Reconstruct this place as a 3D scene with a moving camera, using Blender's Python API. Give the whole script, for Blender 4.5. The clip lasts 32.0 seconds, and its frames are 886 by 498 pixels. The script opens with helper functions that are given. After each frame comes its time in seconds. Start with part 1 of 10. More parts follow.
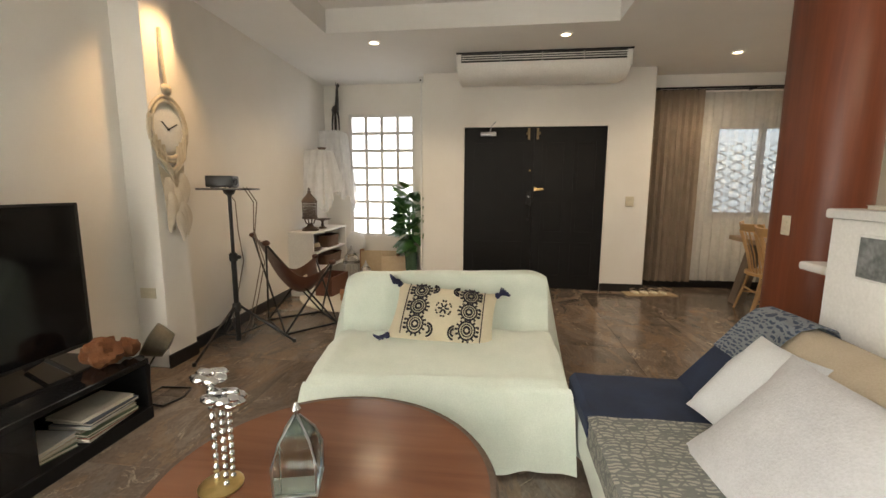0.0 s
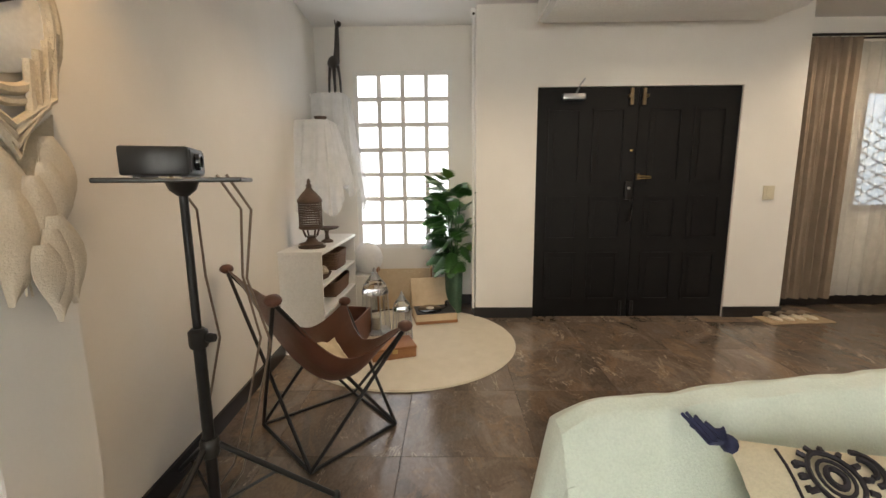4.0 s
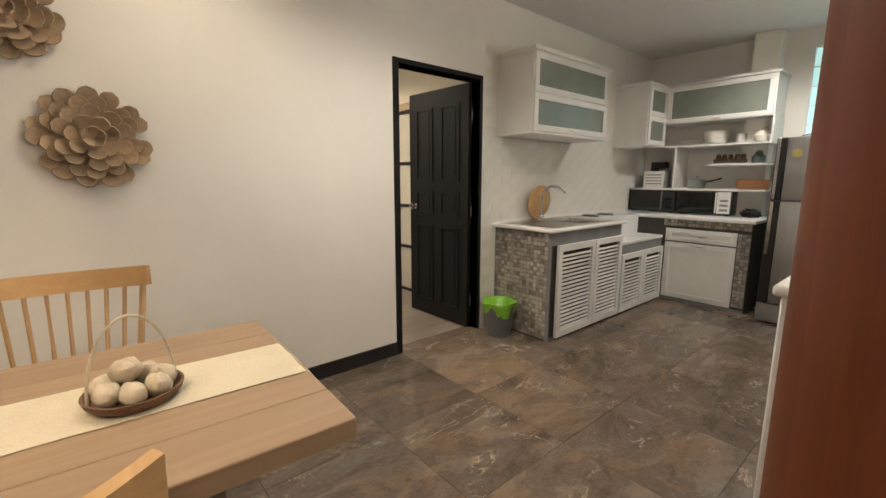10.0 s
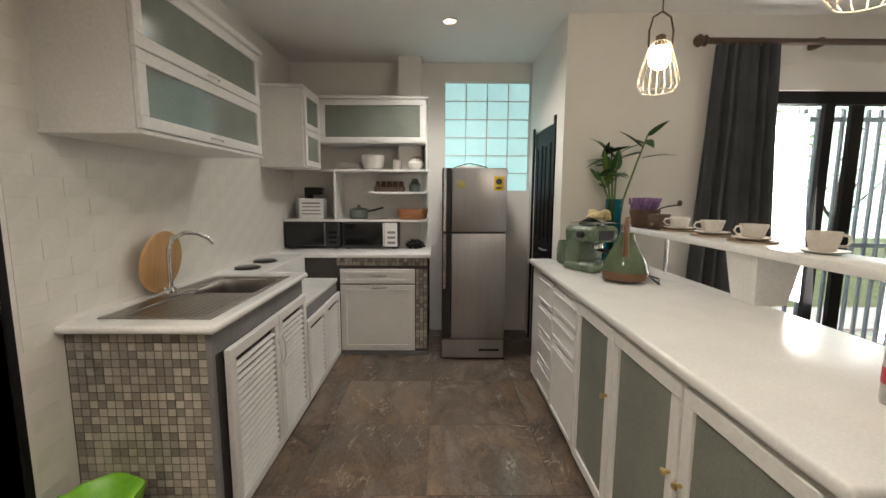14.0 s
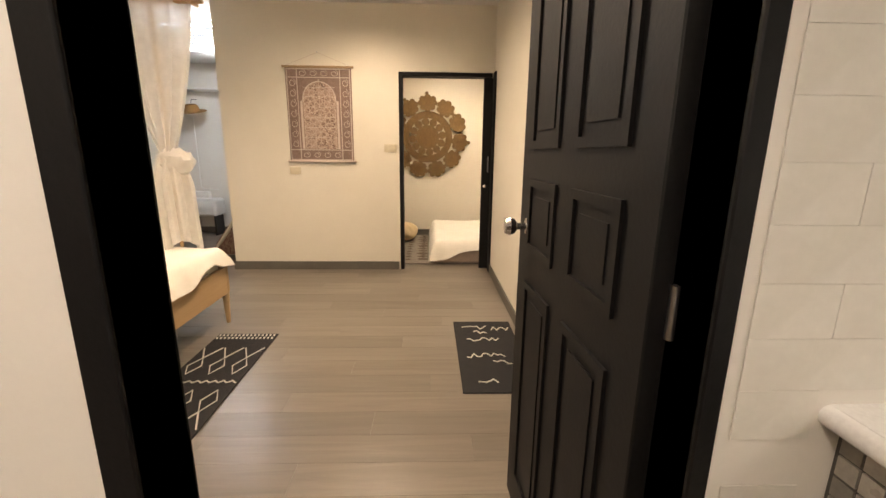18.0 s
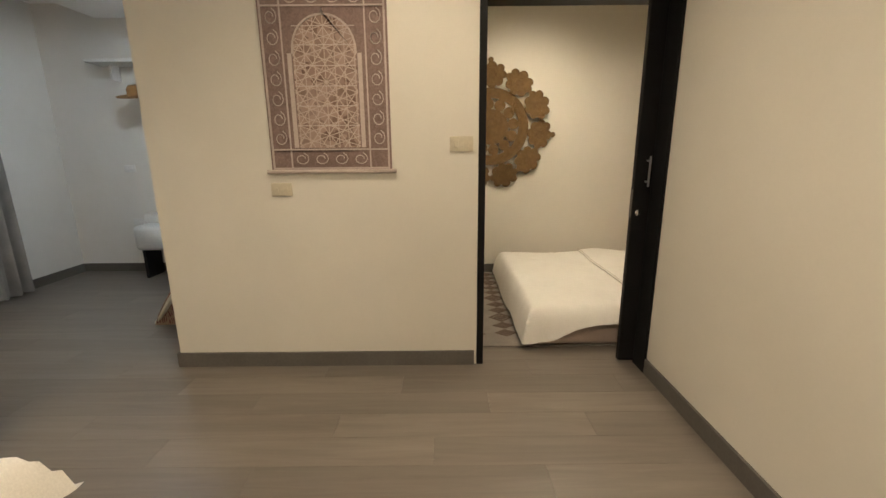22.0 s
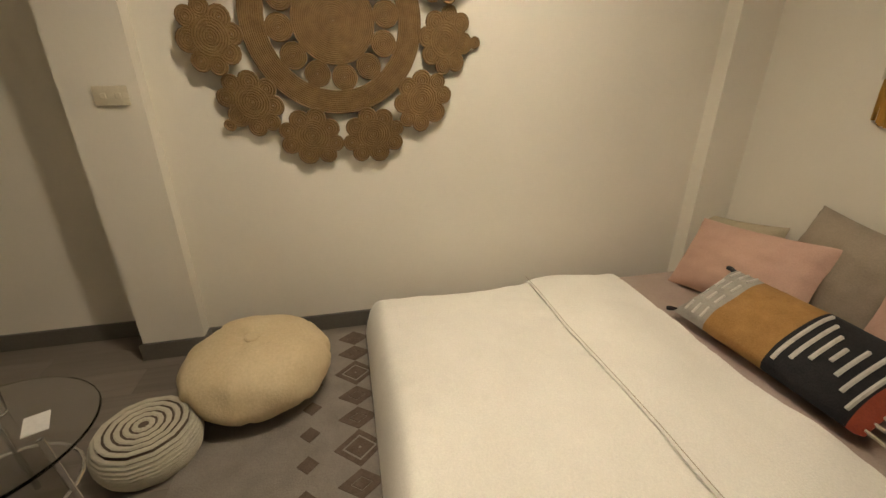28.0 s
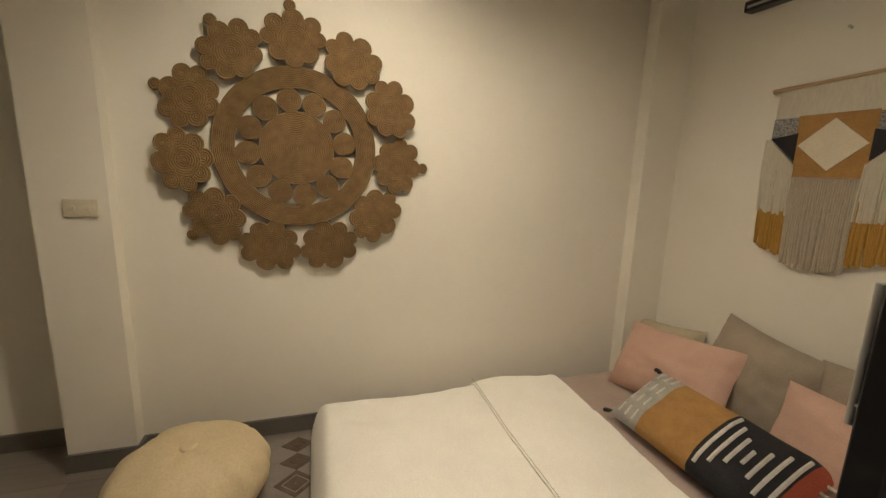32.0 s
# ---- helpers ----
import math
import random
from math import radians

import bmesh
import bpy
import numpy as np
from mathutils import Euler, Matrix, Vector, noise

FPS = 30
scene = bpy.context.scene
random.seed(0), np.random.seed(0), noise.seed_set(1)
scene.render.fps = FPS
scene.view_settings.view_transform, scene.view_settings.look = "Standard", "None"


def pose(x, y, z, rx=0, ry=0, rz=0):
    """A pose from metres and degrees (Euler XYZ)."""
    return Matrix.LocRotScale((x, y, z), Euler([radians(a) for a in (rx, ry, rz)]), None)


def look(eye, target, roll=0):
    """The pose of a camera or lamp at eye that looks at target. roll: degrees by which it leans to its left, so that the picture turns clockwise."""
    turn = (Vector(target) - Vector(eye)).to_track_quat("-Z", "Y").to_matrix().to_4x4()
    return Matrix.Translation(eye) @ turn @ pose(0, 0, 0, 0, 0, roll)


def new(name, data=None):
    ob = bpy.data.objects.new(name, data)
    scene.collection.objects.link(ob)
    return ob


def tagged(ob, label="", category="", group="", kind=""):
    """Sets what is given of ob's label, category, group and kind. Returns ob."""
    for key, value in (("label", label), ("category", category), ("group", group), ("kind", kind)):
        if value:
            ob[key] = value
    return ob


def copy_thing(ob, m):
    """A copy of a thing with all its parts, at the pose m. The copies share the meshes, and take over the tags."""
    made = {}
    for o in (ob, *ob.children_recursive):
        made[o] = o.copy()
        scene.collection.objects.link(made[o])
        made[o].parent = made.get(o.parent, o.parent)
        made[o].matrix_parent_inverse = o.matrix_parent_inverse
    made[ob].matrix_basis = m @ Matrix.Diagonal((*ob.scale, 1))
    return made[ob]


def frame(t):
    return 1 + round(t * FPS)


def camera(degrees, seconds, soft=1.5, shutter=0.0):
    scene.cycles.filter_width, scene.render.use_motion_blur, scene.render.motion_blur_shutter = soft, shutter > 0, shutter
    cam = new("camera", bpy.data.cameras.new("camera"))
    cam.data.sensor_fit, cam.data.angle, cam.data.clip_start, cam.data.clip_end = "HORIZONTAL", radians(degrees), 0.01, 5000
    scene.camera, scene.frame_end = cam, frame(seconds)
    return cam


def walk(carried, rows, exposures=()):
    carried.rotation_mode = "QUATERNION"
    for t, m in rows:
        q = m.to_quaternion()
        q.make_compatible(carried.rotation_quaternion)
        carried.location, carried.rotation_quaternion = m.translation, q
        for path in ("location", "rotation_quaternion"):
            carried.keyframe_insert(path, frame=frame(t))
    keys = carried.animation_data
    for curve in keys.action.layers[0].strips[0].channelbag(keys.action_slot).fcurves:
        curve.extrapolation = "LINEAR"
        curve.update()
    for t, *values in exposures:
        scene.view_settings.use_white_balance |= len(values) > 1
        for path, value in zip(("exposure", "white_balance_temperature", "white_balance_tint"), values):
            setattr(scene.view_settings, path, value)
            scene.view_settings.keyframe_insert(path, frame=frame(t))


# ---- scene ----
cam = camera(92.9, 32.0)
PATH = [
    (0, (1.084, -1.935, 1.317), (0.826, 0.028, 1.032), 0.3),
    (0.5, (1.005, -1.951, 1.321), (0.28, -0.118, 0.987), 0.4),
    (1, (0.697, -1.873, 1.318), (-0.206, -0.126, 0.957), 0.0),
    (1.5, (0.408, -1.694, 1.332), (-0.485, 0.056, 0.957), -0.6),
    (2, (0.163, -1.453, 1.338), (-0.608, 0.357, 0.974), -0.6),
    (2.5, (-0.016, -1.218, 1.322), (-0.599, 0.663, 0.971), -0.7),
    (4.5, (-0.166, 0.199, 1.292), (0.041, 2.163, 0.975), -0.3),
    (5, (-0.113, 0.611, 1.298), (0.412, 2.515, 0.983), -0.2),
    (5.5, (-0.013, 1.039, 1.343), (0.947, 2.76, 1.004), -0.1),
    (6, (0.2, 1.397, 1.358), (1.574, 2.809, 1.014), -0.5),
    (6.5, (0.471, 1.764, 1.334), (2.175, 2.75, 0.982), -0.8),
    (7, (0.761, 2.024, 1.336), (2.632, 2.634, 0.98), -1.1),
    (7.5, (1.115, 2.224, 1.361), (3.053, 2.562, 0.999), -0.9),
    (8, (1.494, 2.393, 1.367), (3.458, 2.487, 1.001), -0.5),
    (8.5, (1.918, 2.478, 1.36), (3.878, 2.3, 1.003), 0.0),
    (9, (2.285, 2.404, 1.318), (4.194, 1.892, 0.986), 0.3),
    (9.5, (2.65, 2.261, 1.332), (4.402, 1.36, 0.991), 0.3),
    (10, (2.982, 2.076, 1.335), (4.488, 0.802, 1.002), 0.1),
    (10.5, (3.296, 1.891, 1.349), (4.464, 0.304, 1.007), 0.2),
    (11, (3.562, 1.632, 1.349), (4.363, -0.167, 0.999), 0.2),
    (11.5, (3.713, 1.359, 1.344), (4.192, -0.553, 1.001), 0.5),
    (12, (3.903, 1.172, 1.36), (4.119, -0.789, 1.03), 0.6),
    (12.5, (3.994, 1.058, 1.383), (4.06, -0.917, 1.077), 0.6),
    (13, (4.007, 0.998, 1.427), (3.996, -0.982, 1.148), 0.5),
    (13.5, (4.014, 0.967, 1.48), (3.987, -1.016, 1.22), 0.3),
    (15.5, (4.111, 0.669, 1.358), (4.839, -1.181, 1.136), -0.1),
    (16, (4.226, 0.418, 1.349), (5.538, -1.069, 1.089), -0.0),
    (16.5, (4.374, 0.211, 1.328), (6.075, -0.779, 0.974), 0.8),
    (17, (4.563, 0.076, 1.29), (6.426, -0.518, 0.872), 1.3),
    (17.5, (4.777, -0.053, 1.29), (6.706, -0.34, 0.845), 0.8),
    (18, (5.01, -0.093, 1.294), (6.957, -0.158, 0.842), 0.6),
    (18.5, (5.289, -0.107, 1.299), (7.226, 0.109, 0.85), -0.1),
    (19, (5.505, -0.069, 1.301), (7.389, 0.44, 0.864), -0.5),
    (19.5, (5.734, -0.065, 1.294), (7.467, 0.84, 0.87), -0.6),
    (20, (5.859, 0.009, 1.286), (7.442, 1.144, 0.83), -0.4),
    (20.5, (6.112, 0.177, 1.289), (7.825, 1.1, 0.825), -1.1),
    (21, (6.436, 0.302, 1.271), (8.292, 0.88, 0.8), -1.4),
    (21.5, (6.817, 0.354, 1.274), (8.74, 0.627, 0.798), -1.3),
    (22, (7.209, 0.423, 1.291), (9.155, 0.424, 0.83), -0.5),
    (22.5, (7.587, 0.422, 1.3), (9.524, 0.2, 0.853), 0.5),
    (23, (7.872, 0.298, 1.302), (9.786, -0.087, 0.869), 0.7),
    (23.5, (8.143, 0.142, 1.31), (10.039, -0.33, 0.882), 1.0),
    (24, (8.368, 0.03, 1.307), (10.264, -0.429, 0.866), 0.8),
    (24.5, (8.618, -0.096, 1.284), (10.532, -0.452, 0.826), 0.6),
    (25, (8.885, -0.167, 1.265), (10.813, -0.387, 0.783), 0.1),
    (25.5, (9.083, -0.311, 1.265), (11.021, -0.27, 0.771), -0.5),
    (27.5, (9.484, -0.126, 1.269), (11.349, 0.002, 0.558), -0.7),
    (28, (9.517, -0.066, 1.307), (11.313, -0.475, 0.527), -0.1),
    (28.5, (9.554, -0.074, 1.342), (11.19, -0.923, 0.566), 1.5),
    (29, (9.556, -0.105, 1.357), (11.062, -1.231, 0.675), 2.2),
    (29.5, (9.572, -0.117, 1.385), (11.015, -1.389, 0.836), 2.6),
    (30, (9.578, -0.135, 1.425), (11.055, -1.412, 0.994), 2.6),
    (30.5, (9.571, -0.133, 1.443), (11.135, -1.327, 1.082), 2.3),
    (31, (9.547, -0.124, 1.441), (11.236, -1.148, 1.123), 2.0),
    (31.5, (9.52, -0.09, 1.45), (11.315, -0.909, 1.122), 2.0),
    (32, (9.376, -0.134, 1.432), (11.253, -0.712, 1.053), 1.8),
]
EXPOSURES = [(0, -0.15, 6650, 10), (2.0, -0.08, 6350, 10), (5.0, 0.0, 6400, 11), (6.0, 0.1, 6900, 18), (7.0, 0.3, 6900, 18), (8.0, 0.15, 6850, 15), (9.2, 0.2, 6800, 14), (10.2, 0.05, 6300, 10),
             (12.0, 0.05, 6200, 10), (13.5, -0.12, 6150, 10), (16.0, 0.3, 6800, 15), (17.0, 0.32, 6750, 15), (18.0, 0.3, 7000, 17), (19.0, 0.15, 6850, 14), (19.6, -0.2, 6700, 10), (20.3, -0.5, 6600, 10), (22.0, -0.25, 6400, 10), (24.7, -0.18, 6300, 10), (25.5, 0.15, 6600, 12), (28.0, -0.15, 6300, 10), (30.0, -0.33, 6250, 10), (32, -0.24, 6200, 10)]
walk(cam, [(t, look(eye, target, roll)) for t, eye, target, roll in PATH], EXPOSURES)

# ---- world, sun, lamps ----
world = bpy.data.worlds.new("world")
scene.world = world
world.use_nodes = True
wn = world.node_tree
sky = wn.nodes.new("ShaderNodeTexSky")
sky.sky_type = "NISHITA"
sky.sun_disc = False
sky.sun_elevation, sky.sun_rotation = radians(58), radians(287)
sky.air_density, sky.dust_density = 1.0, 2.0
wn.links.new(sky.outputs["Color"], wn.nodes["Background"].inputs["Color"])
wn.nodes["Background"].inputs["Strength"].default_value = 0.15


def sun_lamp(strength, toward):
    d = bpy.data.lights.new("sun", "SUN")
    d.energy, d.angle, d.color = strength, radians(0.6), (1.0, 0.95, 0.86)
    new("sun", d).matrix_basis = look((0, 0, 12), toward)


def spot(x, y, z, watts, color, angle=110, blend=0.8, target=None, radius=0.05):
    d = bpy.data.lights.new("downlight_beam", "SPOT")
    d.energy, d.color, d.spot_size, d.spot_blend, d.shadow_soft_size = watts, color, radians(angle), blend, radius
    new("downlight_beam", d).matrix_basis = look((x, y, z), target or (x, y + 0.001, 0))


def window_light(eye, target, w, h, watts, color):
    d = bpy.data.lights.new("window_daylight", "AREA")
    d.shape, d.size, d.size_y, d.energy, d.color = "RECTANGLE", w, h, watts, color
    new("window_daylight", d).matrix_basis = look(eye, target)


def bulb(x, y, z, watts, color, radius=0.04):
    d = bpy.data.lights.new("bulb_light", "POINT")
    d.energy, d.color, d.shadow_soft_size = watts, color, radius
    new("bulb_light", d).location = (x, y, z)


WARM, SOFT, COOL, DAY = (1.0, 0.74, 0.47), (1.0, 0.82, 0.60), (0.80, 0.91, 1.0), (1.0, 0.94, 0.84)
sun_lamp(5.0, (7.0, -2.2, 0))
# daylight in the openings
window_light((-0.62, 4.30, 1.48), (-0.62, 0, 1.3), 0.95, 1.7, 52, DAY)
window_light((4.45, 4.22, 1.55), (4.45, 0, 1.3), 1.1, 1.15, 5, COOL)
window_light((0.3, -3.15, 2.95), (0.3, -0.2, 0.2), 2.6, 0.9, 115, DAY)
window_light((-0.45, -2.5, 1.15), (1.8, 3, 1.0), 1.05, 2.0, 60, DAY)
window_light((1.15, -2.5, 1.35), (5.5, -0.6, 1.0), 0.75, 1.5, 42, DAY)
window_light((3.55, -3.62, 2.05), (3.55, 0, 1.5), 0.8, 1.0, 14, COOL)
window_light((9.8, 4.62, 1.5), (9.8, 0, 1.2), 0.6, 1.2, 52, COOL)
# lamps
DOWNLIGHTS = [(-0.21, 2.46, 4), (1.68, 2.44, 5), (3.58, 3.19, 5), (4.99, 1.68, 3), (3.95, -2.45, 1), (4.4, 0.6, 2)]
LAMPS = ((85, WARM, 130, 0.05), (90, (1.0, 0.93, 0.82), 155, 0.14), (88, (1.0, 0.90, 0.76), 150, 0.10), (26, SOFT, 150, 0.05), (60, WARM, 140, 0.05), (66, (1.0, 0.79, 0.55), 150, 0.05))
for lx, ly, k in DOWNLIGHTS:
    watts, tone, cone, soft = LAMPS[k]
    spot(lx, ly, 2.71, watts, tone, cone, 0.85, None, soft)
bulb(4.383, 2.521, 2.0, 21, (1.0, 0.76, 0.50))
bulb(3.03, -1.04, 2.083, 7, SOFT)
bulb(2.95, -0.17, 2.098, 6, SOFT)
spot(-1.0, 0.85, 2.72, 60, (1.0, 0.62, 0.28), 80, 0.9, (-1.33, 0.85, 1.6))
for lx, ly, w in ((7.0, 0.35, 150), (8.7, 0.5, 84), (7.0, 2.9, 130)):
    spot(lx, ly, 2.66, w, SOFT, 160, 0.9)
spot(10.55, -0.3, 2.6, 54, (1.0, 0.84, 0.62), 120, 0.95, (11.5, -0.35, 0.8))
spot(10.3, -0.6, 2.62, 94, (1.0, 0.84, 0.62), 165, 0.9)
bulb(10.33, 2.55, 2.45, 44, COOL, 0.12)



# ---- materials ----
def nodes_of(name):
    m = bpy.data.materials.new(name)
    m.use_nodes = True
    nt = m.node_tree
    return m, nt, nt.nodes["Principled BSDF"]


def link(nt, a, b):
    nt.links.new(a, b)


def coords(nt, space, stretch, turn=0.0):
    mp = nt.nodes.new("ShaderNodeMapping")
    mp.inputs["Scale"].default_value = stretch
    mp.inputs["Rotation"].default_value = (0, 0, turn)
    if space == "world":
        link(nt, nt.nodes.new("ShaderNodeNewGeometry").outputs["Position"], mp.inputs["Vector"])
    else:
        link(nt, nt.nodes.new("ShaderNodeTexCoord").outputs["Object"], mp.inputs["Vector"])
    return mp.outputs["Vector"]


def noise_node(nt, vec, scale, detail=4.0, rough=0.6, distort=0.0):
    n = nt.nodes.new("ShaderNodeTexNoise")
    n.inputs["Scale"].default_value, n.inputs["Detail"].default_value = scale, detail
    n.inputs["Roughness"].default_value, n.inputs["Distortion"].default_value = rough, distort
    link(nt, vec, n.inputs["Vector"])
    return n.outputs["Fac"]


def ramp(nt, fac, stops):
    r = nt.nodes.new("ShaderNodeValToRGB")
    e = r.color_ramp.elements
    while len(e) < len(stops):
        e.new(0.5)
    for k, (p, c) in enumerate(stops):
        e[k].position, e[k].color = p, (*c, 1)
    link(nt, fac, r.inputs["Fac"])
    return r.outputs["Color"]


def mixed(nt, fac, a, b, how="MIX"):
    n = nt.nodes.new("ShaderNodeMix")
    n.data_type, n.blend_type = "RGBA", how
    for v, s in ((fac, n.inputs[0]), (a, n.inputs[6]), (b, n.inputs[7])):
        if hasattr(v, "links"):
            link(nt, v, s)
        else:
            s.default_value = v if isinstance(v, (int, float)) else (*v, 1)
    return n.outputs[2]


def relief(nt, bsdf, height, strength, depth=0.01):
    b = nt.nodes.new("ShaderNodeBump")
    b.inputs["Strength"].default_value, b.inputs["Distance"].default_value = strength, depth
    link(nt, height, b.inputs["Height"])
    link(nt, b.outputs["Normal"], bsdf.inputs["Normal"])


def surface(name, dark, light, rough=0.6, metal=0.0, scale=6.0, fine=60.0, bump=0.15, stretch=(1, 1, 1), space="object", vary=0.0, sheen=0.0, distort=0.0, spread=(0.3, 0.7), per="object", grain=0.25):
    """A surface with two scales of variation between two tones."""
    m, nt, p = nodes_of(name)
    v = coords(nt, space, stretch)
    big, small = noise_node(nt, v, scale, 5, 0.6, distort), noise_node(nt, v, fine, 3)
    col = ramp(nt, big, [(spread[0], dark), (spread[1], light)])
    col = mixed(nt, grain, col, ramp(nt, small, [(0.3, [c * 0.75 for c in dark]), (0.7, [min(1, c * 1.1) for c in light])]))
    if vary:
        if per == "object":
            rnd = nt.nodes.new("ShaderNodeObjectInfo").outputs["Random"]
        else:
            rnd = nt.nodes.new("ShaderNodeNewGeometry").outputs["Random Per Island"]
        k = ramp(nt, rnd, [(0, (1 - vary,) * 3), (1, (1.0,) * 3)])
        col = mixed(nt, 1.0, col, k, "MULTIPLY")
    link(nt, col, p.inputs["Base Color"])
    rr = nt.nodes.new("ShaderNodeMapRange")
    rr.inputs["To Min"].default_value, rr.inputs["To Max"].default_value = max(0.02, rough - 0.08), min(1, rough + 0.08)
    link(nt, big, rr.inputs["Value"])
    link(nt, rr.outputs["Result"], p.inputs["Roughness"])
    p.inputs["Metallic"].default_value = metal
    if sheen:
        p.inputs["Sheen Weight"].default_value = sheen
    if bump:
        relief(nt, p, small, bump, 0.004)
    return m


def sheer(name, color, clear):
    m, nt, p = nodes_of(name)
    out = nt.nodes["Material Output"]
    nt.nodes.remove(p)
    t, d, tr, mx, mx2 = (nt.nodes.new(k) for k in ("ShaderNodeBsdfTransparent", "ShaderNodeBsdfDiffuse", "ShaderNodeBsdfTranslucent", "ShaderNodeMixShader", "ShaderNodeMixShader"))
    v = coords(nt, "object", (1, 1, 1))
    w = noise_node(nt, v, 14, 3)
    col = ramp(nt, w, [(0.3, [c * 0.88 for c in color]), (0.7, color)])
    link(nt, col, d.inputs["Color"])
    link(nt, col, tr.inputs["Color"])
    mx.inputs[0].default_value = 0.5
    link(nt, d.outputs[0], mx.inputs[1])
    link(nt, tr.outputs[0], mx.inputs[2])
    mx2.inputs[0].default_value = clear
    link(nt, mx.outputs[0], mx2.inputs[1])
    link(nt, t.outputs[0], mx2.inputs[2])
    link(nt, mx2.outputs[0], out.inputs["Surface"])
    return m


def glassy(name, color, rough=0.02, ior=1.45):
    m, nt, p = nodes_of(name)
    p.inputs["Base Color"].default_value = (*color, 1)
    p.inputs["Roughness"].default_value, p.inputs["Transmission Weight"].default_value, p.inputs["IOR"].default_value = rough, 1.0, ior
    return m


def glow(name, color, strength):
    m, nt, p = nodes_of(name)
    p.inputs["Base Color"].default_value = (*color, 1)
    p.inputs["Emission Color"].default_value = (*color, 1)
    p.inputs["Emission Strength"].default_value = strength
    return m


def stone_floor():
    m, nt, p = nodes_of("stone_floor_tile")
    geo = nt.nodes.new("ShaderNodeNewGeometry")
    rnd = nt.nodes.new("ShaderNodeObjectInfo").outputs["Random"]
    add = nt.nodes.new("ShaderNodeVectorMath")
    sc = nt.nodes.new("ShaderNodeVectorMath")
    sc.operation = "SCALE"
    sc.inputs[0].default_value = (37.0, 19.0, 11.0)
    link(nt, rnd, sc.inputs["Scale"])
    link(nt, geo.outputs["Position"], add.inputs[0])
    link(nt, sc.outputs[0], add.inputs[1])
    mp = nt.nodes.new("ShaderNodeMapping")
    mp.inputs["Scale"].default_value = (1.0, 0.55, 1.0)
    mp.inputs["Rotation"].default_value = (0, 0, 0.6)
    link(nt, add.outputs[0], mp.inputs["Vector"])
    v = mp.outputs["Vector"]
    big = noise_node(nt, v, 2.4, 8, 0.66, 1.4)
    cloud = noise_node(nt, v, 2.6, 8, 0.68, 1.3)
    vein = noise_node(nt, v, 3.1, 9, 0.70, 1.5)
    fine = noise_node(nt, v, 70, 4, 0.6)
    col = ramp(nt, big, [(0.30, (0.062, 0.047, 0.038)), (0.43, (0.098, 0.074, 0.058)), (0.45, (0.128, 0.096, 0.074)), (0.54, (0.142, 0.107, 0.083)), (0.56, (0.182, 0.140, 0.110)), (0.74, (0.24, 0.19, 0.15))])
    col = mixed(nt, ramp(nt, cloud, [(0.54, (0, 0, 0)), (0.565, (0.38, 0.38, 0.38)), (0.72, (0.6, 0.6, 0.6))]), col, (0.255, 0.160, 0.092))
    col = mixed(nt, ramp(nt, cloud, [(0.32, (0.6, 0.6, 0.6)), (0.43, (0.4, 0.4, 0.4)), (0.44, (0, 0, 0))]), col, (0.150, 0.132, 0.120))
    # thin pale strokes, broken up by a slower noise
    stroke_n = noise_node(nt, v, 1.9, 6, 0.62, 2.6)
    line = ramp(nt, stroke_n, [(0.485, (0, 0, 0)), (0.500, (0.8, 0.8, 0.8)), (0.503, (0.8, 0.8, 0.8)), (0.512, (0, 0, 0))])
    line = mixed(nt, 1.0, line, ramp(nt, vein, [(0.50, (0, 0, 0)), (0.60, (1, 1, 1))]), "MULTIPLY")
    col = mixed(nt, line, col, (0.52, 0.42, 0.32))
    col = mixed(nt, 0.2, col, ramp(nt, fine, [(0.3, (0.09, 0.068, 0.052)), (0.7, (0.32, 0.26, 0.21))]))
    col = mixed(nt, 1.0, col, ramp(nt, rnd, [(0, (0.78,) * 3), (1, (1.10,) * 3)]), "MULTIPLY")
    link(nt, col, p.inputs["Base Color"])
    rr = nt.nodes.new("ShaderNodeMapRange")
    rr.inputs["To Min"].default_value, rr.inputs["To Max"].default_value = 0.10, 0.24
    link(nt, big, rr.inputs["Value"])
    link(nt, rr.outputs["Result"], p.inputs["Roughness"])
    relief(nt, p, big, 0.08, 0.006)
    return m


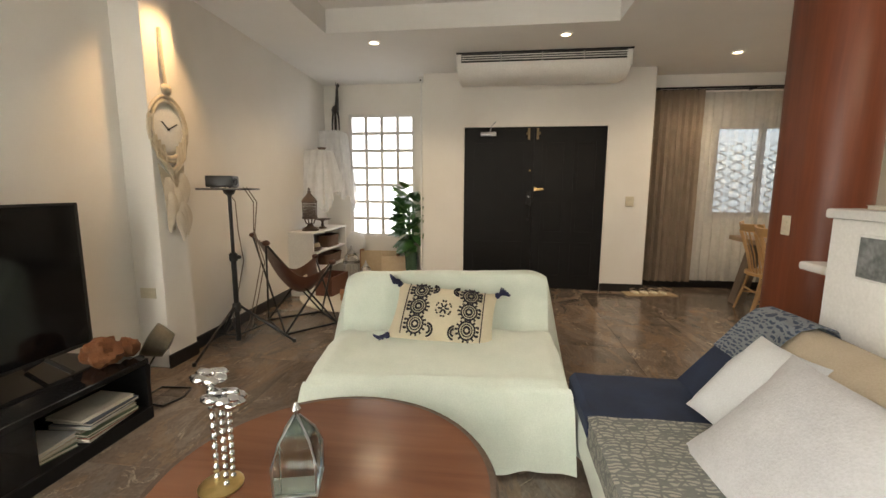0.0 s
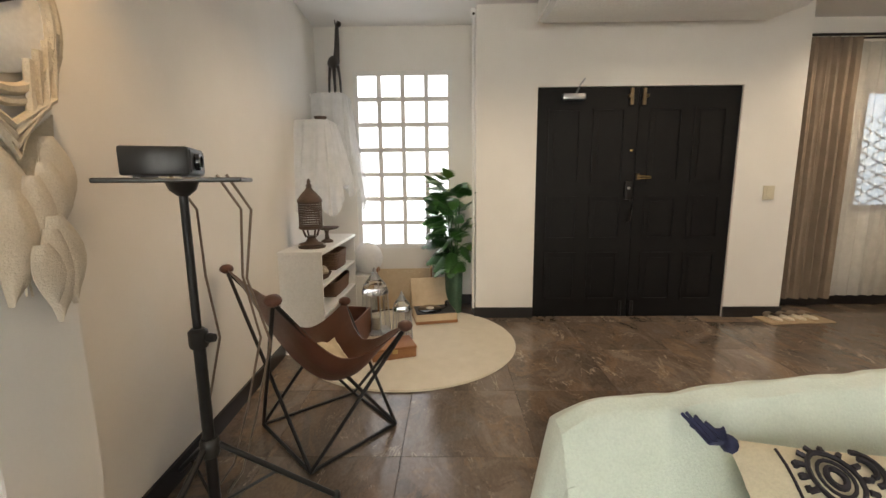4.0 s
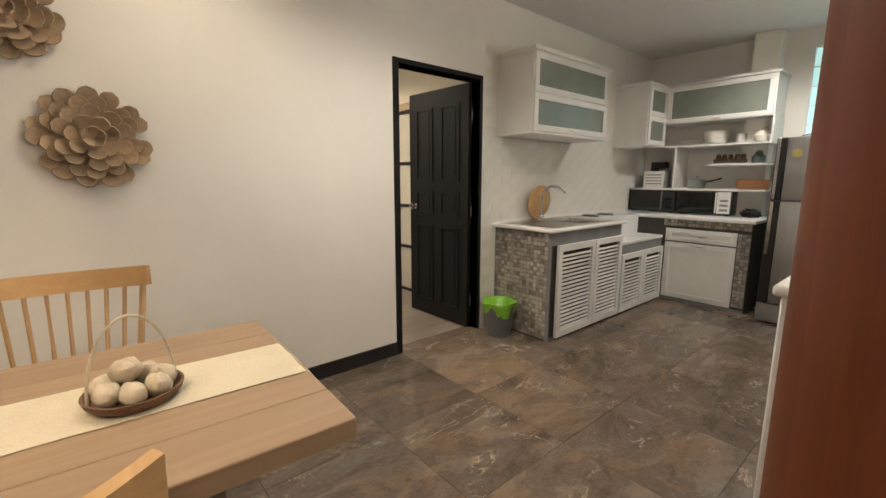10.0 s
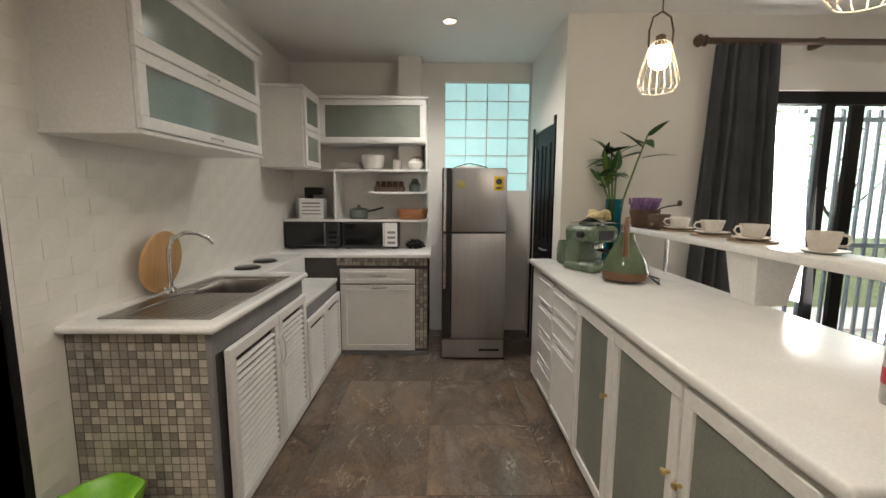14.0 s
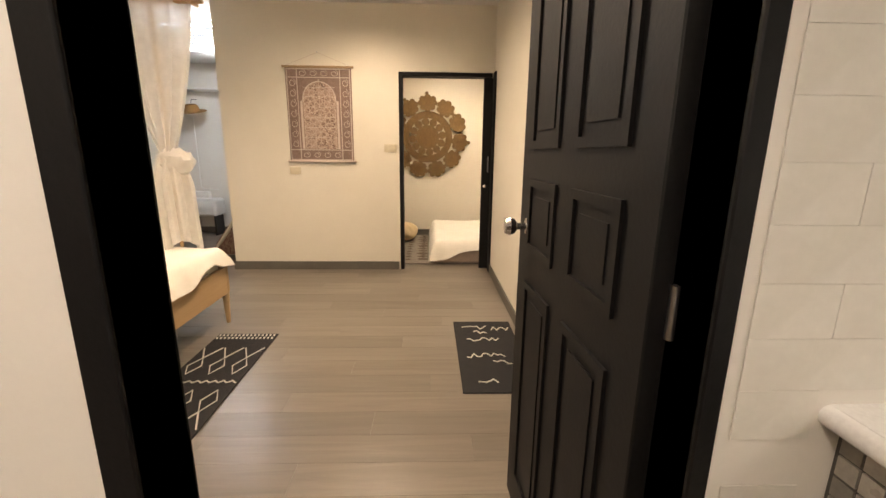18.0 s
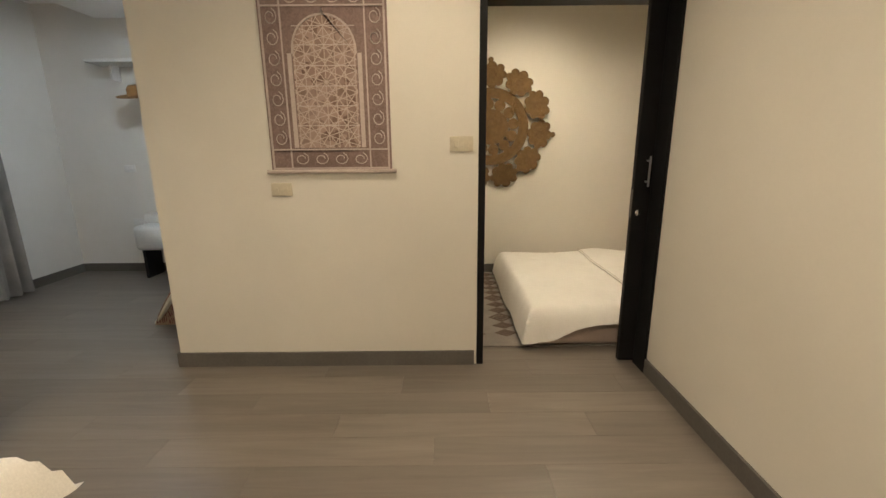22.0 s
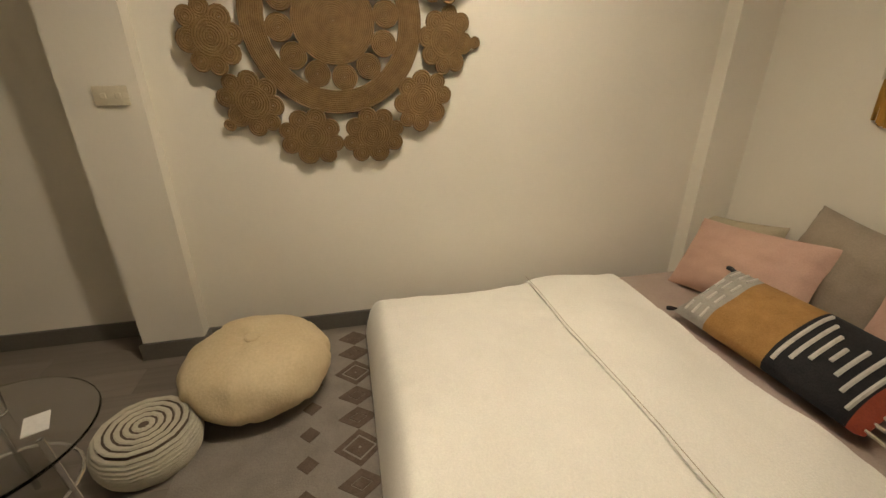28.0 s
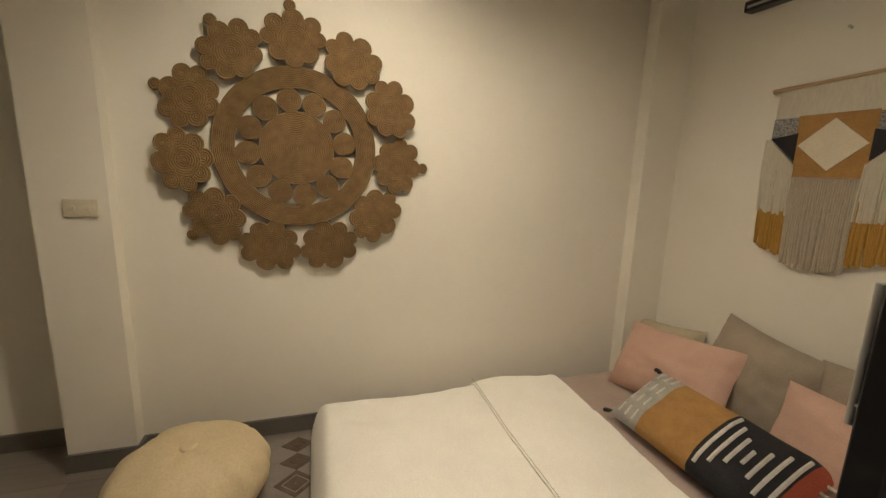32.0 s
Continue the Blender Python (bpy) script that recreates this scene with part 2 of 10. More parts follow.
def planks(name, dark, light, rough=0.45, along="y", space="world", grain=22.0):
    m, nt, p = nodes_of(name)
    st = {"x": (0.06, 1, 1), "y": (1, 0.06, 1), "z": (1, 1, 0.06)}[along]
    rnd = nt.nodes.new("ShaderNodeObjectInfo").outputs["Random"]
    base = nt.nodes.new("ShaderNodeNewGeometry").outputs["Position"] if space == "world" else nt.nodes.new("ShaderNodeTexCoord").outputs["Object"]
    add = nt.nodes.new("ShaderNodeVectorMath")
    sc = nt.nodes.new("ShaderNodeVectorMath")
    sc.operation = "SCALE"
    sc.inputs[0].default_value = (13.0, 29.0, 7.0)
    link(nt, rnd, sc.inputs["Scale"])
    link(nt, base, add.inputs[0])
    link(nt, sc.outputs[0], add.inputs[1])
    mp = nt.nodes.new("ShaderNodeMapping")
    mp.inputs["Scale"].default_value = st
    link(nt, add.outputs[0], mp.inputs["Vector"])
    v = mp.outputs["Vector"]
    g, s = noise_node(nt, v, grain, 6, 0.65, 0.8), noise_node(nt, v, 3.0, 3, 0.5, 0.4)
    col = ramp(nt, g, [(0.3, dark), (0.7, light)])
    col = mixed(nt, 0.45, col, ramp(nt, s, [(0.3, dark), (0.7, light)]))
    col = mixed(nt, 1.0, col, ramp(nt, rnd, [(0, (0.84,) * 3), (1, (1.06,) * 3)]), "MULTIPLY")
    link(nt, col, p.inputs["Base Color"])
    p.inputs["Roughness"].default_value = rough
    relief(nt, p, g, 0.1, 0.003)
    return m


def glass_block_mat(name, tint, strength):
    """Cast glass lit by the daylight behind it."""
    m, nt, p = nodes_of(name)
    v = coords(nt, "object", (1, 1, 1))
    w = noise_node(nt, v, 26, 3, 0.6, 1.5)
    col = ramp(nt, w, [(0.3, [c * 0.8 for c in tint]), (0.7, tint)])
    link(nt, col, p.inputs["Base Color"])
    link(nt, col, p.inputs["Emission Color"])
    p.inputs["Emission Strength"].default_value = strength
    p.inputs["Roughness"].default_value = 0.12
    relief(nt, p, w, 0.4, 0.01)
    return m


PAINT = surface("white_wall_paint", (0.745, 0.715, 0.665), (0.80, 0.775, 0.73), 0.7, scale=1.3, fine=90, bump=0.02, space="world", grain=0.04)
CEIL = surface("ceiling_paint", (0.70, 0.69, 0.67), (0.76, 0.75, 0.73), 0.8, scale=1.0, fine=150, bump=0.03, space="world", grain=0.03)
GUESTWALL = surface("cream_wall_paint", (0.70, 0.66, 0.57), (0.76, 0.72, 0.63), 0.75, scale=1.2, fine=70, bump=0.02, space="world", grain=0.04)
BLACKPAINT = surface("black_door_paint", (0.005, 0.005, 0.006), (0.010, 0.0095, 0.0095), 0.55, scale=5, fine=90, bump=0.12)
BASEBLACK = surface("black_skirting", (0.010, 0.009, 0.010), (0.022, 0.020, 0.020), 0.35, scale=3, fine=60, bump=0.05)
BASEGREY = surface("grey_skirting", (0.10, 0.092, 0.08), (0.15, 0.138, 0.12), 0.5, scale=3, fine=80, bump=0.05, space="world")
STONE = stone_floor()
GROUT = surface("dark_grout", (0.12, 0.095, 0.078), (0.17, 0.138, 0.115), 0.8, scale=20, fine=120)
PLANK = planks("grey_oak_laminate", (0.155, 0.130, 0.106), (0.25, 0.217, 0.182), 0.34, "y")
WHITEWOOD = surface("white_painted_wood", (0.74, 0.73, 0.70), (0.82, 0.81, 0.79), 0.4, scale=4, fine=70, bump=0.05)
WHITETOP = surface("white_worktop", (0.76, 0.755, 0.74), (0.83, 0.825, 0.81), 0.22, scale=5, fine=120, bump=0.02)
MAHOGANY = planks("red_mahogany_veneer", (0.13, 0.032, 0.013), (0.25, 0.068, 0.027), 0.42, "z", "object", 30.0)
OAK = planks("pale_oak", (0.40, 0.235, 0.10), (0.56, 0.36, 0.175), 0.45, "z", "object", 26.0)
OAKX = planks("honey_oak", (0.42, 0.24, 0.095), (0.58, 0.37, 0.17), 0.42, "x", "object", 24.0)
TABLEWOOD = planks("weathered_table_wood", (0.25, 0.165, 0.10), (0.40, 0.285, 0.19), 0.5, "y", "object", 20.0)
TABLEGREY = planks("greyed_leg_wood", (0.13, 0.10, 0.078), (0.22, 0.178, 0.142), 0.55, "z", "object", 20.0)
BEDWOOD = planks("light_bed_wood", (0.42, 0.28, 0.145), (0.55, 0.39, 0.22), 0.45, "x", "object", 22.0)
CHROME = surface("chrome", (0.70, 0.70, 0.70), (0.80, 0.80, 0.80), 0.16, 1.0, scale=8, bump=0)
STEEL = surface("brushed_steel", (0.40, 0.40, 0.41), (0.52, 0.52, 0.53), 0.34, 1.0, scale=5, fine=160, bump=0.04, stretch=(1, 1, 0.05))
SINKSTEEL = surface("sink_steel", (0.30, 0.28, 0.255), (0.42, 0.40, 0.37), 0.3, 1.0, scale=8, fine=160, bump=0.04)
BRASS = surface("brass", (0.48, 0.34, 0.13), (0.62, 0.46, 0.20), 0.3, 1.0, scale=8, bump=0.03)
BLACKMETAL = surface("black_metal", (0.010, 0.010, 0.011), (0.022, 0.021, 0.021), 0.4, 0.3, scale=10, bump=0.05)
BLACKPLASTIC = surface("black_plastic", (0.010, 0.010, 0.010), (0.02, 0.02, 0.02), 0.35, scale=10, bump=0.03)
BLACKGLOSS = surface("black_gloss", (0.005, 0.005, 0.006), (0.010, 0.010, 0.011), 0.06, scale=2, bump=0)
WHITEPLASTIC = surface("white_plastic", (0.76, 0.75, 0.72), (0.82, 0.81, 0.79), 0.35, scale=5, bump=0.02)
CREAMPLASTIC = surface("cream_plastic", (0.58, 0.52, 0.38), (0.66, 0.60, 0.46), 0.4, scale=5, bump=0.02)
LEATHER = surface("brown_leather", (0.055, 0.020, 0.012), (0.11, 0.042, 0.024), 0.38, scale=7, fine=110, bump=0.35)
MINT = surface("pale_mint_throw", (0.63, 0.70, 0.61), (0.74, 0.79, 0.70), 0.9, scale=5, fine=150, bump=0.5, sheen=0.3)
LINEN = surface("white_bed_linen", (0.79, 0.76, 0.69), (0.87, 0.84, 0.77), 0.9, scale=3.5, fine=160, bump=0.25, sheen=0.2)
CREAMCLOTH = surface("cream_cloth", (0.62, 0.55, 0.40), (0.72, 0.65, 0.50), 0.9, scale=6, fine=160, bump=0.4, sheen=0.2)
OLDBRASS = surface("tarnished_brass", (0.16, 0.12, 0.07), (0.26, 0.20, 0.12), 0.45, 0.9, scale=14)
TAUPE = surface("taupe_curtain_cloth", (0.185, 0.14, 0.10), (0.27, 0.21, 0.155), 0.9, scale=5, fine=170, bump=0.3)
GREYCURTAIN = surface("dark_grey_curtain_cloth", (0.045, 0.05, 0.055), (0.085, 0.092, 0.10), 0.85, scale=5, fine=160, bump=0.3)
GREIGE = surface("greige_curtain_cloth", (0.20, 0.19, 0.18), (0.30, 0.285, 0.265), 0.9, scale=4, fine=160, bump=0.3)
SHEER = sheer("white_sheer_cloth", (0.78, 0.76, 0.71), 0.38)
NET = sheer("white_bed_net", (0.88, 0.86, 0.82), 0.30)
GLASS = glassy("clear_glass", (0.97, 0.98, 0.98))
GREENGLASS = surface("frosted_green_glass", (0.17, 0.195, 0.165), (0.26, 0.28, 0.245), 0.12, scale=2.5, fine=90, bump=0.03)
BLOCKW = glass_block_mat("daylit_glass_block", (0.97, 0.98, 1.0), 2.8)
BLOCKG = glass_block_mat("aqua_glass_block", (0.50, 0.80, 0.78), 0.75)
BLACKPAINT.node_tree.nodes["Principled BSDF"].inputs["Specular IOR Level"].default_value = 0.22
LAMPGLOW = glow("lamp_glow", (1.0, 0.80, 0.52), 9.0)
BULBGLOW = glow("bulb_glow", (1.0, 0.86, 0.62), 14.0)



# ---- mesh helpers ----
def box(bm, x0, x1, y0, y1, z0, z1, bevel=0.0, seg=1):
    vs = [bm.verts.new((x, y, z)) for x in (x0, x1) for y in (y0, y1) for z in (z0, z1)]
    fs = [bm.faces.new([vs[k] for k in q]) for q in ((0, 1, 3, 2), (4, 6, 7, 5), (0, 4, 5, 1), (2, 3, 7, 6), (0, 2, 6, 4), (1, 5, 7, 3))]
    if bevel > 0:
        bmesh.ops.bevel(bm, geom=list({e for f in fs for e in f.edges}), offset=bevel, segments=seg, affect="EDGES", profile=0.5)
    return bm


def bx(*a, **k):
    return box(bmesh.new(), *a, **k)


def ring(bm, c, u, v, r, seg):
    return [bm.verts.new(c + u * (r * math.cos(2 * math.pi * k / seg)) + v * (r * math.sin(2 * math.pi * k / seg))) for k in range(seg)]


def bridge(bm, a, b):
    n = len(a)
    for k in range(n):
        bm.faces.new((a[k], a[(k + 1) % n], b[(k + 1) % n], b[k]))


def tube(bm, pts, r, seg=8, r1=None, closed=False):
    pts = [Vector(p) for p in pts]
    n = len(pts)
    rings = []
    up = Vector((0, 0, 1))
    for k, p in enumerate(pts):
        a, b = pts[max(0, k - 1)] if not closed else pts[k - 1], pts[min(n - 1, k + 1)] if not closed else pts[(k + 1) % n]
        d = (b - a).normalized()
        u = d.cross(up if abs(d.z) < 0.95 else Vector((0, 1, 0))).normalized()
        rr = r if r1 is None else r + (r1 - r) * k / max(1, n - 1)
        rings.append(ring(bm, p, u, u.cross(d), rr, seg))
    for k in range(n - 1):
        bridge(bm, rings[k], rings[k + 1])
    if closed:
        bridge(bm, rings[-1], rings[0])
    else:
        bm.faces.new(rings[0])
        bm.faces.new(rings[-1][::-1])
    return bm


def rod(p0, p1, r, r1=None, seg=10):
    return tube(bmesh.new(), (p0, p1), r, seg, r1)


def lathe(prof, seg=24, at=(0, 0, 0), bm=None):
    bm = bm or bmesh.new()
    at = Vector(at)
    last = None
    for r, z in prof:
        cur = ring(bm, at + Vector((0, 0, z)), Vector((1, 0, 0)), Vector((0, 1, 0)), max(r, 0.0005), seg)
        if last:
            bridge(bm, last, cur)
        else:
            bm.faces.new(cur[::-1])
        last = cur
    bm.faces.new(last)
    return bm


def sheet(fn, nu, nv, thick=0.0, bm=None, wrap=False):
    """A surface of nu x nv cells through fn(u, v), with a thickness."""
    bm = bm or bmesh.new()
    cols = nu if wrap else nu + 1
    vs = [[bm.verts.new(fn(i / nu, j / nv)) for j in range(nv + 1)] for i in range(cols)]
    fs = []
    for i in range(nu):
        for j in range(nv):
            fs.append(bm.faces.new((vs[i][j], vs[(i + 1) % cols][j], vs[(i + 1) % cols][j + 1], vs[i][j + 1])))
    if thick:
        bmesh.ops.recalc_face_normals(bm, faces=fs)
        bmesh.ops.solidify(bm, geom=fs, thickness=thick)
    return bm


def cushion(w, h, d, n=12, pinch=0.06, bm=None, soft=0.0):
    """A stuffed cushion lying in the xy plane, w by h, d thick, with pinched corners."""
    bm = bm or bmesh.new()
    rows = []
    for s in (1, -1):
        vs = []
        for i in range(n + 1):
            row = []
            for j in range(n + 1):
                u, v = 2 * i / n - 1, 2 * j / n - 1
                k = ((1 - abs(u) ** 2.6) * (1 - abs(v) ** 2.6)) ** 0.5
                if soft:
                    k = ((1 - u * u) * (1 - v * v)) ** 0.44
                    k += 0.10 * k * (noise.noise((u * 2.1 + s, v * 2.6 + w * 9, 3.0)) + 0.8 * noise.noise((u * 5 + v * 3, v * 4 - u * 2, w * 7)))
                px, py = u * (1 - pinch * (1 - v * v)), v * (1 - pinch * (1 - u * u))
                px, py = px * (1 - soft * v ** 4 * abs(u) ** 3), py * (1 - soft * u ** 4 * abs(v) ** 3)
                row.append(bm.verts.new((px * w / 2, py * h / 2, s * d / 2 * k + 0.006 * noise.noise((u * 3, v * 3, s * 5.0)))))
            vs.append(row)
        for i in range(n):
            for j in range(n):
                q = (vs[i][j], vs[i + 1][j], vs[i + 1][j + 1], vs[i][j + 1])
                bm.faces.new(q if s > 0 else q[::-1])
        rows.append(vs)
    bmesh.ops.remove_doubles(bm, verts=bm.verts[:], dist=0.013 if not soft else 0.004)
    return bm


def wave(u, k, a):
    return a * math.sin(2 * math.pi * k * u) + 0.4 * a * math.sin(2 * math.pi * k * 2.3 * u + 1.0)


def mesh_ob(name, bm, mat, smooth=True, angle=40):
    me = bpy.data.meshes.new(name)
    bmesh.ops.recalc_face_normals(bm, faces=bm.faces[:])
    bm.normal_update()
    lim = radians(angle)
    for f in bm.faces:
        f.smooth = smooth
    if smooth:
        for e in bm.edges:
            if len(e.link_faces) == 2 and e.calc_face_angle(0) > lim:
                e.smooth = False
    bm.to_mesh(me)
    bm.free()
    for m in mat if isinstance(mat, (list, tuple)) else (mat,):
        me.materials.append(m)
    return new(name, me)


def part(name, bm, mat, parent, label="", m=None):
    ob = mesh_ob(name, bm, mat)
    ob.parent = parent
    if m is not None:
        ob.matrix_basis = m
    return tagged(ob, label)


def again(name, ob, parent, m):
    """One more part on the mesh of ob."""
    o = new(name, ob.data)
    o.parent, o.matrix_basis = parent, m
    return o


def thing(name, m, label, category, group="", kind=""):
    ob = new(name)
    ob.empty_display_size = 0.05
    ob.matrix_basis = m
    return tagged(ob, label, category, group, kind)


def solo(name, bm, mat, m, label, category, group="", kind=""):
    ob = mesh_ob(name, bm, mat)
    ob.matrix_basis = m
    return tagged(ob, label, category, group, kind)


def setting(name, bm, mat, label, category):
    return tagged(mesh_ob(name, bm, mat, smooth=False), label, category, kind="structure")


def wall_boxes(bm, axis, c0, c1, a0, a1, z0, z1, holes=()):
    """A wall c0..c1 thick, from a0 to a1 along the other axis, with rectangular holes (a, b, low, high)."""
    def put(p, q, lo, hi):
        if q - p > 1e-4 and hi - lo > 1e-4:
            box(bm, *((c0, c1, p, q) if axis == "x" else (p, q, c0, c1)), lo, hi)
    at = a0
    for p, q, lo, hi in sorted(holes):
        put(at, p, z0, z1)
        put(p, q, z0, lo)
        put(p, q, hi, z1)
        at = q
    put(at, a1, z0, z1)
    return bm


def wall(name, axis, c0, c1, a0, a1, z0, z1, holes=(), mat=None, label="white painted plaster wall"):
    return setting(name, wall_boxes(bmesh.new(), axis, c0, c1, a0, a1, z0, z1, holes), mat or PAINT, label, "wall")


def skirting(runs, mat, label, h=0.1):
    bm = bmesh.new()
    for x0, x1, y0, y1 in runs:
        box(bm, x0, x1, y0, y1, 0.0, h)
    return setting("baseboard", bm, mat, label, "baseboard")



# ---- the large structure ----
H, HB = 2.78, 2.70
setting("floor", bx(-1.7, 5.56, -3.6, 4.3, -0.12, -0.006), GROUT, "dark grout bed under brown slate-look floor tiles", "floor")
setting("bedroom_floor", bx(5.56, 12.0, -2.5, 4.6, -0.12, -0.004), BASEGREY, "grey underlay beneath oak laminate planks", "floor")
# north side
wall("wall_north", "y", 3.68, 3.86, 0.08, 2.94, 0, H, [(0.62, 2.41, 0, 2.10)], label="white plaster wall around the black entrance door")
wall("wall_recess_east", "x", 0.08, 0.24, 3.86, 4.16, 0, H)
wall("wall_recess_north", "y", 4.16, 4.32, -1.482, 0.24, 0, H, [(-1.115, -0.13, 0.60, 2.37)], label="white plaster wall around a glass block window")
wall("wall_dining_west", "x", 2.78, 2.94, 3.86, 4.09, 0, H)
wall("wall_dining_north", "y", 4.09, 4.25, 2.78, 5.54, 0, H, [(3.84, 5.02, 0.96, 2.16)], label="white plaster wall around the dining window")
# west side
wall("wall_west", "x", -1.66, -1.50, -2.6, 0.72, 0, H)
bm = bmesh.new()
ends = [[bm.verts.new((x, y, z)) for x, y in ((-1.66, 1.0), (-1.345, 1.0), (-1.485, 4.32), (-1.66, 4.32))] for z in (0, H)]
bridge(bm, *ends)
bm.faces.new(ends[0][::-1])
bm.faces.new(ends[1])
setting("wall_west_far", bm, PAINT, "white painted plaster wall", "wall")
setting("wall_column", bx(-1.66, -1.275, 0.72, 1.0, 0, H, bevel=0.004), PAINT, "white plaster column beside the television", "column")
# south side of the living room and kitchen
wall("wall_south", "y", -2.45, -2.30, -1.66, 3.09, 0, H, [(-1.0, 1.62, 0, 2.25)], label="white plaster wall around the sliding glass door")
wall("wall_kitchen_west", "x", 2.93, 3.09, -3.66, -2.45, 0, H, [(-3.25, -2.55, 0, 2.05)], label="white plaster wall with a narrow dark door")
wall("wall_kitchen_south", "y", -3.66, -3.50, 3.09, 5.66, 0, H, [(3.10, 3.98, 1.50, 2.60)], label="white plaster wall around a glass block window")
setting("kitchen_column", bx(4.205, 4.43, -3.50, -3.30, 0.0, H), PAINT, "white plaster pier in the kitchen corner", "column")
setting("wall_store_back", bx(2.0, 2.93, -3.66, -2.5, 0, 2.4), BLACKPAINT, "dark closed store behind the narrow door", "wall")
# wall between dining room, kitchen and bedroom
wall("wall_east", "x", 5.54, 5.66, -3.66, 4.6, 0, H, [(-0.48, 0.322, 0, 2.12)], label="white plaster wall around the bedroom door")
# bedroom
wall("wall_bedroom_south", "y", -0.92, -0.76, 5.66, 9.46, 0, H, [(6.75, 7.64, 0, 2.08)], GUESTWALL, "cream plaster wall beside the glazed bathroom door")
wall("wall_bedroom_east", "x", 9.58, 9.70, -0.757, 2.04, 0, H, [(-0.757, 0.20, 0, 2.05)], GUESTWALL, "cream plaster wall around the guest room opening")
wall("wall_bedroom_north", "y", 4.42, 4.58, 5.66, 12.0, 0, H, [(9.45, 10.15, 0.92, 2.16)], label="white plaster wall around the bedroom window")
wall("wall_alcove_south", "y", 1.88, 2.04, 9.70, 11.9, 0, H)
wall("wall_alcove_east", "x", 11.74, 11.9, 2.04, 4.42, 0, H)
# guest room
wall("wall_guest_west", "x", 9.46, 9.585, -2.43, -0.76, 0, H, (), GUESTWALL, "cream plaster wall behind the sliding door")
wall("wall_guest_east", "x", 11.58, 11.74, -2.43, 0.70, 0, H, (), GUESTWALL, "cream plaster wall behind the jute ornament")
wall("wall_guest_east_far", "x", 11.74, 11.9, 0.70, 1.88, 0, H, (), GUESTWALL, "cream plaster wall")
setting("guest_column", bx(11.50, 11.74, 0.70, 0.975, 0, H), GUESTWALL, "cream plaster column with a socket", "column")
wall("wall_guest_south", "y", -2.43, -2.27, 9.585, 11.58, 0, H, (), GUESTWALL, "cream plaster wall behind the pillows")
setting("guest_corner_column", bx(11.49, 11.58, -2.27, -2.02, 0, H), GUESTWALL, "slim cream plaster pilaster", "column")
# bathroom behind the glazed door
setting("wall_bathroom_back", bx(6.3, 8.6, -1.75, -1.65, 0, H), PAINT, "pale plaster wall of the room behind the glazed door", "wall")
# ceilings
bm = bmesh.new()
for q in ((-1.66, -0.6, -2.6, 4.32), (-0.6, 2.1, 2.17, 4.32), (-0.6, 2.1, -2.6, -1.7), (2.1, 5.66, -3.66, 4.32)):
    box(bm, *q, H, H + 0.22)
box(bm, -0.7, 2.2, -1.8, 2.27, H + 0.22, H + 0.3)
setting("ceiling", bm, CEIL, "white plaster ceiling with a raised tray", "ceiling")
setting("ceiling_bedroom", bx(5.66, 12.0, -2.5, 4.6, HB, HB + 0.1), CEIL, "white plaster ceiling of the bedrooms", "ceiling")
skirting([(0.066, 0.62, 3.666, 3.68), (2.41, 2.954, 3.666, 3.68), (0.066, 0.08, 3.68, 4.146), (2.94, 2.954, 3.68, 4.076), (-1.475, 0.08, 4.146, 4.16),
          (2.94, 5.54, 4.076, 4.09), (5.526, 5.54, 0.373, 4.076), (-1.5, -1.486, -2.3, 0.72), (-1.275, -1.261, 0.706, 1.0)], BASEBLACK, "glossy black skirting board")
bm = bmesh.new()
ends = [[bm.verts.new((x, y, z)) for x, y in ((-1.348, 1.0), (-1.331, 1.0), (-1.465, 4.146), (-1.482, 4.146))] for z in (0, 0.1)]
bridge(bm, *ends)
bm.faces.new(ends[0][::-1])
bm.faces.new(ends[1])
setting("baseboard", bm, BASEBLACK, "glossy black skirting board", "baseboard")
skirting([(9.566, 9.58, 0.24, 2.054), (9.58, 11.74, 2.04, 2.054), (7.94, 9.45, -0.76, -0.746), (5.66, 5.674, 0.4, 4.42), (5.674, 11.74, 4.406, 4.42), (11.726, 11.74, 2.054, 4.406),
          (11.566, 11.58, -2.02, 0.686), (11.486, 11.5, 0.686, 0.989), (11.5, 11.58, 0.686, 0.70), (11.5, 11.74, 0.975, 0.989), (11.726, 11.74, 0.989, 1.866), (9.6, 11.58, -2.27, -2.256), (9.7, 11.74, 1.866, 1.88)], BASEGREY, "grey laminate skirting board", 0.09)



# ---- living room ----
def block_window(name, x0, x1, y, z0, z1, cols, rows, joint, depth, mat, mortar, label):
    w = thing(name, pose(x0, y, z0), label, "window", kind="structure")
    bw, bh = (x1 - x0 - joint * (cols + 1)) / cols, (z1 - z0 - joint * (rows + 1)) / rows
    bm = bmesh.new()
    for c in range(cols + 1):
        box(bm, c * (bw + joint), c * (bw + joint) + joint, -depth, depth, 0, z1 - z0)
    for r in range(rows + 1):
        for c in range(cols):
            box(bm, joint + c * (bw + joint), joint + c * (bw + joint) + bw, -depth, depth, r * (bh + joint), r * (bh + joint) + joint)
    part("window_frame", bm, mortar, w)
    first = None
    for r in range(rows):
        for c in range(cols):
            m = pose(joint + c * (bw + joint) + bw / 2, 0, joint + r * (bh + joint) + bh / 2)
            if first is None:
                first = part("pane", bx(-bw / 2, bw / 2, -depth * 0.7, depth * 0.7, -bh / 2, bh / 2, bevel=0.008, seg=2), mat, w, m=m)
            else:
                again("pane", first, w, m)
    return w


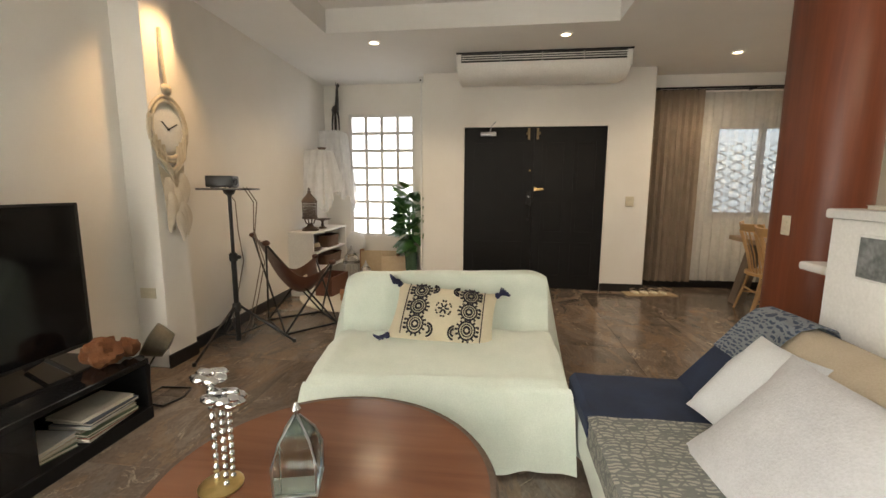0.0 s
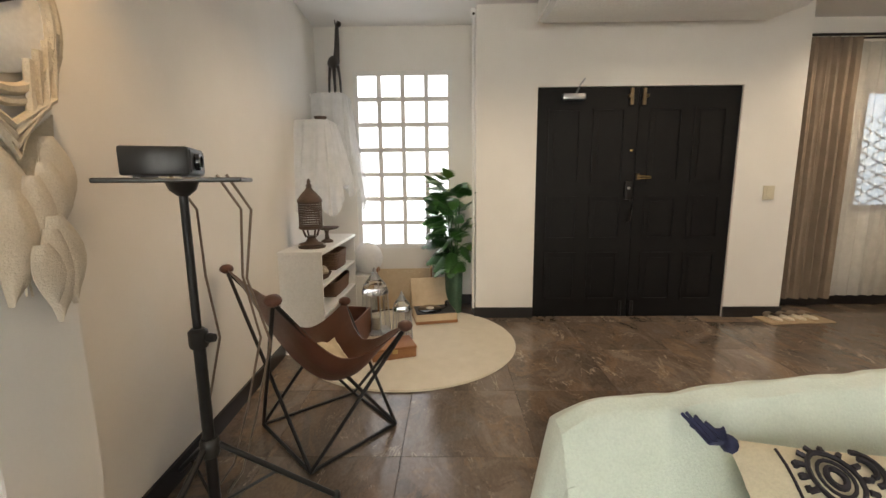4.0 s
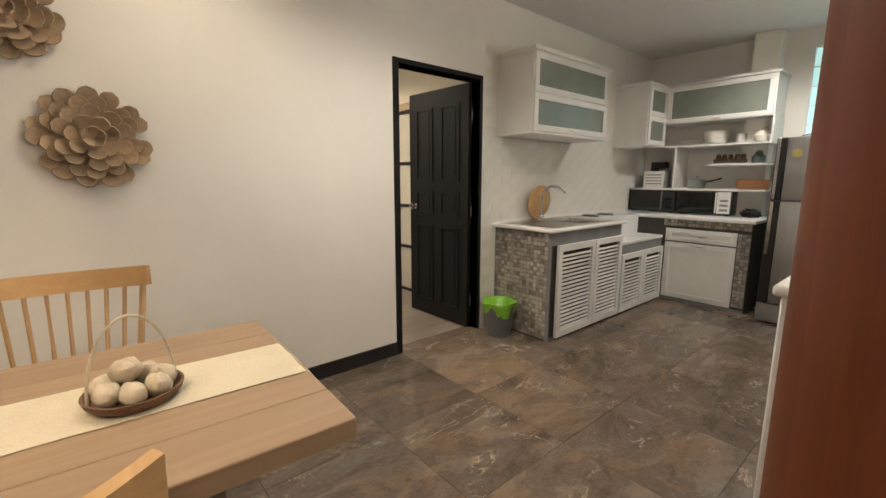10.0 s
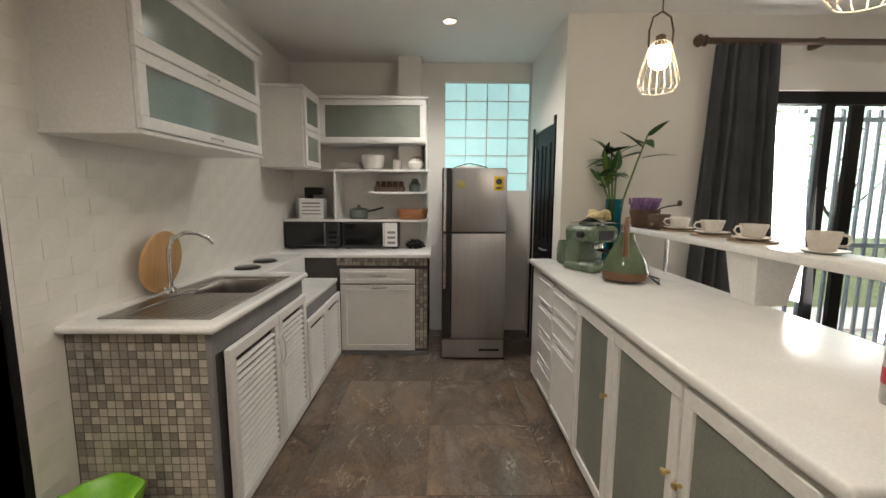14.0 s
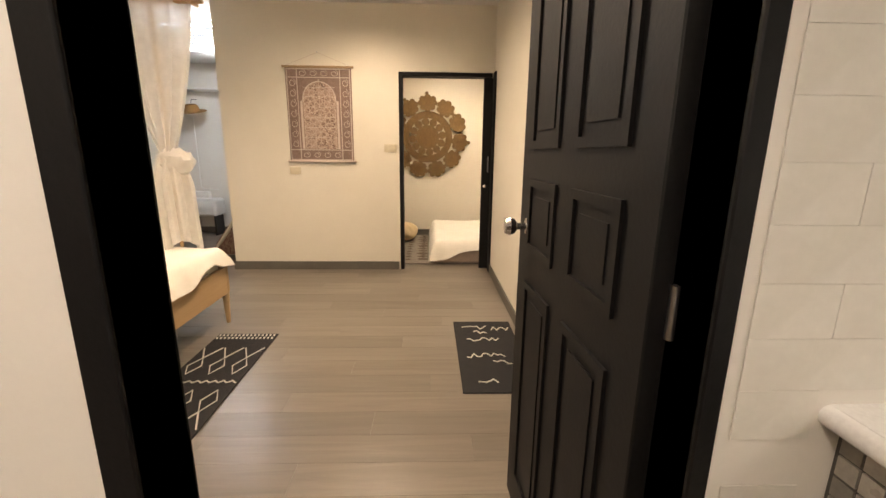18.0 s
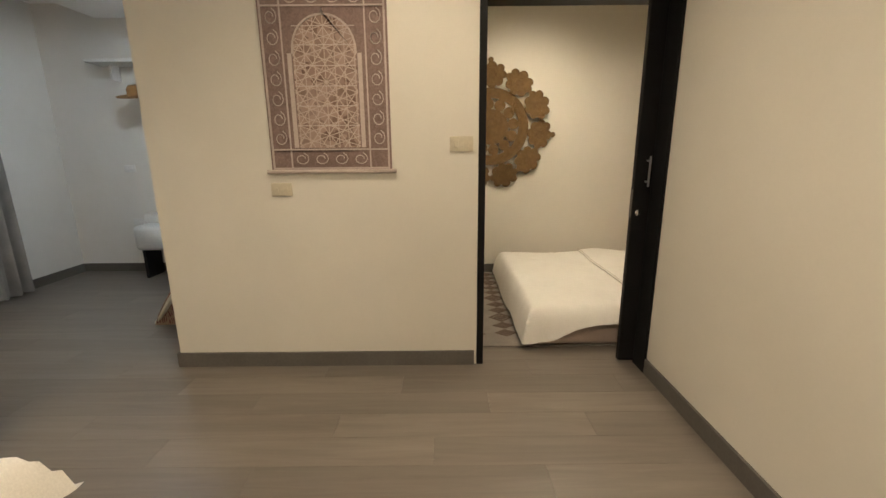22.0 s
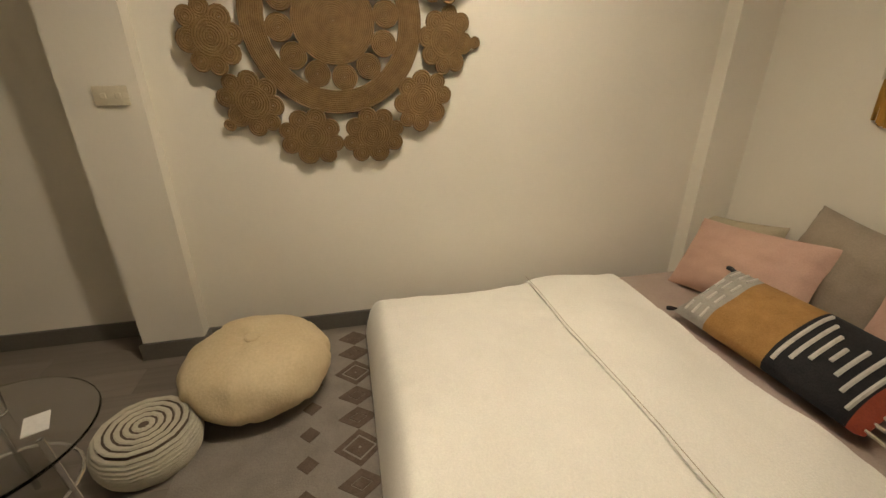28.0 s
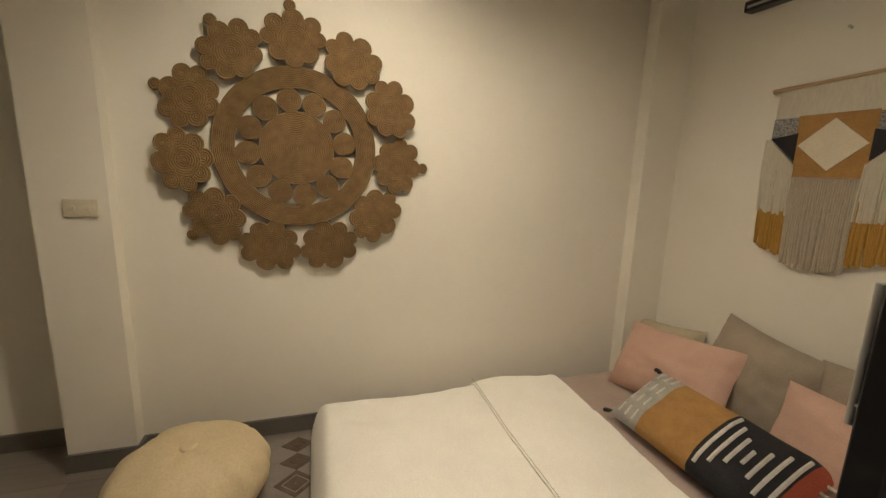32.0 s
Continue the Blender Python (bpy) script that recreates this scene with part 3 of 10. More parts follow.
block_window("window_1", -1.115, -0.13, 4.22, 0.60, 2.37, 4, 7, 0.045, 0.05, BLOCKW, WHITEWOOD, "white-jointed glass block window glowing with daylight")
block_window("window_2", 3.10, 3.98, -3.56, 1.50, 2.60, 4, 6, 0.012, 0.05, BLOCKG, WHITEWOOD, "aqua glass block window with thin white joints")


def panel_leaf(parent, name, w, h, rows, cols=2, t=0.045, mat=None, label=""):
    """A panelled door leaf, hinged on x = 0, its faces at y = 0 and y = t."""
    leaf = part(name, bx(0, w, 0, t, 0, h, bevel=0.003), mat or BLACKPAINT, parent, label)
    m = 0.105
    pw = (w - m * (cols + 1)) / cols
    for z0, z1 in rows:
        for c in range(cols):
            x0 = m + c * (pw + m)
            for y0, y1, s in ((-0.008, 0.0, -1), (t, t + 0.008, 1)):
                bm = bmesh.new()
                for q in ((x0, x0 + pw, z0, z0 + 0.022), (x0, x0 + pw, z1 - 0.022, z1), (x0, x0 + 0.022, z0 + 0.022, z1 - 0.022), (x0 + pw - 0.022, x0 + pw, z0 + 0.022, z1 - 0.022)):
                    box(bm, q[0], q[1], y0, y1, q[2], q[3])
                box(bm, x0 + 0.05, x0 + pw - 0.05, y0 + (0.004 if s < 0 else 0.0), y1 - (0.004 if s > 0 else 0.0), z0 + 0.05, z1 - 0.05)
                part("panel_moulding", bm, mat or BLACKPAINT, leaf)
    return leaf


ROWS6 = ((0.16, 0.62), (0.74, 1.14), (1.26, 1.92))
door = thing("door_1", pose(0, 0, 0), "closed black panelled double entrance door", "door", kind="structure")
left = panel_leaf(door, "leaf", 0.893, 2.095, ROWS6)
left.matrix_basis = pose(0.621, 3.70, 0.003)
right = panel_leaf(door, "leaf", 0.893, 2.095, ROWS6)
right.matrix_basis = pose(1.516, 3.70, 0.003)
part("lock_plate", bx(1.428, 1.494, 3.674, 3.692, 1.112, 1.275, bevel=0.008, seg=2), BLACKMETAL, door, "dark bronze lock plate")
part("lock_cylinder", lathe([(0.013, 0), (0.013, 0.008), (0.005, 0.01)], 16), STEEL, door, m=pose(1.461, 3.674, 1.215, 90))
part("pull_handle", tube(bmesh.new(), [(1.477, 3.676, 1.12), (1.477, 3.635, 1.10), (1.474, 3.625, 1.02), (1.466, 3.635, 0.935), (1.455, 3.676, 0.912)], 0.011, 10), BLACKMETAL, door, "dark curved pull handle")
part("guard_plate", bx(1.522, 1.55, 3.66, 3.692, 1.288, 1.345, bevel=0.005, seg=2), OLDBRASS, door, "brass door guard plate")
part("guard_bar", tube(bmesh.new(), [(1.53, 3.655, 1.323), (1.60, 3.652, 1.321), (1.64, 3.652, 1.319), (1.647, 3.652, 1.312), (1.64, 3.652, 1.305), (1.60, 3.652, 1.303), (1.53, 3.655, 1.301)], 0.0035, 8), BRASS, door, "thin brass swing bar")
for x in (1.445, 1.555):
    part("flush_bolt", bx(x - 0.016, x + 0.016, 3.672, 3.69, 1.94, 2.085, bevel=0.004), OLDBRASS, door, "brass top bolt")
    part("bolt_knob", bx(x - 0.036 if x < 1.5 else x + 0.012, x - 0.012 if x < 1.5 else x + 0.036, 3.66, 3.69, 2.0, 2.03, bevel=0.005), OLDBRASS, door)
    part("floor_bolt", bx(x - 0.014, x + 0.014, 3.674, 3.69, 0.02, 0.16, bevel=0.004), BLACKMETAL, door)
part("peephole", lathe([(0.012, 0), (0.012, 0.008), (0.006, 0.012)], 14), BRASS, door, m=pose(1.47, 3.69, 1.55, 90, 0, 0))
part("closer_body", bx(0.83, 1.03, 3.63, 3.688, 1.985, 2.035, bevel=0.008, seg=2), STEEL, door, "silver door closer")
bm = bmesh.new()
tube(bm, [(0.95, 3.65, 2.04), (0.97, 3.62, 2.10), (1.02, 3.655, 2.16)], 0.008, 6)
part("closer_arm", bm, STEEL, door)


def plate(name, m, w, h, mat, buttons, label, category):
    """A wall plate in its own xz plane, facing -y."""
    s = thing(name, m, label, category)
    part("plate", bx(-w / 2, w / 2, -0.009, 0.0, -h / 2, h / 2, bevel=0.003, seg=2), mat, s)
    for bx0, bz0, bw, bh in buttons:
        part("rocker", bx(bx0 - bw / 2, bx0 + bw / 2, -0.014, -0.009, bz0 - bh / 2, bz0 + bh / 2, bevel=0.0015), mat, s)
    return s


plate("light_switch", pose(2.718, 3.679, 1.165), 0.10, 0.125, CREAMPLASTIC, [(0, 0.03, 0.045, 0.03), (0, -0.025, 0.045, 0.03)], "cream light switch plate on the white wall beside the door", "light switch")
plate("wall_socket", pose(-1.40, 0.719, 0.56), 0.12, 0.075, CREAMPLASTIC, [(-0.025, 0, 0.022, 0.022), (0.025, 0, 0.022, 0.022)], "cream wall socket low on the white column", "socket")

# curtain-side air conditioner under the ceiling
ac = thing("air_conditioner", pose(0, 0, 0), "white ceiling-hung air conditioner above the entrance door", "air conditioner")
prof = [(2.90, 2.77), (2.90, 2.66), (2.97, 2.56), (3.10, 2.52), (3.50, 2.56), (3.62, 2.62), (3.62, 2.77)]
bm = bmesh.new()
ends = [[bm.verts.new((x, y, z)) for y, z in prof] for x in (0.60, 2.42)]
bridge(bm, ends[0], ends[1])
bm.faces.new(ends[0])
bm.faces.new(ends[1][::-1])
part("body", bm, WHITEPLASTIC, ac)
for k in range(4):
    x0 = 0.64 + k * 0.435
    part("air_outlet", bx(x0, x0 + 0.425, 2.893, 2.8995, 2.675, 2.762), BLACKPLASTIC, ac, "dark air outlet")
    for z in (2.695, 2.718, 2.741):
        part("louvre", bx(x0 + 0.004, x0 + 0.421, 2.879, 2.893, z - 0.004, z + 0.004), WHITEPLASTIC, ac)
part("top_trim", bx(0.585, 2.435, 2.88, 2.899, 2.763, 2.777), BLACKPLASTIC, ac)
part("end_cap", bx(0.585, 0.60, 2.90, 3.60, 2.60, 2.762, bevel=0.006), WHITEPLASTIC, ac)
part("end_cap", bx(2.42, 2.435, 2.90, 3.60, 2.60, 2.762, bevel=0.006), WHITEPLASTIC, ac)

# pipe and small camera in the corner of the pier
solo("cable_pipe", rod((0.055, 3.66, 0.1), (0.055, 3.66, 2.68), 0.012), WHITEPLASTIC, pose(0, 0, 0), "thin white cable pipe on the corner of the white wall", "pipe")
wc = thing("wall_camera", pose(0.05, 3.655, 2.70), "small white wall camera with a dark eye", "camera")
part("body", bx(-0.022, 0.022, -0.02, 0.022, -0.035, 0.035, bevel=0.008, seg=2), WHITEPLASTIC, wc)
part("lens", lathe([(0.01, 0), (0.01, 0.006), (0.004, 0.008)], 12), BLACKGLOSS, wc, m=pose(0, -0.02, -0.012, 90))


def downlight(x, y, z, lit=True):
    d = thing("downlight", pose(x, y, z), "small round recessed ceiling light" + (", glowing warm" if lit else ", switched off"), "downlight", "recessed ceiling lights")
    part("trim_ring", lathe([(0.062, 0.0), (0.062, -0.008), (0.05, -0.012), (0.046, -0.004), (0.046, 0.0)], 24), WHITEPLASTIC, d)
    part("lamp_face", lathe([(0.045, -0.002), (0.043, -0.006), (0.01, -0.007)], 20), LAMPGLOW if lit else BLACKGLOSS, d)


for lx, ly, cool in DOWNLIGHTS:
    downlight(lx, ly, H)
downlight(5.0, 3.35, H, False)

# television and its bench
tv = thing("television", pose(-1.22, -0.605, 0.36), "large black flat television, switched off, on the black bench", "television")
SCREEN = surface("dark_tv_glass", (0.003, 0.003, 0.0035), (0.006, 0.006, 0.007), 0.10, scale=2, bump=0)
SCREEN.node_tree.nodes["Principled BSDF"].inputs["Specular IOR Level"].default_value = 0.36
part("screen", bx(-0.0, 0.012, -0.69, 0.69, 0.085, 0.855, bevel=0.002), SCREEN, tv, "glossy dark screen")
bm = bmesh.new()
for q in ((-0.705, 0.705, 0.07, 0.085), (-0.705, 0.705, 0.855, 0.87), (-0.705, -0.69, 0.085, 0.855), (0.69, 0.705, 0.085, 0.855)):
    box(bm, -0.012, 0.014, q[0], q[1], q[2], q[3])
part("bezel", bm, BLACKPLASTIC, tv)
part("back_shell", bx(-0.06, -0.001, -0.62, 0.62, 0.12, 0.82, bevel=0.02, seg=2), BLACKPLASTIC, tv)
for y in (-0.45, 0.45):
    bm = bmesh.new()
    tube(bm, [(0.16, y, 0.012), (0.0, y, 0.075), (-0.12, y, 0.012)], 0.012, 6)
    part("foot", bm, BLACKMETAL, tv)
bench = thing("tv_bench", pose(0, 0, 0), "low black television bench with an open shelf of books", "tv bench")
part("top", bx(-1.48, -0.86, -2.05, 0.10, 0.325, 0.36, bevel=0.004), BLACKGLOSS, bench)
part("base", bx(-1.48, -0.86, -2.05, 0.10, 0.0, 0.075, bevel=0.004), BLACKPAINT, bench)
part("back", bx(-1.48, -1.46, -2.05, 0.10, 0.075, 0.325), BLACKPAINT, bench)
for y in (-2.05, -1.0, 0.075):
    part("upright", bx(-1.46, -0.865, y, y + 0.025, 0.075, 0.325), BLACKPAINT, bench)
part("glass_front", bx(-0.875, -0.868, -1.0, -0.5, 0.08, 0.322), BLACKGLOSS, bench, "dark glass flap")
BOOKS = [(0.62, 0.58, 0.50), (0.30, 0.06, 0.04), (0.10, 0.14, 0.08), (0.45, 0.40, 0.30), (0.65, 0.64, 0.62), (0.06, 0.07, 0.10)]
BOOKM = [surface("book_cover", [c * 0.8 for c in q], q, 0.5, scale=9, bump=0.05) for q in BOOKS]
PAPER = surface("book_pages", (0.55, 0.51, 0.42), (0.66, 0.62, 0.53), 0.8, scale=30, fine=200, bump=0.3, stretch=(1, 1, 12))


def book(m, l, w, h, mat, label="slim paperback book"):
    b = thing("book", m, label, "book", "books and magazines")
    part("cover", bx(-l / 2, l / 2, -w / 2, w / 2, 0, 0.003), mat, b)
    part("cover", bx(-l / 2, l / 2, -w / 2, w / 2, h - 0.003, h), mat, b)
    part("pages", bx(-l / 2 + 0.004, l / 2 - 0.004, -w / 2 + 0.003, w / 2 - 0.003, 0.003, h - 0.003), PAPER, b)


for k in range(7):
    book(pose(-0.99 + 0.012 * (k % 3), -0.14 + 0.01 * (k % 2), 0.075 + 0.017 * k, 0, 0, 6 - 4 * (k % 4)), 0.21, 0.29, 0.016, BOOKM[k % 6], "magazine in the stack on the bench shelf")
for k in range(3):
    book(pose(-1.02, -0.42, 0.075 + 0.02 * k, 0, 0, -9 + 7 * k), 0.20, 0.27, 0.019, BOOKM[(k + 2) % 6], "magazine in the stack on the bench shelf")
RUST = surface("rust_plush", (0.10, 0.034, 0.011), (0.20, 0.075, 0.026), 0.95, scale=12, fine=90, bump=1.0)


def lumpy(rx, ry, rz, n=20, amp=0.12, seed=1.0, bm=None, at=(0, 0, 0)):
    bm = bm or bmesh.new()
    geo = bmesh.ops.create_uvsphere(bm, u_segments=n, v_segments=max(6, n // 2), radius=1.0)["verts"]
    for v in geo:
        d = v.co.normalized()
        k = 1 + amp * noise.noise(d * 2.4 + Vector((seed, seed, 0))) + 0.5 * amp * noise.noise(d * 6 + Vector((0, seed, seed)))
        v.co = Vector((d.x * rx * k, d.y * ry * k, d.z * rz * k)) + Vector(at)
    return bm


plush = thing("plush_toy_cushion", pose(-1.02, 0.0, 0.36), "rust-brown fluffy plush cushion lying on the black bench", "plush cushion")
part("body", lumpy(0.10, 0.085, 0.075, 24, 0.35, 2.0, None, (0, -0.02, 0.07)), RUST, plush)
part("head", lumpy(0.06, 0.055, 0.055, 18, 0.35, 5.0, None, (0.06, 0.075, 0.065)), RUST, plush)
ff = thing("floor_spotlight", pose(-1.0, 0.33, 0.0), "round grey floor spotlight on a bent black wire stand", "floor lamp")
bm = lathe([(0.02, -0.07), (0.075, -0.06), (0.10, 0.02), (0.105, 0.055), (0.098, 0.06)], 24)
part("housing", bm, surface("grey_bronze", (0.10, 0.085, 0.06), (0.18, 0.155, 0.115), 0.35, 0.6), ff, m=pose(0, 0, 0.36, 60, 0, -60))
part("lens", lathe([(0.096, 0.058), (0.06, 0.066), (0.01, 0.07)], 24), surface("smoky_lens", (0.30, 0.28, 0.20), (0.42, 0.40, 0.30), 0.1), ff, m=pose(0, 0, 0.36, 60, 0, -60))
bm = bmesh.new()
tube(bm, [(0.1, -0.12, 0.006), (0.14, 0.0, 0.006), (0.1, 0.12, 0.006), (-0.1, 0.1, 0.006), (-0.1, -0.1, 0.006)], 0.006, 6, closed=True)
tube(bm, [(-0.1, 0.0, 0.006), (-0.08, 0.0, 0.2), (0, 0.0, 0.32)], 0.006, 6)
part("stand", bm, BLACKMETAL, ff)

# macrame clock on the column
ROPE = surface("cotton_macrame", (0.50, 0.43, 0.32), (0.64, 0.57, 0.45), 0.95, scale=20, fine=140, bump=0.8)
mc = thing("macrame_clock", pose(-1.272, 0.86, 1.72, 0, 0, 90), "white wall clock in a cream macrame hanging with feathers", "wall clock")
part("clock_face", lathe([(0.155, 0.0), (0.155, 0.012), (0.14, 0.018), (0.01, 0.018)], 36), WHITEPLASTIC, mc, "plain white clock face", m=pose(0, 0, 0.0, 90))
part("hand", bx(-0.004, 0.004, -0.024, -0.02, -0.01, 0.095), BLACKPLASTIC, mc, m=pose(0, 0, 0, 0, 62, 0))
part("hand", bx(-0.004, 0.004, -0.024, -0.02, -0.01, 0.075), BLACKPLASTIC, mc, m=pose(0, 0, 0, 0, -50, 0))
for r, t in ((0.165, 0.016), (0.19, 0.012)):
    bm = bmesh.new()
    tube(bm, [(r * 0.92 * math.sin(a), -0.02, r * 1.18 * math.cos(a)) for a in [2 * math.pi * k / 36 for k in range(36)]], t, 7, closed=True)
    part("rope_ring", bm, ROPE, mc)
bm = bmesh.new()
tube(bm, [(0, -0.02, 0.21), (0.006, -0.02, 0.3), (-0.004, -0.02, 0.42), (0, -0.01, 0.68)], 0.012, 7)
part("hanging_rope", bm, ROPE, mc)
part("knot", lumpy(0.035, 0.03, 0.04, 14, 0.2, 3.0, None, (0, -0.03, 0.27)), ROPE, mc)
for k in range(4):
    bm = bmesh.new()
    a = 0.16 - 0.03 * k
    tube(bm, [(-a, -0.025, -0.02 - 0.03 * k), (-a * 0.75, -0.03, -0.2 - 0.02 * k), (0, -0.03, -0.28 - 0.025 * k), (a * 0.75, -0.03, -0.2 - 0.02 * k), (a, -0.025, -0.02 - 0.03 * k)], 0.012, 6)
    part("rope_swag", bm, ROPE, mc)
FEATHER = surface("cream_feather", (0.58, 0.52, 0.42), (0.70, 0.64, 0.54), 0.95, scale=12, fine=180, bump=0.5)
for k in range(9):
    x, z0, l = random.uniform(-0.13, 0.13), -0.3 - 0.035 * k, random.uniform(0.16, 0.26)
    bm = sheet(lambda u, v: ((u - 0.5) * 0.11 * math.sin(math.pi * min(1, 0.12 + 0.88 * v)) + 0.02 * math.sin(3 * v), -0.02 - 0.012 * math.cos(3 * (u - 0.5)) - 0.004 * k, -l * v), 4, 8, 0.003)
    part("feather", bm, FEATHER, mc, m=pose(x * (1 - 0.06 * k), 0, z0, 0, random.uniform(-12, 12)))
bm = bmesh.new()
for k in range(34):
    x = -0.12 + 0.24 * k / 33
    l = random.uniform(0.18, 0.3)
    tube(bm, [(x, -0.02, -0.24 - 0.1 * (1 - abs(x) / 0.12)), (x * 0.8, -0.025, -0.42), (x * 0.6 + random.uniform(-0.02, 0.02), -0.02, -0.42 - l)], 0.0035, 4)
part("fringe", bm, ROPE, mc)

# projector on a tripod
tri = thing("projector_tripod", pose(-1.05, 1.2, 0), "tall black tripod with a flat tray", "tripod")
part("pole", rod((0, 0, 0.08), (0, 0, 1.27), 0.014), BLACKMETAL, tri)
part("lower_tube", rod((0, 0, 0.05), (0, 0, 0.75), 0.02), BLACKMETAL, tri)
part("collar", lathe([(0.03, 0.30), (0.034, 0.31), (0.034, 0.36), (0.026, 0.37)], 14), BLACKPLASTIC, tri)
part("collar", lathe([(0.028, 0.72), (0.032, 0.73), (0.032, 0.78), (0.022, 0.79)], 14), BLACKPLASTIC, tri)
part("knob", lathe([(0.014, 0), (0.018, 0.01), (0.014, 0.03)], 10), BLACKPLASTIC, tri, m=pose(0.03, 0, 0.755, 0, 90))
for a in (20, 140, 260):
    c, s = math.cos(radians(a)), math.sin(radians(a))
    leg = part("leg", rod((0.03 * c, 0.03 * s, 0.34), (0.44 * c, 0.44 * s, 0.012), 0.011), BLACKMETAL, tri)
    part("rubber_foot", lathe([(0.016, 0), (0.016, 0.02), (0.012, 0.03)], 10), BLACKPLASTIC, leg, m=pose(0.44 * c, 0.44 * s, 0))
    part("brace", rod((0.02 * c, 0.02 * s, 0.10), (0.23 * c, 0.23 * s, 0.185), 0.006, seg=6), BLACKMETAL, tri)
part("tray_head", lathe([(0.018, 1.25), (0.04, 1.27), (0.05, 1.295)], 14), BLACKPLASTIC, tri)
part("tray", bx(-0.2, 0.2, -0.14, 0.14, 1.295, 1.31, bevel=0.004), BLACKPLASTIC, tri, m=pose(0, 0, 0, 0, 0, 18))
pj = thing("projector", pose(-1.09, 1.19, 1.311, 0, 0, 18), "black box projector on the tripod tray", "projector")
part("body", bx(-0.10, 0.09, -0.10, 0.10, 0.006, 0.095, bevel=0.008, seg=2), BLACKPLASTIC, pj)
part("front_panel", bx(0.0905, 0.094, -0.085, 0.085, 0.016, 0.085), surface("grey_plastic", (0.03, 0.03, 0.033), (0.05, 0.05, 0.055), 0.4), pj, "dark grey front")
part("lens", lathe([(0.028, 0), (0.028, 0.016), (0.02, 0.018), (0.018, 0.008)], 18), BLACKGLOSS, pj, m=pose(0.094, -0.03, 0.05, 0, 90))
for x in (-0.07, 0.06):
    part("foot", bx(x, x + 0.02, -0.08, 0.08, 0, 0.006), BLACKPLASTIC, pj)
for k, (x, y) in enumerate(((-0.90, 1.25), (-0.96, 1.3), (-1.12, 1.3))):
    bm = bmesh.new()
    tube(bm, [(x, y - 0.05, 1.32), (x + 0.05, y, 1.2), (x + 0.02 * k, y + 0.03, 0.95), (x + 0.06, y + 0.05, 0.7), (x - 0.02, y + 0.06, 0.4), (x - 0.12, y + 0.1, 0.12), (x - 0.2, y + 0.12, 0.008)], 0.005, 6)
    solo("cable", bm, surface("brown_cable", (0.16, 0.12, 0.09), (0.22, 0.17, 0.13), 0.5), pose(0, 0, 0), "thin brown cable hanging from the projector tray", "cable", "projector cables")

# butterfly chair
bf = thing("butterfly_chair", pose(0, 0, 0), "brown leather butterfly chair on a thin black rod frame", "chair")
TA, TB, TC, TD = Vector((-1.325, 1.93, 0.855)), Vector((-0.82, 1.30, 0.865)), Vector((-0.36, 1.56, 0.675)), Vector((-0.76, 2.10, 0.63))
FEET = [Vector(q) for q in ((-0.79, 1.49, 0.01), (-0.46, 1.88, 0.01), (-0.76, 2.21, 0.01), (-1.17, 1.87, 0.01))]


def sling(u, v):
    p = (TA * (1 - u) + TB * u) * (1 - v) + (TD * (1 - u) + TC * u) * v
    eu, ev = 4 * u * (1 - u), 4 * v * (1 - v)
    pull = (0.06 + 0.14 * v) * eu * (1 - ev) + 0.19 * ev * (1 - eu)
    p.x += (-0.80 - p.x) * pull
    p.y += (1.80 - p.y) * pull
    p.z -= eu * (0.03 + 0.11 * v) + 0.22 * ev + 0.08 * eu * ev
    p.z += 0.006 * noise.noise((u * 5, v * 5, 1.0))
    return p


part("sling", sheet(sling, 28, 28, 0.006), LEATHER, bf, "worn brown leather sling")
for tip, f in ((TA, 0), (TA, 2), (TB, 1), (TB, 3), (TC, 0), (TC, 2), (TD, 1), (TD, 3)):
    part("frame_rod", tube(bmesh.new(), [tip + Vector((0, 0, -0.015)), tip.lerp(FEET[f], 0.5) + Vector((0, 0, -0.01)), FEET[f]], 0.009, 7), BLACKMETAL, bf)
for f in range(4):
    part("floor_rod", rod(FEET[f], FEET[(f + 1) % 4], 0.009, seg=7), BLACKMETAL, bf)
for tip in (TA, TB, TC, TD):
    part("corner_pocket", lumpy(0.035, 0.035, 0.025, 12, 0.1, 4.0, None, tip + Vector((0, 0, -0.005))), LEATHER, bf)


def fleece(u, v):
    p = sling(0.18 + 0.56 * u + 0.02 * math.sin(9 * v), 0.30 + 0.50 * v)
    return p + Vector((0.012, 0, 0.026 + 0.010 * noise.noise((u * 9, v * 9, 1.0))))


solo("chair_cushion", sheet(fleece, 26, 30, 0.016), CREAMCLOTH, pose(0, 0, 0), "thin cream fleece lying in the leather chair", "cushion")

# white shelf with ornaments
sf = thing("shelf_unit", pose(0, 0, 0), "low white open shelf unit against the wall", "shelf unit")
part("top", bx(-1.42, -1.09, 2.80, 3.90, 0.765, 0.79, bevel=0.002), WHITEWOOD, sf)
part("side", bx(-1.42, -1.10, 2.805, 2.825, 0, 0.765), WHITEWOOD, sf)
part("side", bx(-1.42, -1.10, 3.875, 3.895, 0, 0.765), WHITEWOOD, sf)
part("back", bx(-1.42, -1.41, 2.825, 3.875, 0, 0.765), WHITEWOOD, sf)
for z in (0.04, 0.28, 0.51):
    part("shelf", bx(-1.41, -1.105, 2.825, 3.875, z, z + 0.018), WHITEWOOD, sf)
CARVED = surface("dark_carved_wood", (0.055, 0.032, 0.02), (0.12, 0.075, 0.048), 0.6, scale=14, fine=80, bump=0.6)
RATTAN = surface("brown_rattan", (0.10, 0.05, 0.028), (0.20, 0.11, 0.06), 0.75, scale=40, fine=160, bump=0.9)
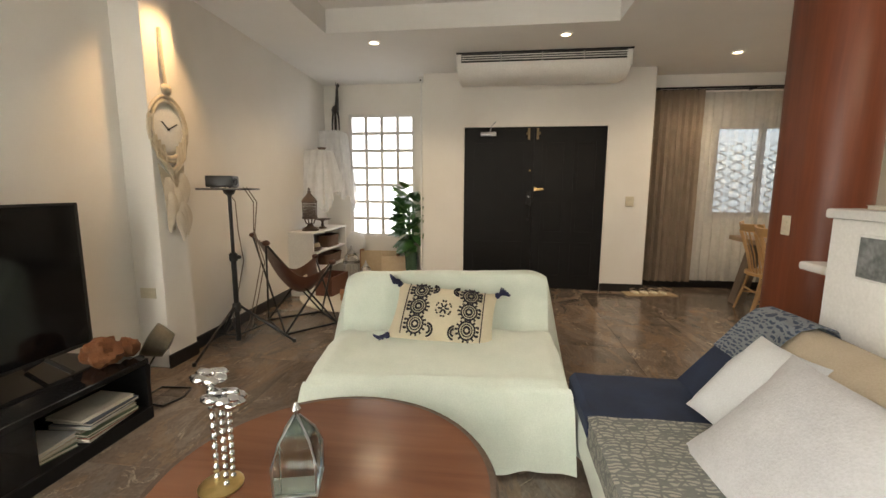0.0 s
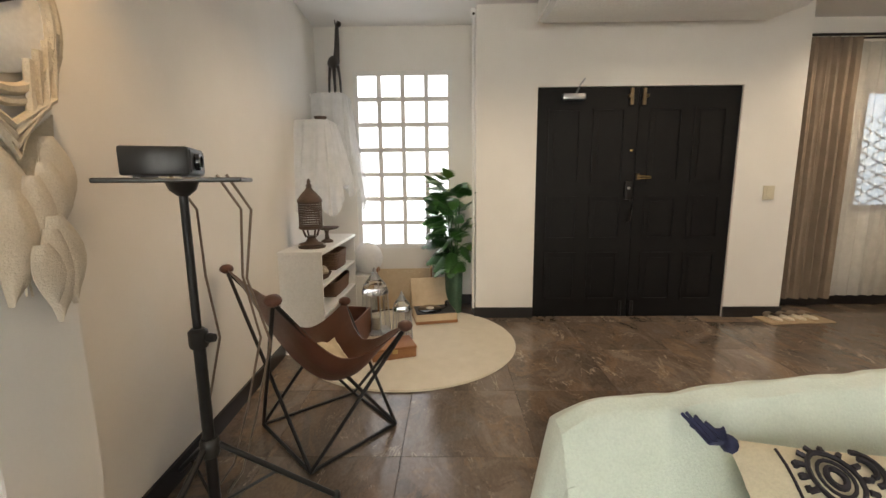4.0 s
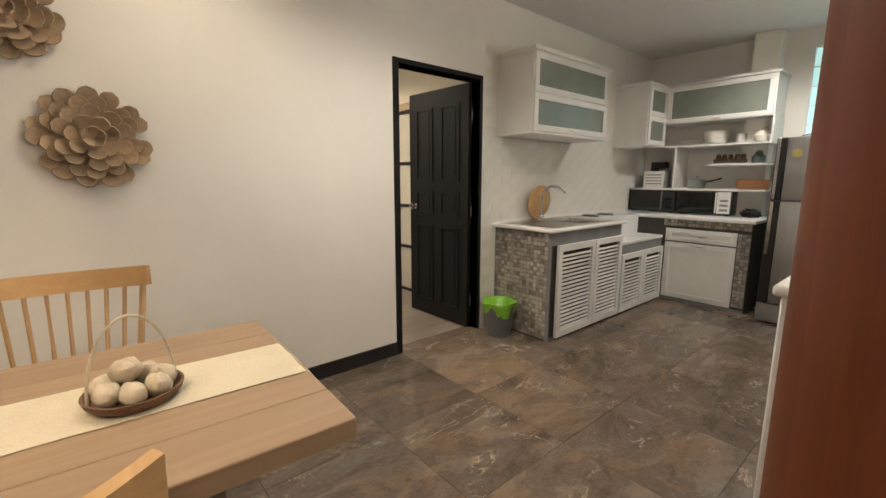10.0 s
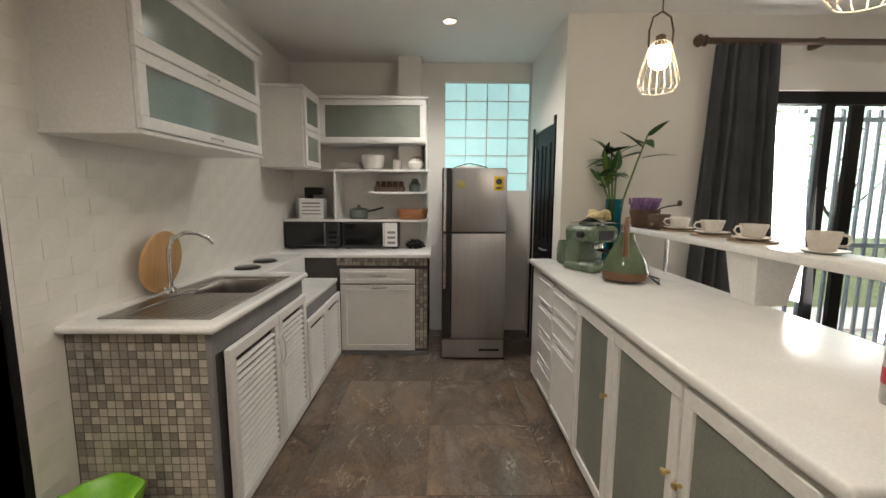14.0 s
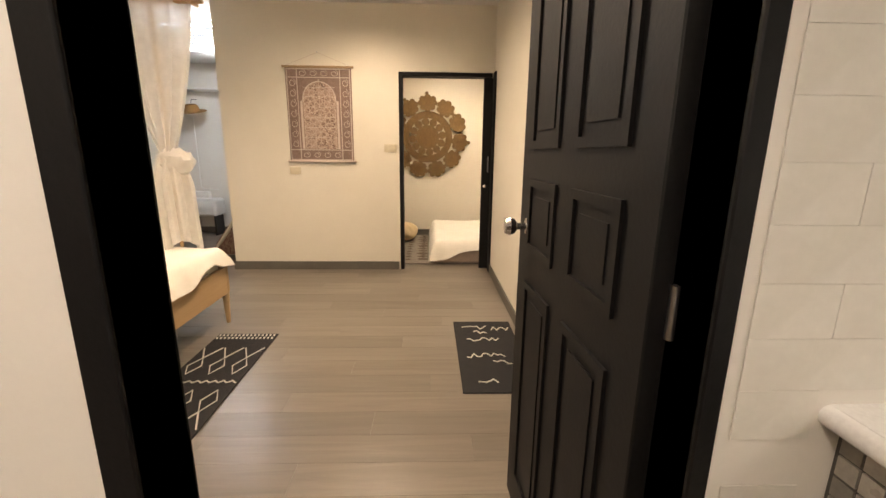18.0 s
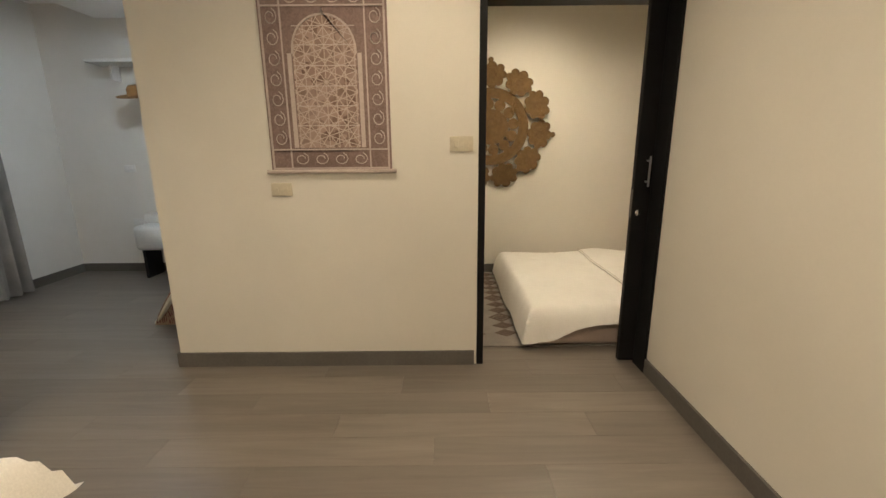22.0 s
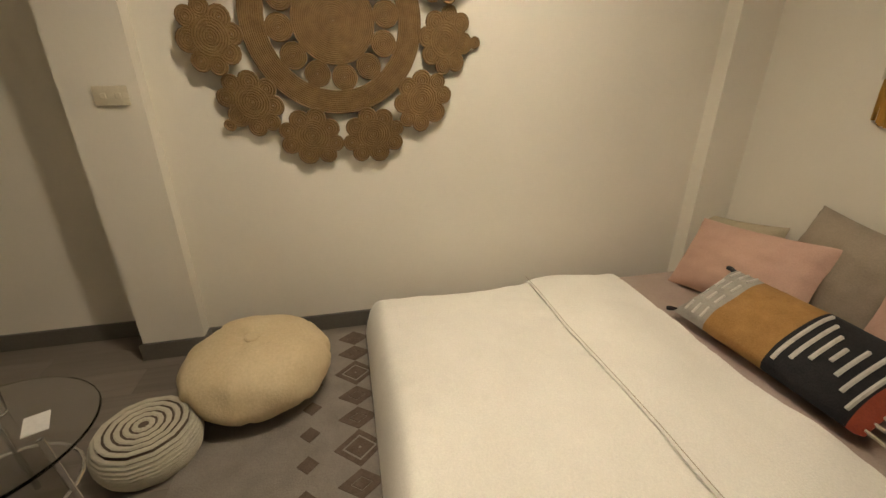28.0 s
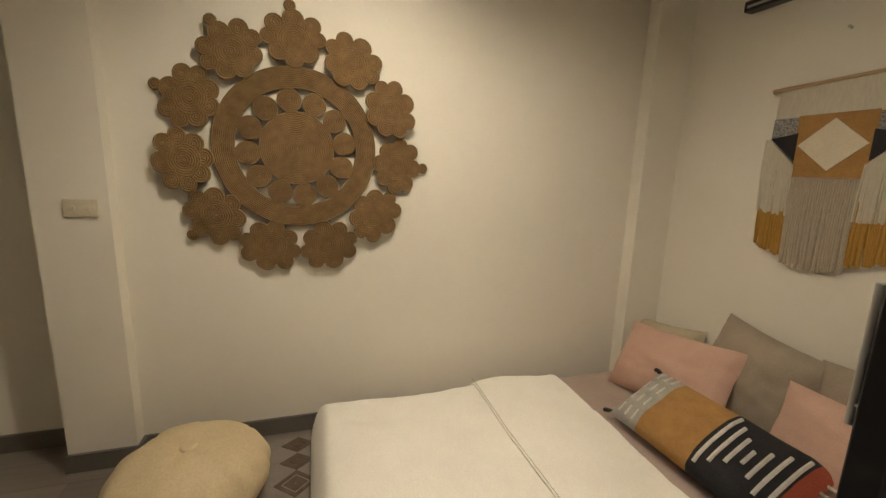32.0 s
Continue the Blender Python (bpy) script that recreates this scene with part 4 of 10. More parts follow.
SHELL = surface("pale_shell", (0.50, 0.42, 0.30), (0.66, 0.58, 0.45), 0.5, scale=20, bump=0.5)


def basket(m, l, w, h, mat, label):
    b = thing("basket", m, label, "basket")
    for k in range(7):
        z, g = h * k / 6, 1 + 0.12 * k / 6
        part("woven_ring", tube(bmesh.new(), [(l / 2 * g * math.copysign(abs(math.cos(a)) ** 0.5, math.cos(a)), w / 2 * g * math.copysign(abs(math.sin(a)) ** 0.5, math.sin(a)), z + 0.012) for a in [2 * math.pi * q / 28 for q in range(28)]], h / 11, 6, closed=True), mat, b)
    part("base", bx(-l / 2 * 0.95, l / 2 * 0.95, -w / 2 * 0.95, w / 2 * 0.95, 0, 0.012), mat, b)
    return b


basket(pose(-1.235, 3.58, 0.528, 0, 0, 90), 0.36, 0.16, 0.13, RATTAN, "dark brown woven basket on the white shelf")
basket(pose(-1.235, 3.6, 0.298, 0, 0, 90), 0.5, 0.16, 0.11, RATTAN, "brown woven tray basket on the white shelf")
mg = thing("magazine_box", pose(-0.985, 3.02, 0.0, 0, 0, 84), "open red-brown leather magazine box beside the shelf", "box")
BOXLEATHER = surface("red_brown_leather_box", (0.10, 0.036, 0.022), (0.17, 0.066, 0.04), 0.4, scale=10, fine=110, bump=0.3)
for x0, x1, y0, y1 in ((-0.22, 0.22, -0.13, -0.115), (-0.22, 0.22, 0.115, 0.13), (-0.22, -0.205, -0.115, 0.115), (0.205, 0.22, -0.115, 0.115)):
    part("side_panel", bx(x0, x1, y0, y1, 0.0, 0.25, bevel=0.004), BOXLEATHER, mg)
part("base", bx(-0.205, 0.205, -0.115, 0.115, 0.004, 0.016), BOXLEATHER, mg)
bw = thing("shell_bowl", pose(-1.20, 3.05, 0.528), "dark bowl of pale shells on the white shelf", "bowl")
part("bowl", lathe([(0.04, 0), (0.075, 0.02), (0.10, 0.06), (0.094, 0.06), (0.07, 0.026), (0.02, 0.012)], 24), CARVED, bw)
for k in range(6):
    part("shell", lumpy(0.035, 0.028, 0.028, 12, 0.3, k * 3.1, None, (0.045 * math.cos(k * 1.1), 0.045 * math.sin(k * 1.1), 0.068 + 0.01 * (k % 2))), SHELL, bw)
ln = thing("birdcage_lantern", pose(-1.235, 3.03, 0.79), "dark carved birdcage lantern on a footed stand", "lantern")
part("base", lathe([(0.10, 0.0), (0.105, 0.012), (0.07, 0.02), (0.10, 0.03), (0.05, 0.045), (0.03, 0.075), (0.045, 0.09)], 20), CARVED, ln)
for k in range(4):
    a = radians(45 + 90 * k)
    part("foot", rod((0.07 * math.cos(a), 0.07 * math.sin(a), 0.15), (0.045 * math.cos(a), 0.045 * math.sin(a), 0.085), 0.008, seg=6), CARVED, ln)
part("floor_ring", lathe([(0.085, 0.145), (0.092, 0.15), (0.092, 0.168), (0.085, 0.172)], 24), CARVED, ln)
for k in range(10):
    bm = bmesh.new()
    tube(bm, [(0.085 * math.cos(a), 0.085 * math.sin(a), 0.18 + 0.018 * k) for a in [2 * math.pi * q / 20 for q in range(20)]], 0.0045, 5, closed=True)
    part("cage_ring", bm, CARVED, ln)
bm = bmesh.new()
for k in range(14):
    a = 2 * math.pi * k / 14
    tube(bm, [(0.085 * math.cos(a), 0.085 * math.sin(a), 0.17), (0.085 * math.cos(a), 0.085 * math.sin(a), 0.36)], 0.003, 4)
part("cage_bars", bm, CARVED, ln)
part("dome", lathe([(0.094, 0.352), (0.094, 0.366), (0.082, 0.385), (0.055, 0.42), (0.03, 0.445), (0.022, 0.46)], 24), CARVED, ln)
part("finial", lathe([(0.014, 0.455), (0.024, 0.475), (0.012, 0.495), (0.016, 0.508), (0.003, 0.53)], 14), CARVED, ln)
st = thing("cake_stand", pose(-1.20, 3.32, 0.79), "small dark carved footed dish", "dish")
part("foot", lathe([(0.05, 0), (0.05, 0.012), (0.02, 0.03), (0.014, 0.08), (0.02, 0.10)], 18), CARVED, st)
part("dish", lathe([(0.02, 0.10), (0.09, 0.115), (0.105, 0.128), (0.10, 0.128), (0.02, 0.112)], 22), CARVED, st)

# two draped wall ledges, a giraffe and a small bowl
for nm, x0, x1, y0, y1, z in (("wall_ledge", -1.474, -1.17, 3.9, 4.16, 2.09), ("wall_ledge", -1.45, -1.19, 3.4, 3.66, 1.78)):
    solo(nm, bx(x0, x1, y0, y1, z, z + 0.02), WHITEWOOD, pose(0, 0, 0), "small white wall ledge under draped sheer cloth", "ledge")


def drape(x0, x1, y0, y1, z, drop, seed):
    cx, cy = (x0 + x1) / 2, (y0 + y1) / 2

    def fn(u, v):
        a = 2 * math.pi * u
        k = min(1, v * 3.2)
        ex, ey = math.copysign(min(1, abs(math.cos(a)) * 1.35), math.cos(a)), math.copysign(min(1, abs(math.sin(a)) * 1.35), math.sin(a))
        f = max(0.0, v - 0.3)
        sp = 1 + f * (0.75 + 0.35 * math.sin(a + seed)) + (0.25 + f) * 0.14 * math.sin(11 * a + seed) + (0.2 + f) * 0.08 * math.sin(23 * a + 2 * seed + 4 * v)
        x = max(-1.446, cx + (x1 - x0) / 2 * 1.06 * ex * k * sp)
        return (x, min(4.152, cy + (y1 - y0) / 2 * 1.06 * ey * k * sp), z + 0.004 - drop * f / 0.7 * (0.85 + 0.35 * math.sin(a + seed + 0.8) + 0.12 * math.sin(5 * a)))
    return sheet(fn, 144, 26, 0.0, wrap=True)


CLOUDY = sheer("white_gauze", (0.90, 0.89, 0.87), 0.22)
solo("draped_sheer", drape(-1.45, -1.15, 3.88, 4.15, 2.112, 0.85, 0.6), CLOUDY, pose(0, 0, 0), "white sheer cloth draped over the wall ledge", "cloth", "draped sheers")
solo("draped_sheer", drape(-1.43, -1.17, 3.38, 3.68, 1.802, 0.62, 2.2), CLOUDY, pose(0, 0, 0), "white sheer cloth draped over the lower wall ledge", "cloth", "draped sheers")
solo("small_bowl", lathe([(0.02, 0), (0.045, 0.015), (0.055, 0.04), (0.05, 0.04), (0.02, 0.012)], 18), CARVED, pose(-1.265, 3.53, 1.806), "small dark wooden bowl on the draped ledge", "bowl")
gf = bmesh.new()
for x, y in ((-0.03, -0.07), (0.03, -0.07), (-0.03, 0.06), (0.03, 0.06)):
    tube(gf, [(x, y, 0), (x * 0.9, y * 0.95, 0.14), (x * 0.6, y * 0.75, 0.26)], 0.010, 7, 0.014)
lumpy(0.045, 0.10, 0.06, 16, 0.05, 1.0, gf, (0, 0, 0.30))
tube(gf, [(0, -0.06, 0.30), (0, -0.085, 0.42), (0, -0.10, 0.58)], 0.032, 9, 0.018)
lumpy(0.022, 0.05, 0.026, 12, 0.05, 2.0, gf, (0, -0.13, 0.60))
for x in (-0.014, 0.014):
    tube(gf, [(x, -0.095, 0.61), (x, -0.09, 0.65)], 0.005, 5)
solo("giraffe_figure", gf, surface("ebony_wood", (0.018, 0.014, 0.012), (0.04, 0.03, 0.024), 0.4, scale=12, bump=0.2), pose(-1.26, 4.03, 2.118, 0, 0, 40), "dark carved wooden giraffe figure on the draped ledge", "figurine")

# round rug and the corner ornaments
solo("round_rug", lathe([(0.835, 0.0), (0.85, 0.006), (0.84, 0.016), (0.80, 0.019), (0.3, 0.018), (0.01, 0.018)], 72), surface("cream_wool_rug", (0.60, 0.54, 0.42), (0.70, 0.64, 0.52), 0.98, scale=9, fine=180, bump=0.9, sheen=0.4), pose(-0.49, 3.07, 0), "round cream wool rug on the slate tiles", "rug")
DARKGREEN = surface("monstera_leaf", (0.025, 0.10, 0.022), (0.08, 0.22, 0.05), 0.32, scale=9, fine=60, bump=0.15, vary=0.4)
LIGHTGREEN = surface("young_leaf", (0.09, 0.20, 0.025), (0.17, 0.30, 0.05), 0.4, scale=9, fine=60, bump=0.15, vary=0.3)


def leaf_mesh(l, w, cuts, curl=0.25):
    """A broad leaf along +y with slits in its rim."""
    bm = bmesh.new()
    n = 16
    mid = [bm.verts.new((0, l * k / n, -curl * l * (k / n) ** 2)) for k in range(n + 1)]
    for s in (1, -1):
        rim = []
        for k in range(n + 1):
            t = k / n
            r = w / 2 * math.sin(math.pi * min(1, t ** 0.62)) ** 0.8
            if cuts and k % 2 and 2 < k < n - 1:
                r *= 0.46
            rim.append(bm.verts.new((s * r, l * t + 0.05 * r, -curl * l * t * t - 0.25 * r)))
        for k in range(n):
            q = (mid[k], mid[k + 1], rim[k + 1], rim[k])
            bm.faces.new(q if s > 0 else q[::-1])
    bmesh.ops.remove_doubles(bm, verts=bm.verts[:], dist=0.0005)
    return bm


pl = thing("monstera_plant", pose(-0.125, 3.83, 0), "bushy green artificial monstera in a glass vase on the floor", "plant")
part("vase", lathe([(0.075, 0), (0.08, 0.02), (0.085, 0.3), (0.09, 0.42), (0.084, 0.42), (0.078, 0.3), (0.072, 0.03), (0.01, 0.025)], 28), surface("green_glass_vase", (0.05, 0.10, 0.06), (0.09, 0.16, 0.10), 0.08), pl, "dark green glass vase")
for k in range(6):
    a = k * 1.05
    part("stem", tube(bmesh.new(), [(0.02 * math.cos(a), 0.02 * math.sin(a), 0.03), (0.03 * math.cos(a), 0.03 * math.sin(a), 0.6), (0.06 * math.cos(a), 0.05 * math.sin(a), 1.1)], 0.007, 6), DARKGREEN, pl)
lm = None
rng = random.Random(5)
for k in range(84):
    z = 0.44 + 0.76 * ((k * 0.618) % 1.0)
    a = rng.uniform(0, 6.283)
    reach = 0.09 if z < 0.60 or z > 1.1 else 0.14
    tilt = rng.uniform(-25, 50) if z > 0.62 else rng.uniform(-50, 0)
    s = rng.uniform(0.72, 1.1)
    if math.cos(a) > 0.35 and math.sin(a) > -0.5:
        a += 3.0
    m = pose(0.03 * math.cos(a), 0.03 * math.sin(a), z + 0.06) @ pose(0, 0, 0, 0, 0, math.degrees(a) - 90) @ pose(0, reach * rng.uniform(0.3, 0.8), 0, tilt, rng.uniform(-45, 45), 0) @ Matrix.Diagonal((s, s, s, 1))
    if lm is None:
        lm = part("leaf", leaf_mesh(0.20, 0.21, True, 0.25), DARKGREEN, pl, m=m)
    else:
        again("leaf", lm, pl, m)
yl = None
for k in range(16):
    a = 1.6 + k * 0.36
    z = 1.16 + 0.02 * k if k < 9 else 0.62 + 0.05 * k % 0.35
    m = pose(0.05 * math.cos(a), 0.05 * math.sin(a), z) @ pose(0, 0, 0, 0, 0, math.degrees(a) - 90) @ pose(0, 0.06, 0, 15 + 14 * (k % 3), 20 * (k % 3 - 1), 0)
    if yl is None:
        yl = part("young_leaf", leaf_mesh(0.19, 0.15, True), LIGHTGREEN, pl, "bright young leaf", m=m)
    else:
        again("young_leaf", yl, pl, m)

CASE = surface("cream_suitcase_cloth", (0.52, 0.40, 0.26), (0.62, 0.50, 0.34), 0.8, scale=16, fine=160, bump=0.4)
TANLEATHER = surface("tan_leather", (0.24, 0.10, 0.035), (0.36, 0.17, 0.065), 0.5, scale=9, fine=110, bump=0.3)
rp = thing("record_player", pose(-0.31, 3.58, 0.0, 0, 0, 12), "open suitcase record player in cream cloth and tan trim", "record player")
part("case", bx(-0.19, 0.19, -0.14, 0.14, 0.02, 0.11, bevel=0.01, seg=2), CASE, rp)
part("trim_band", bx(-0.192, 0.192, -0.142, 0.142, 0.022, 0.05, bevel=0.003), TANLEATHER, rp)
part("deck", bx(-0.178, 0.178, -0.128, 0.128, 0.108, 0.116), BLACKPLASTIC, rp)
part("platter", lathe([(0.112, 0.116), (0.112, 0.126), (0.105, 0.13), (0.01, 0.13)], 36), BLACKGLOSS, rp, "black record", m=pose(-0.04, 0, 0))
part("record_label", lathe([(0.036, 0.13), (0.036, 0.133), (0.008, 0.133)], 24), PAPER, rp, m=pose(-0.04, 0, 0))
bm = bmesh.new()
tube(bm, [(0.14, 0.09, 0.15), (0.13, -0.03, 0.15), (0.06, -0.09, 0.14)], 0.006, 6)
part("tonearm", bm, BLACKMETAL, rp)
part("arm_post", lathe([(0.022, 0.116), (0.022, 0.15), (0.014, 0.165)], 14), BLACKMETAL, rp, m=pose(0.14, 0.09, 0))
part("lid", bx(-0.19, 0.19, 0.0, 0.06, 0.0, 0.275, bevel=0.008, seg=2), CASE, rp, "open cream lid", m=pose(0, 0.142, 0.11, -24))
for x in (-0.15, 0.15):
    part("rubber_foot", lathe([(0.014, 0), (0.014, 0.02)], 10), BLACKPLASTIC, rp, m=pose(x, -0.1, 0))
    part("rubber_foot", lathe([(0.014, 0), (0.014, 0.02)], 10), BLACKPLASTIC, rp, m=pose(x, 0.1, 0))
cs = thing("wooden_crate", pose(-0.62, 3.98, 0.0, 0, 0, 3), "pale wooden crate with a woven front standing behind the record player", "crate")
part("front", bx(-0.26, 0.26, -0.10, -0.085, 0.03, 0.40, bevel=0.003), CASE, cs)
part("back", bx(-0.26, 0.26, 0.085, 0.10, 0.03, 0.40, bevel=0.003), CASE, cs)
for x in (-0.275, 0.26):
    part("end", bx(x, x + 0.015, -0.10, 0.10, 0.0, 0.44, bevel=0.003), TANLEATHER, cs)
part("base", bx(-0.26, 0.26, -0.085, 0.085, 0.03, 0.045), CASE, cs)
for k in range(5):
    part("top_slat", bx(-0.255 + 0.104 * k, -0.165 + 0.104 * k, -0.104, -0.1, 0.36, 0.42), CASE, cs)


def glass_lantern(m, r, h, label):
    g = thing("glass_lantern", m, label, "lantern", "glass floor lanterns")
    part("base", lathe([(r * 1.02, 0), (r * 1.02, 0.012), (r * 0.96, 0.018)], 8), STEEL, g)
    bm = bmesh.new()
    for k in range(6):
        a0, a1 = math.pi / 3 * k, math.pi / 3 * (k + 1)
        tube(bm, [(r * 0.95 * math.cos(a0), r * 0.95 * math.sin(a0), 0.015), (r * 0.8 * math.cos(a0), r * 0.8 * math.sin(a0), h * 0.6)], 0.005, 5)
    part("frame", bm, STEEL, g)
    for k in range(6):
        a0, a1 = math.pi / 3 * k, math.pi / 3 * (k + 1)
        bm = sheet(lambda u, v: ((r * (0.93 - 0.15 * v)) * (math.cos(a0) * (1 - u) + math.cos(a1) * u), (r * (0.93 - 0.15 * v)) * (math.sin(a0) * (1 - u) + math.sin(a1) * u), 0.02 + v * (h * 0.6 - 0.02)), 1, 1, 0.003)
        part("pane", bm, GLASS, g)
    part("roof", lathe([(r * 0.84, h * 0.6), (r * 0.86, h * 0.62), (r * 0.7, h * 0.74), (r * 0.34, h * 0.84), (r * 0.16, h * 0.90), (r * 0.2, h * 0.92)], 12), GLASS, g, "clear glass dome")
    bm = bmesh.new()
    for k in range(6):
        a0 = math.pi / 3 * k
        tube(bm, [(rr * r * math.cos(a0), rr * r * math.sin(a0), zz * h) for rr, zz in ((0.86, 0.6), (0.87, 0.62), (0.71, 0.74), (0.36, 0.84), (0.18, 0.90))], 0.004, 5)
    part("rib", bm, STEEL, g, "thin silver ribs over the dome")
    part("cap", lathe([(r * 0.40, h * 0.82), (r * 0.36, h * 0.845), (r * 0.19, h * 0.90), (r * 0.2, h * 0.925)], 12), STEEL, g, "silver cap")
    part("finial", lathe([(r * 0.08, h * 0.91), (r * 0.13, h * 0.95), (r * 0.05, h)], 10), STEEL, g)
    part("candle", lathe([(r * 0.28, 0.018), (r * 0.28, h * 0.22), (r * 0.05, h * 0.22)], 16), CREAMCLOTH, g, "cream candle")


glass_lantern(pose(-0.80, 3.27, 0.018), 0.13, 0.56, "tall silver-roofed glass lantern on the rug")
glass_lantern(pose(-0.555, 3.10, 0.018), 0.085, 0.40, "small silver-roofed glass lantern on the rug")
solo("feather_globe", lumpy(0.15, 0.10, 0.16, 24, 0.06, 3.3, None, (0, 0, 0.16)), surface("white_fluff", (0.72, 0.72, 0.72), (0.80, 0.80, 0.80), 1.0, scale=30, fine=150, bump=1.0), pose(-1.0, 4.02, 0.36), "fluffy white ball ornament by the glass block wall", "ornament")
solo("ornament_stool", bx(-0.14, 0.14, -0.1, 0.1, 0, 0.36, bevel=0.006), WHITEWOOD, pose(-1.0, 4.02, 0.0), "small white box stool by the glass block wall", "stool")
ob = thing("orange_box", pose(-0.60, 2.78, 0.018, 0, 0, 20), "flat orange-brown leather box on the round rug", "box")
part("box", bx(-0.16, 0.16, -0.11, 0.11, 0, 0.065, bevel=0.006, seg=2), TANLEATHER, ob)
part("lid", bx(-0.164, 0.164, -0.114, 0.114, 0.066, 0.09, bevel=0.006, seg=2), TANLEATHER, ob)
part("clasp", bx(-0.02, 0.02, -0.118, -0.112, 0.045, 0.075, bevel=0.002), BRASS, ob)

# armchair under a mint throw
ch = thing("armchair", pose(0, 0, 0), "wide low armchair fully draped in a pale mint throw", "armchair")
part("seat_frame", bx(0.24, 1.34, 0.02, 0.80, 0.09, 0.33, bevel=0.03, seg=2), CREAMCLOTH, ch)
part("back_frame", bx(-0.58, 0.58, -0.03, 0.035, 0.28, 0.66, bevel=0.03, seg=2), CREAMCLOTH, ch, m=pose(0.76, 0.86, 0, 0, 0, 10))
for x in (0.28, 1.28):
    for y in (0.06, 0.74):
        part("leg", rod((x, y, 0), (x, y, 0.1), 0.02), CARVED, ch)


BACKL, BACKR, FRONTL, FRONTR = Vector((0.09, 0.74)), Vector((1.42, 0.98)), Vector((0.18, -0.15)), Vector((1.43, -0.05))
DRAPE = ((-0.09, 0.05), (-0.085, 0.30), (-0.08, 0.55), (-0.07, 0.70), (-0.045, 0.748), (0.0, 0.765), (0.045, 0.748), (0.075, 0.69), (0.10, 0.61), (0.13, 0.53), (0.16, 0.445), (0.185, 0.398), (0.21, 0.415), (0.28, 0.438), (0.52, 0.442), (0.68, 0.438), (0.82, 0.432), (0.92, 0.415), (0.98, 0.38), (1.01, 0.31), (1.03, 0.20), (1.045, 0.10), (1.06, 0.02))


def throw(u, v):
    # v runs from behind the back, over it, along the seat and down the front; u across
    q = v * (len(DRAPE) - 1)
    k = min(int(q), len(DRAPE) - 2)
    f = q - k
    w, z = (DRAPE[k][j] * (1 - f) + DRAPE[k + 1][j] * f for j in (0, 1))
    p = BACKL.lerp(BACKR, u).lerp(FRONTL.lerp(FRONTR, u), w)
    x, y = p.x, p.y
    front = max(0.0, (w - 0.93) / 0.13)
    back = 1.0 if w < 0.18 else 0.0
    fold = math.sin(21 * u + 1.3 * math.sin(5 * u)) + 0.5 * math.sin(43 * u + 1.0)
    y -= 0.016 * fold * front
    x += (u - 0.5) * 0.07 * front
    # corners of the back round off, the seat sags in the middle, creases radiate from the crook
    edge = max(0.0, abs(2 * u - 1) - 0.80) / 0.20
    if w < 0.10:
        z -= 0.045 * edge ** 2 * max(0.0, (z - 0.5) / 0.27)
    crook = math.exp(-((w - 0.2) / 0.10) ** 2)
    z += 0.010 * crook * math.sin(17 * u + 9 * w) - 0.012 * math.exp(-((u - 0.5) / 0.3) ** 2) * (1 if 0.15 < w < 0.9 else 0)
    wr = noise.noise((u * 7 + 2.5 * w, w * 4.5 - 1.5 * u, 0.3)) + 0.55 * noise.noise((u * 17, w * 12, 2.2))
    z += 0.011 * wr if 0.1 < w < 0.97 else 0.004 * wr
    y += 0.010 * wr * back
    if 0.2 < w < 0.96:
        z -= 0.02 * max(0.0, abs(2 * u - 1) - 0.9) / 0.1
    return Vector((x, y, z))


part("throw", sheet(throw, 96, 92, 0.0), MINT, ch, "pale mint cotton throw")
for s, u0 in ((1, 1.0), (-1, 0.0)):
    def flank(u, v, s=s, u0=u0):
        # u along the depth from behind the back to the front, v downwards
        top = throw(u0, 0.17 + 0.66 * u)
        fold = math.sin(26 * u + s) + 0.5 * math.sin(55 * u)
        out = 0.02 * v ** 0.6 + 0.05 * v + (0.016 * fold * v) + 0.03 * v * math.sin(math.pi * u) + 0.07 * v * math.exp(-((u - 0.12) / 0.16) ** 2)
        return Vector((top.x + s * out, top.y - 0.02 * v * u, top.z * (1 - v) + 0.02 * v))
    part("throw_side", sheet(flank, 70, 16, 0.0), MINT, ch)

PILLOWCLOTH = surface("cream_pillow_cloth", (0.58, 0.51, 0.36), (0.68, 0.61, 0.45), 0.9, scale=8, fine=180, bump=0.4)
INK = surface("dark_embroidery", (0.016, 0.014, 0.018), (0.035, 0.03, 0.036), 0.9, scale=30, bump=0.3)
NAVY = surface("navy_tassel", (0.012, 0.014, 0.045), (0.03, 0.035, 0.09), 0.9, scale=30, bump=0.4)


def pillow_z(x, y, w, h, d):
    u, v = 2 * x / w, 2 * y / h
    return d / 2 * (max(0.0, (1 - abs(u) ** 2.6)) * max(0.0, (1 - abs(v) ** 2.6))) ** 0.5


def motif(bm, w, h, d, pts, r):
    tube(bm, [(x, y, pillow_z(x, y, w, h, d) + 0.002) for x, y in pts], r, 5)


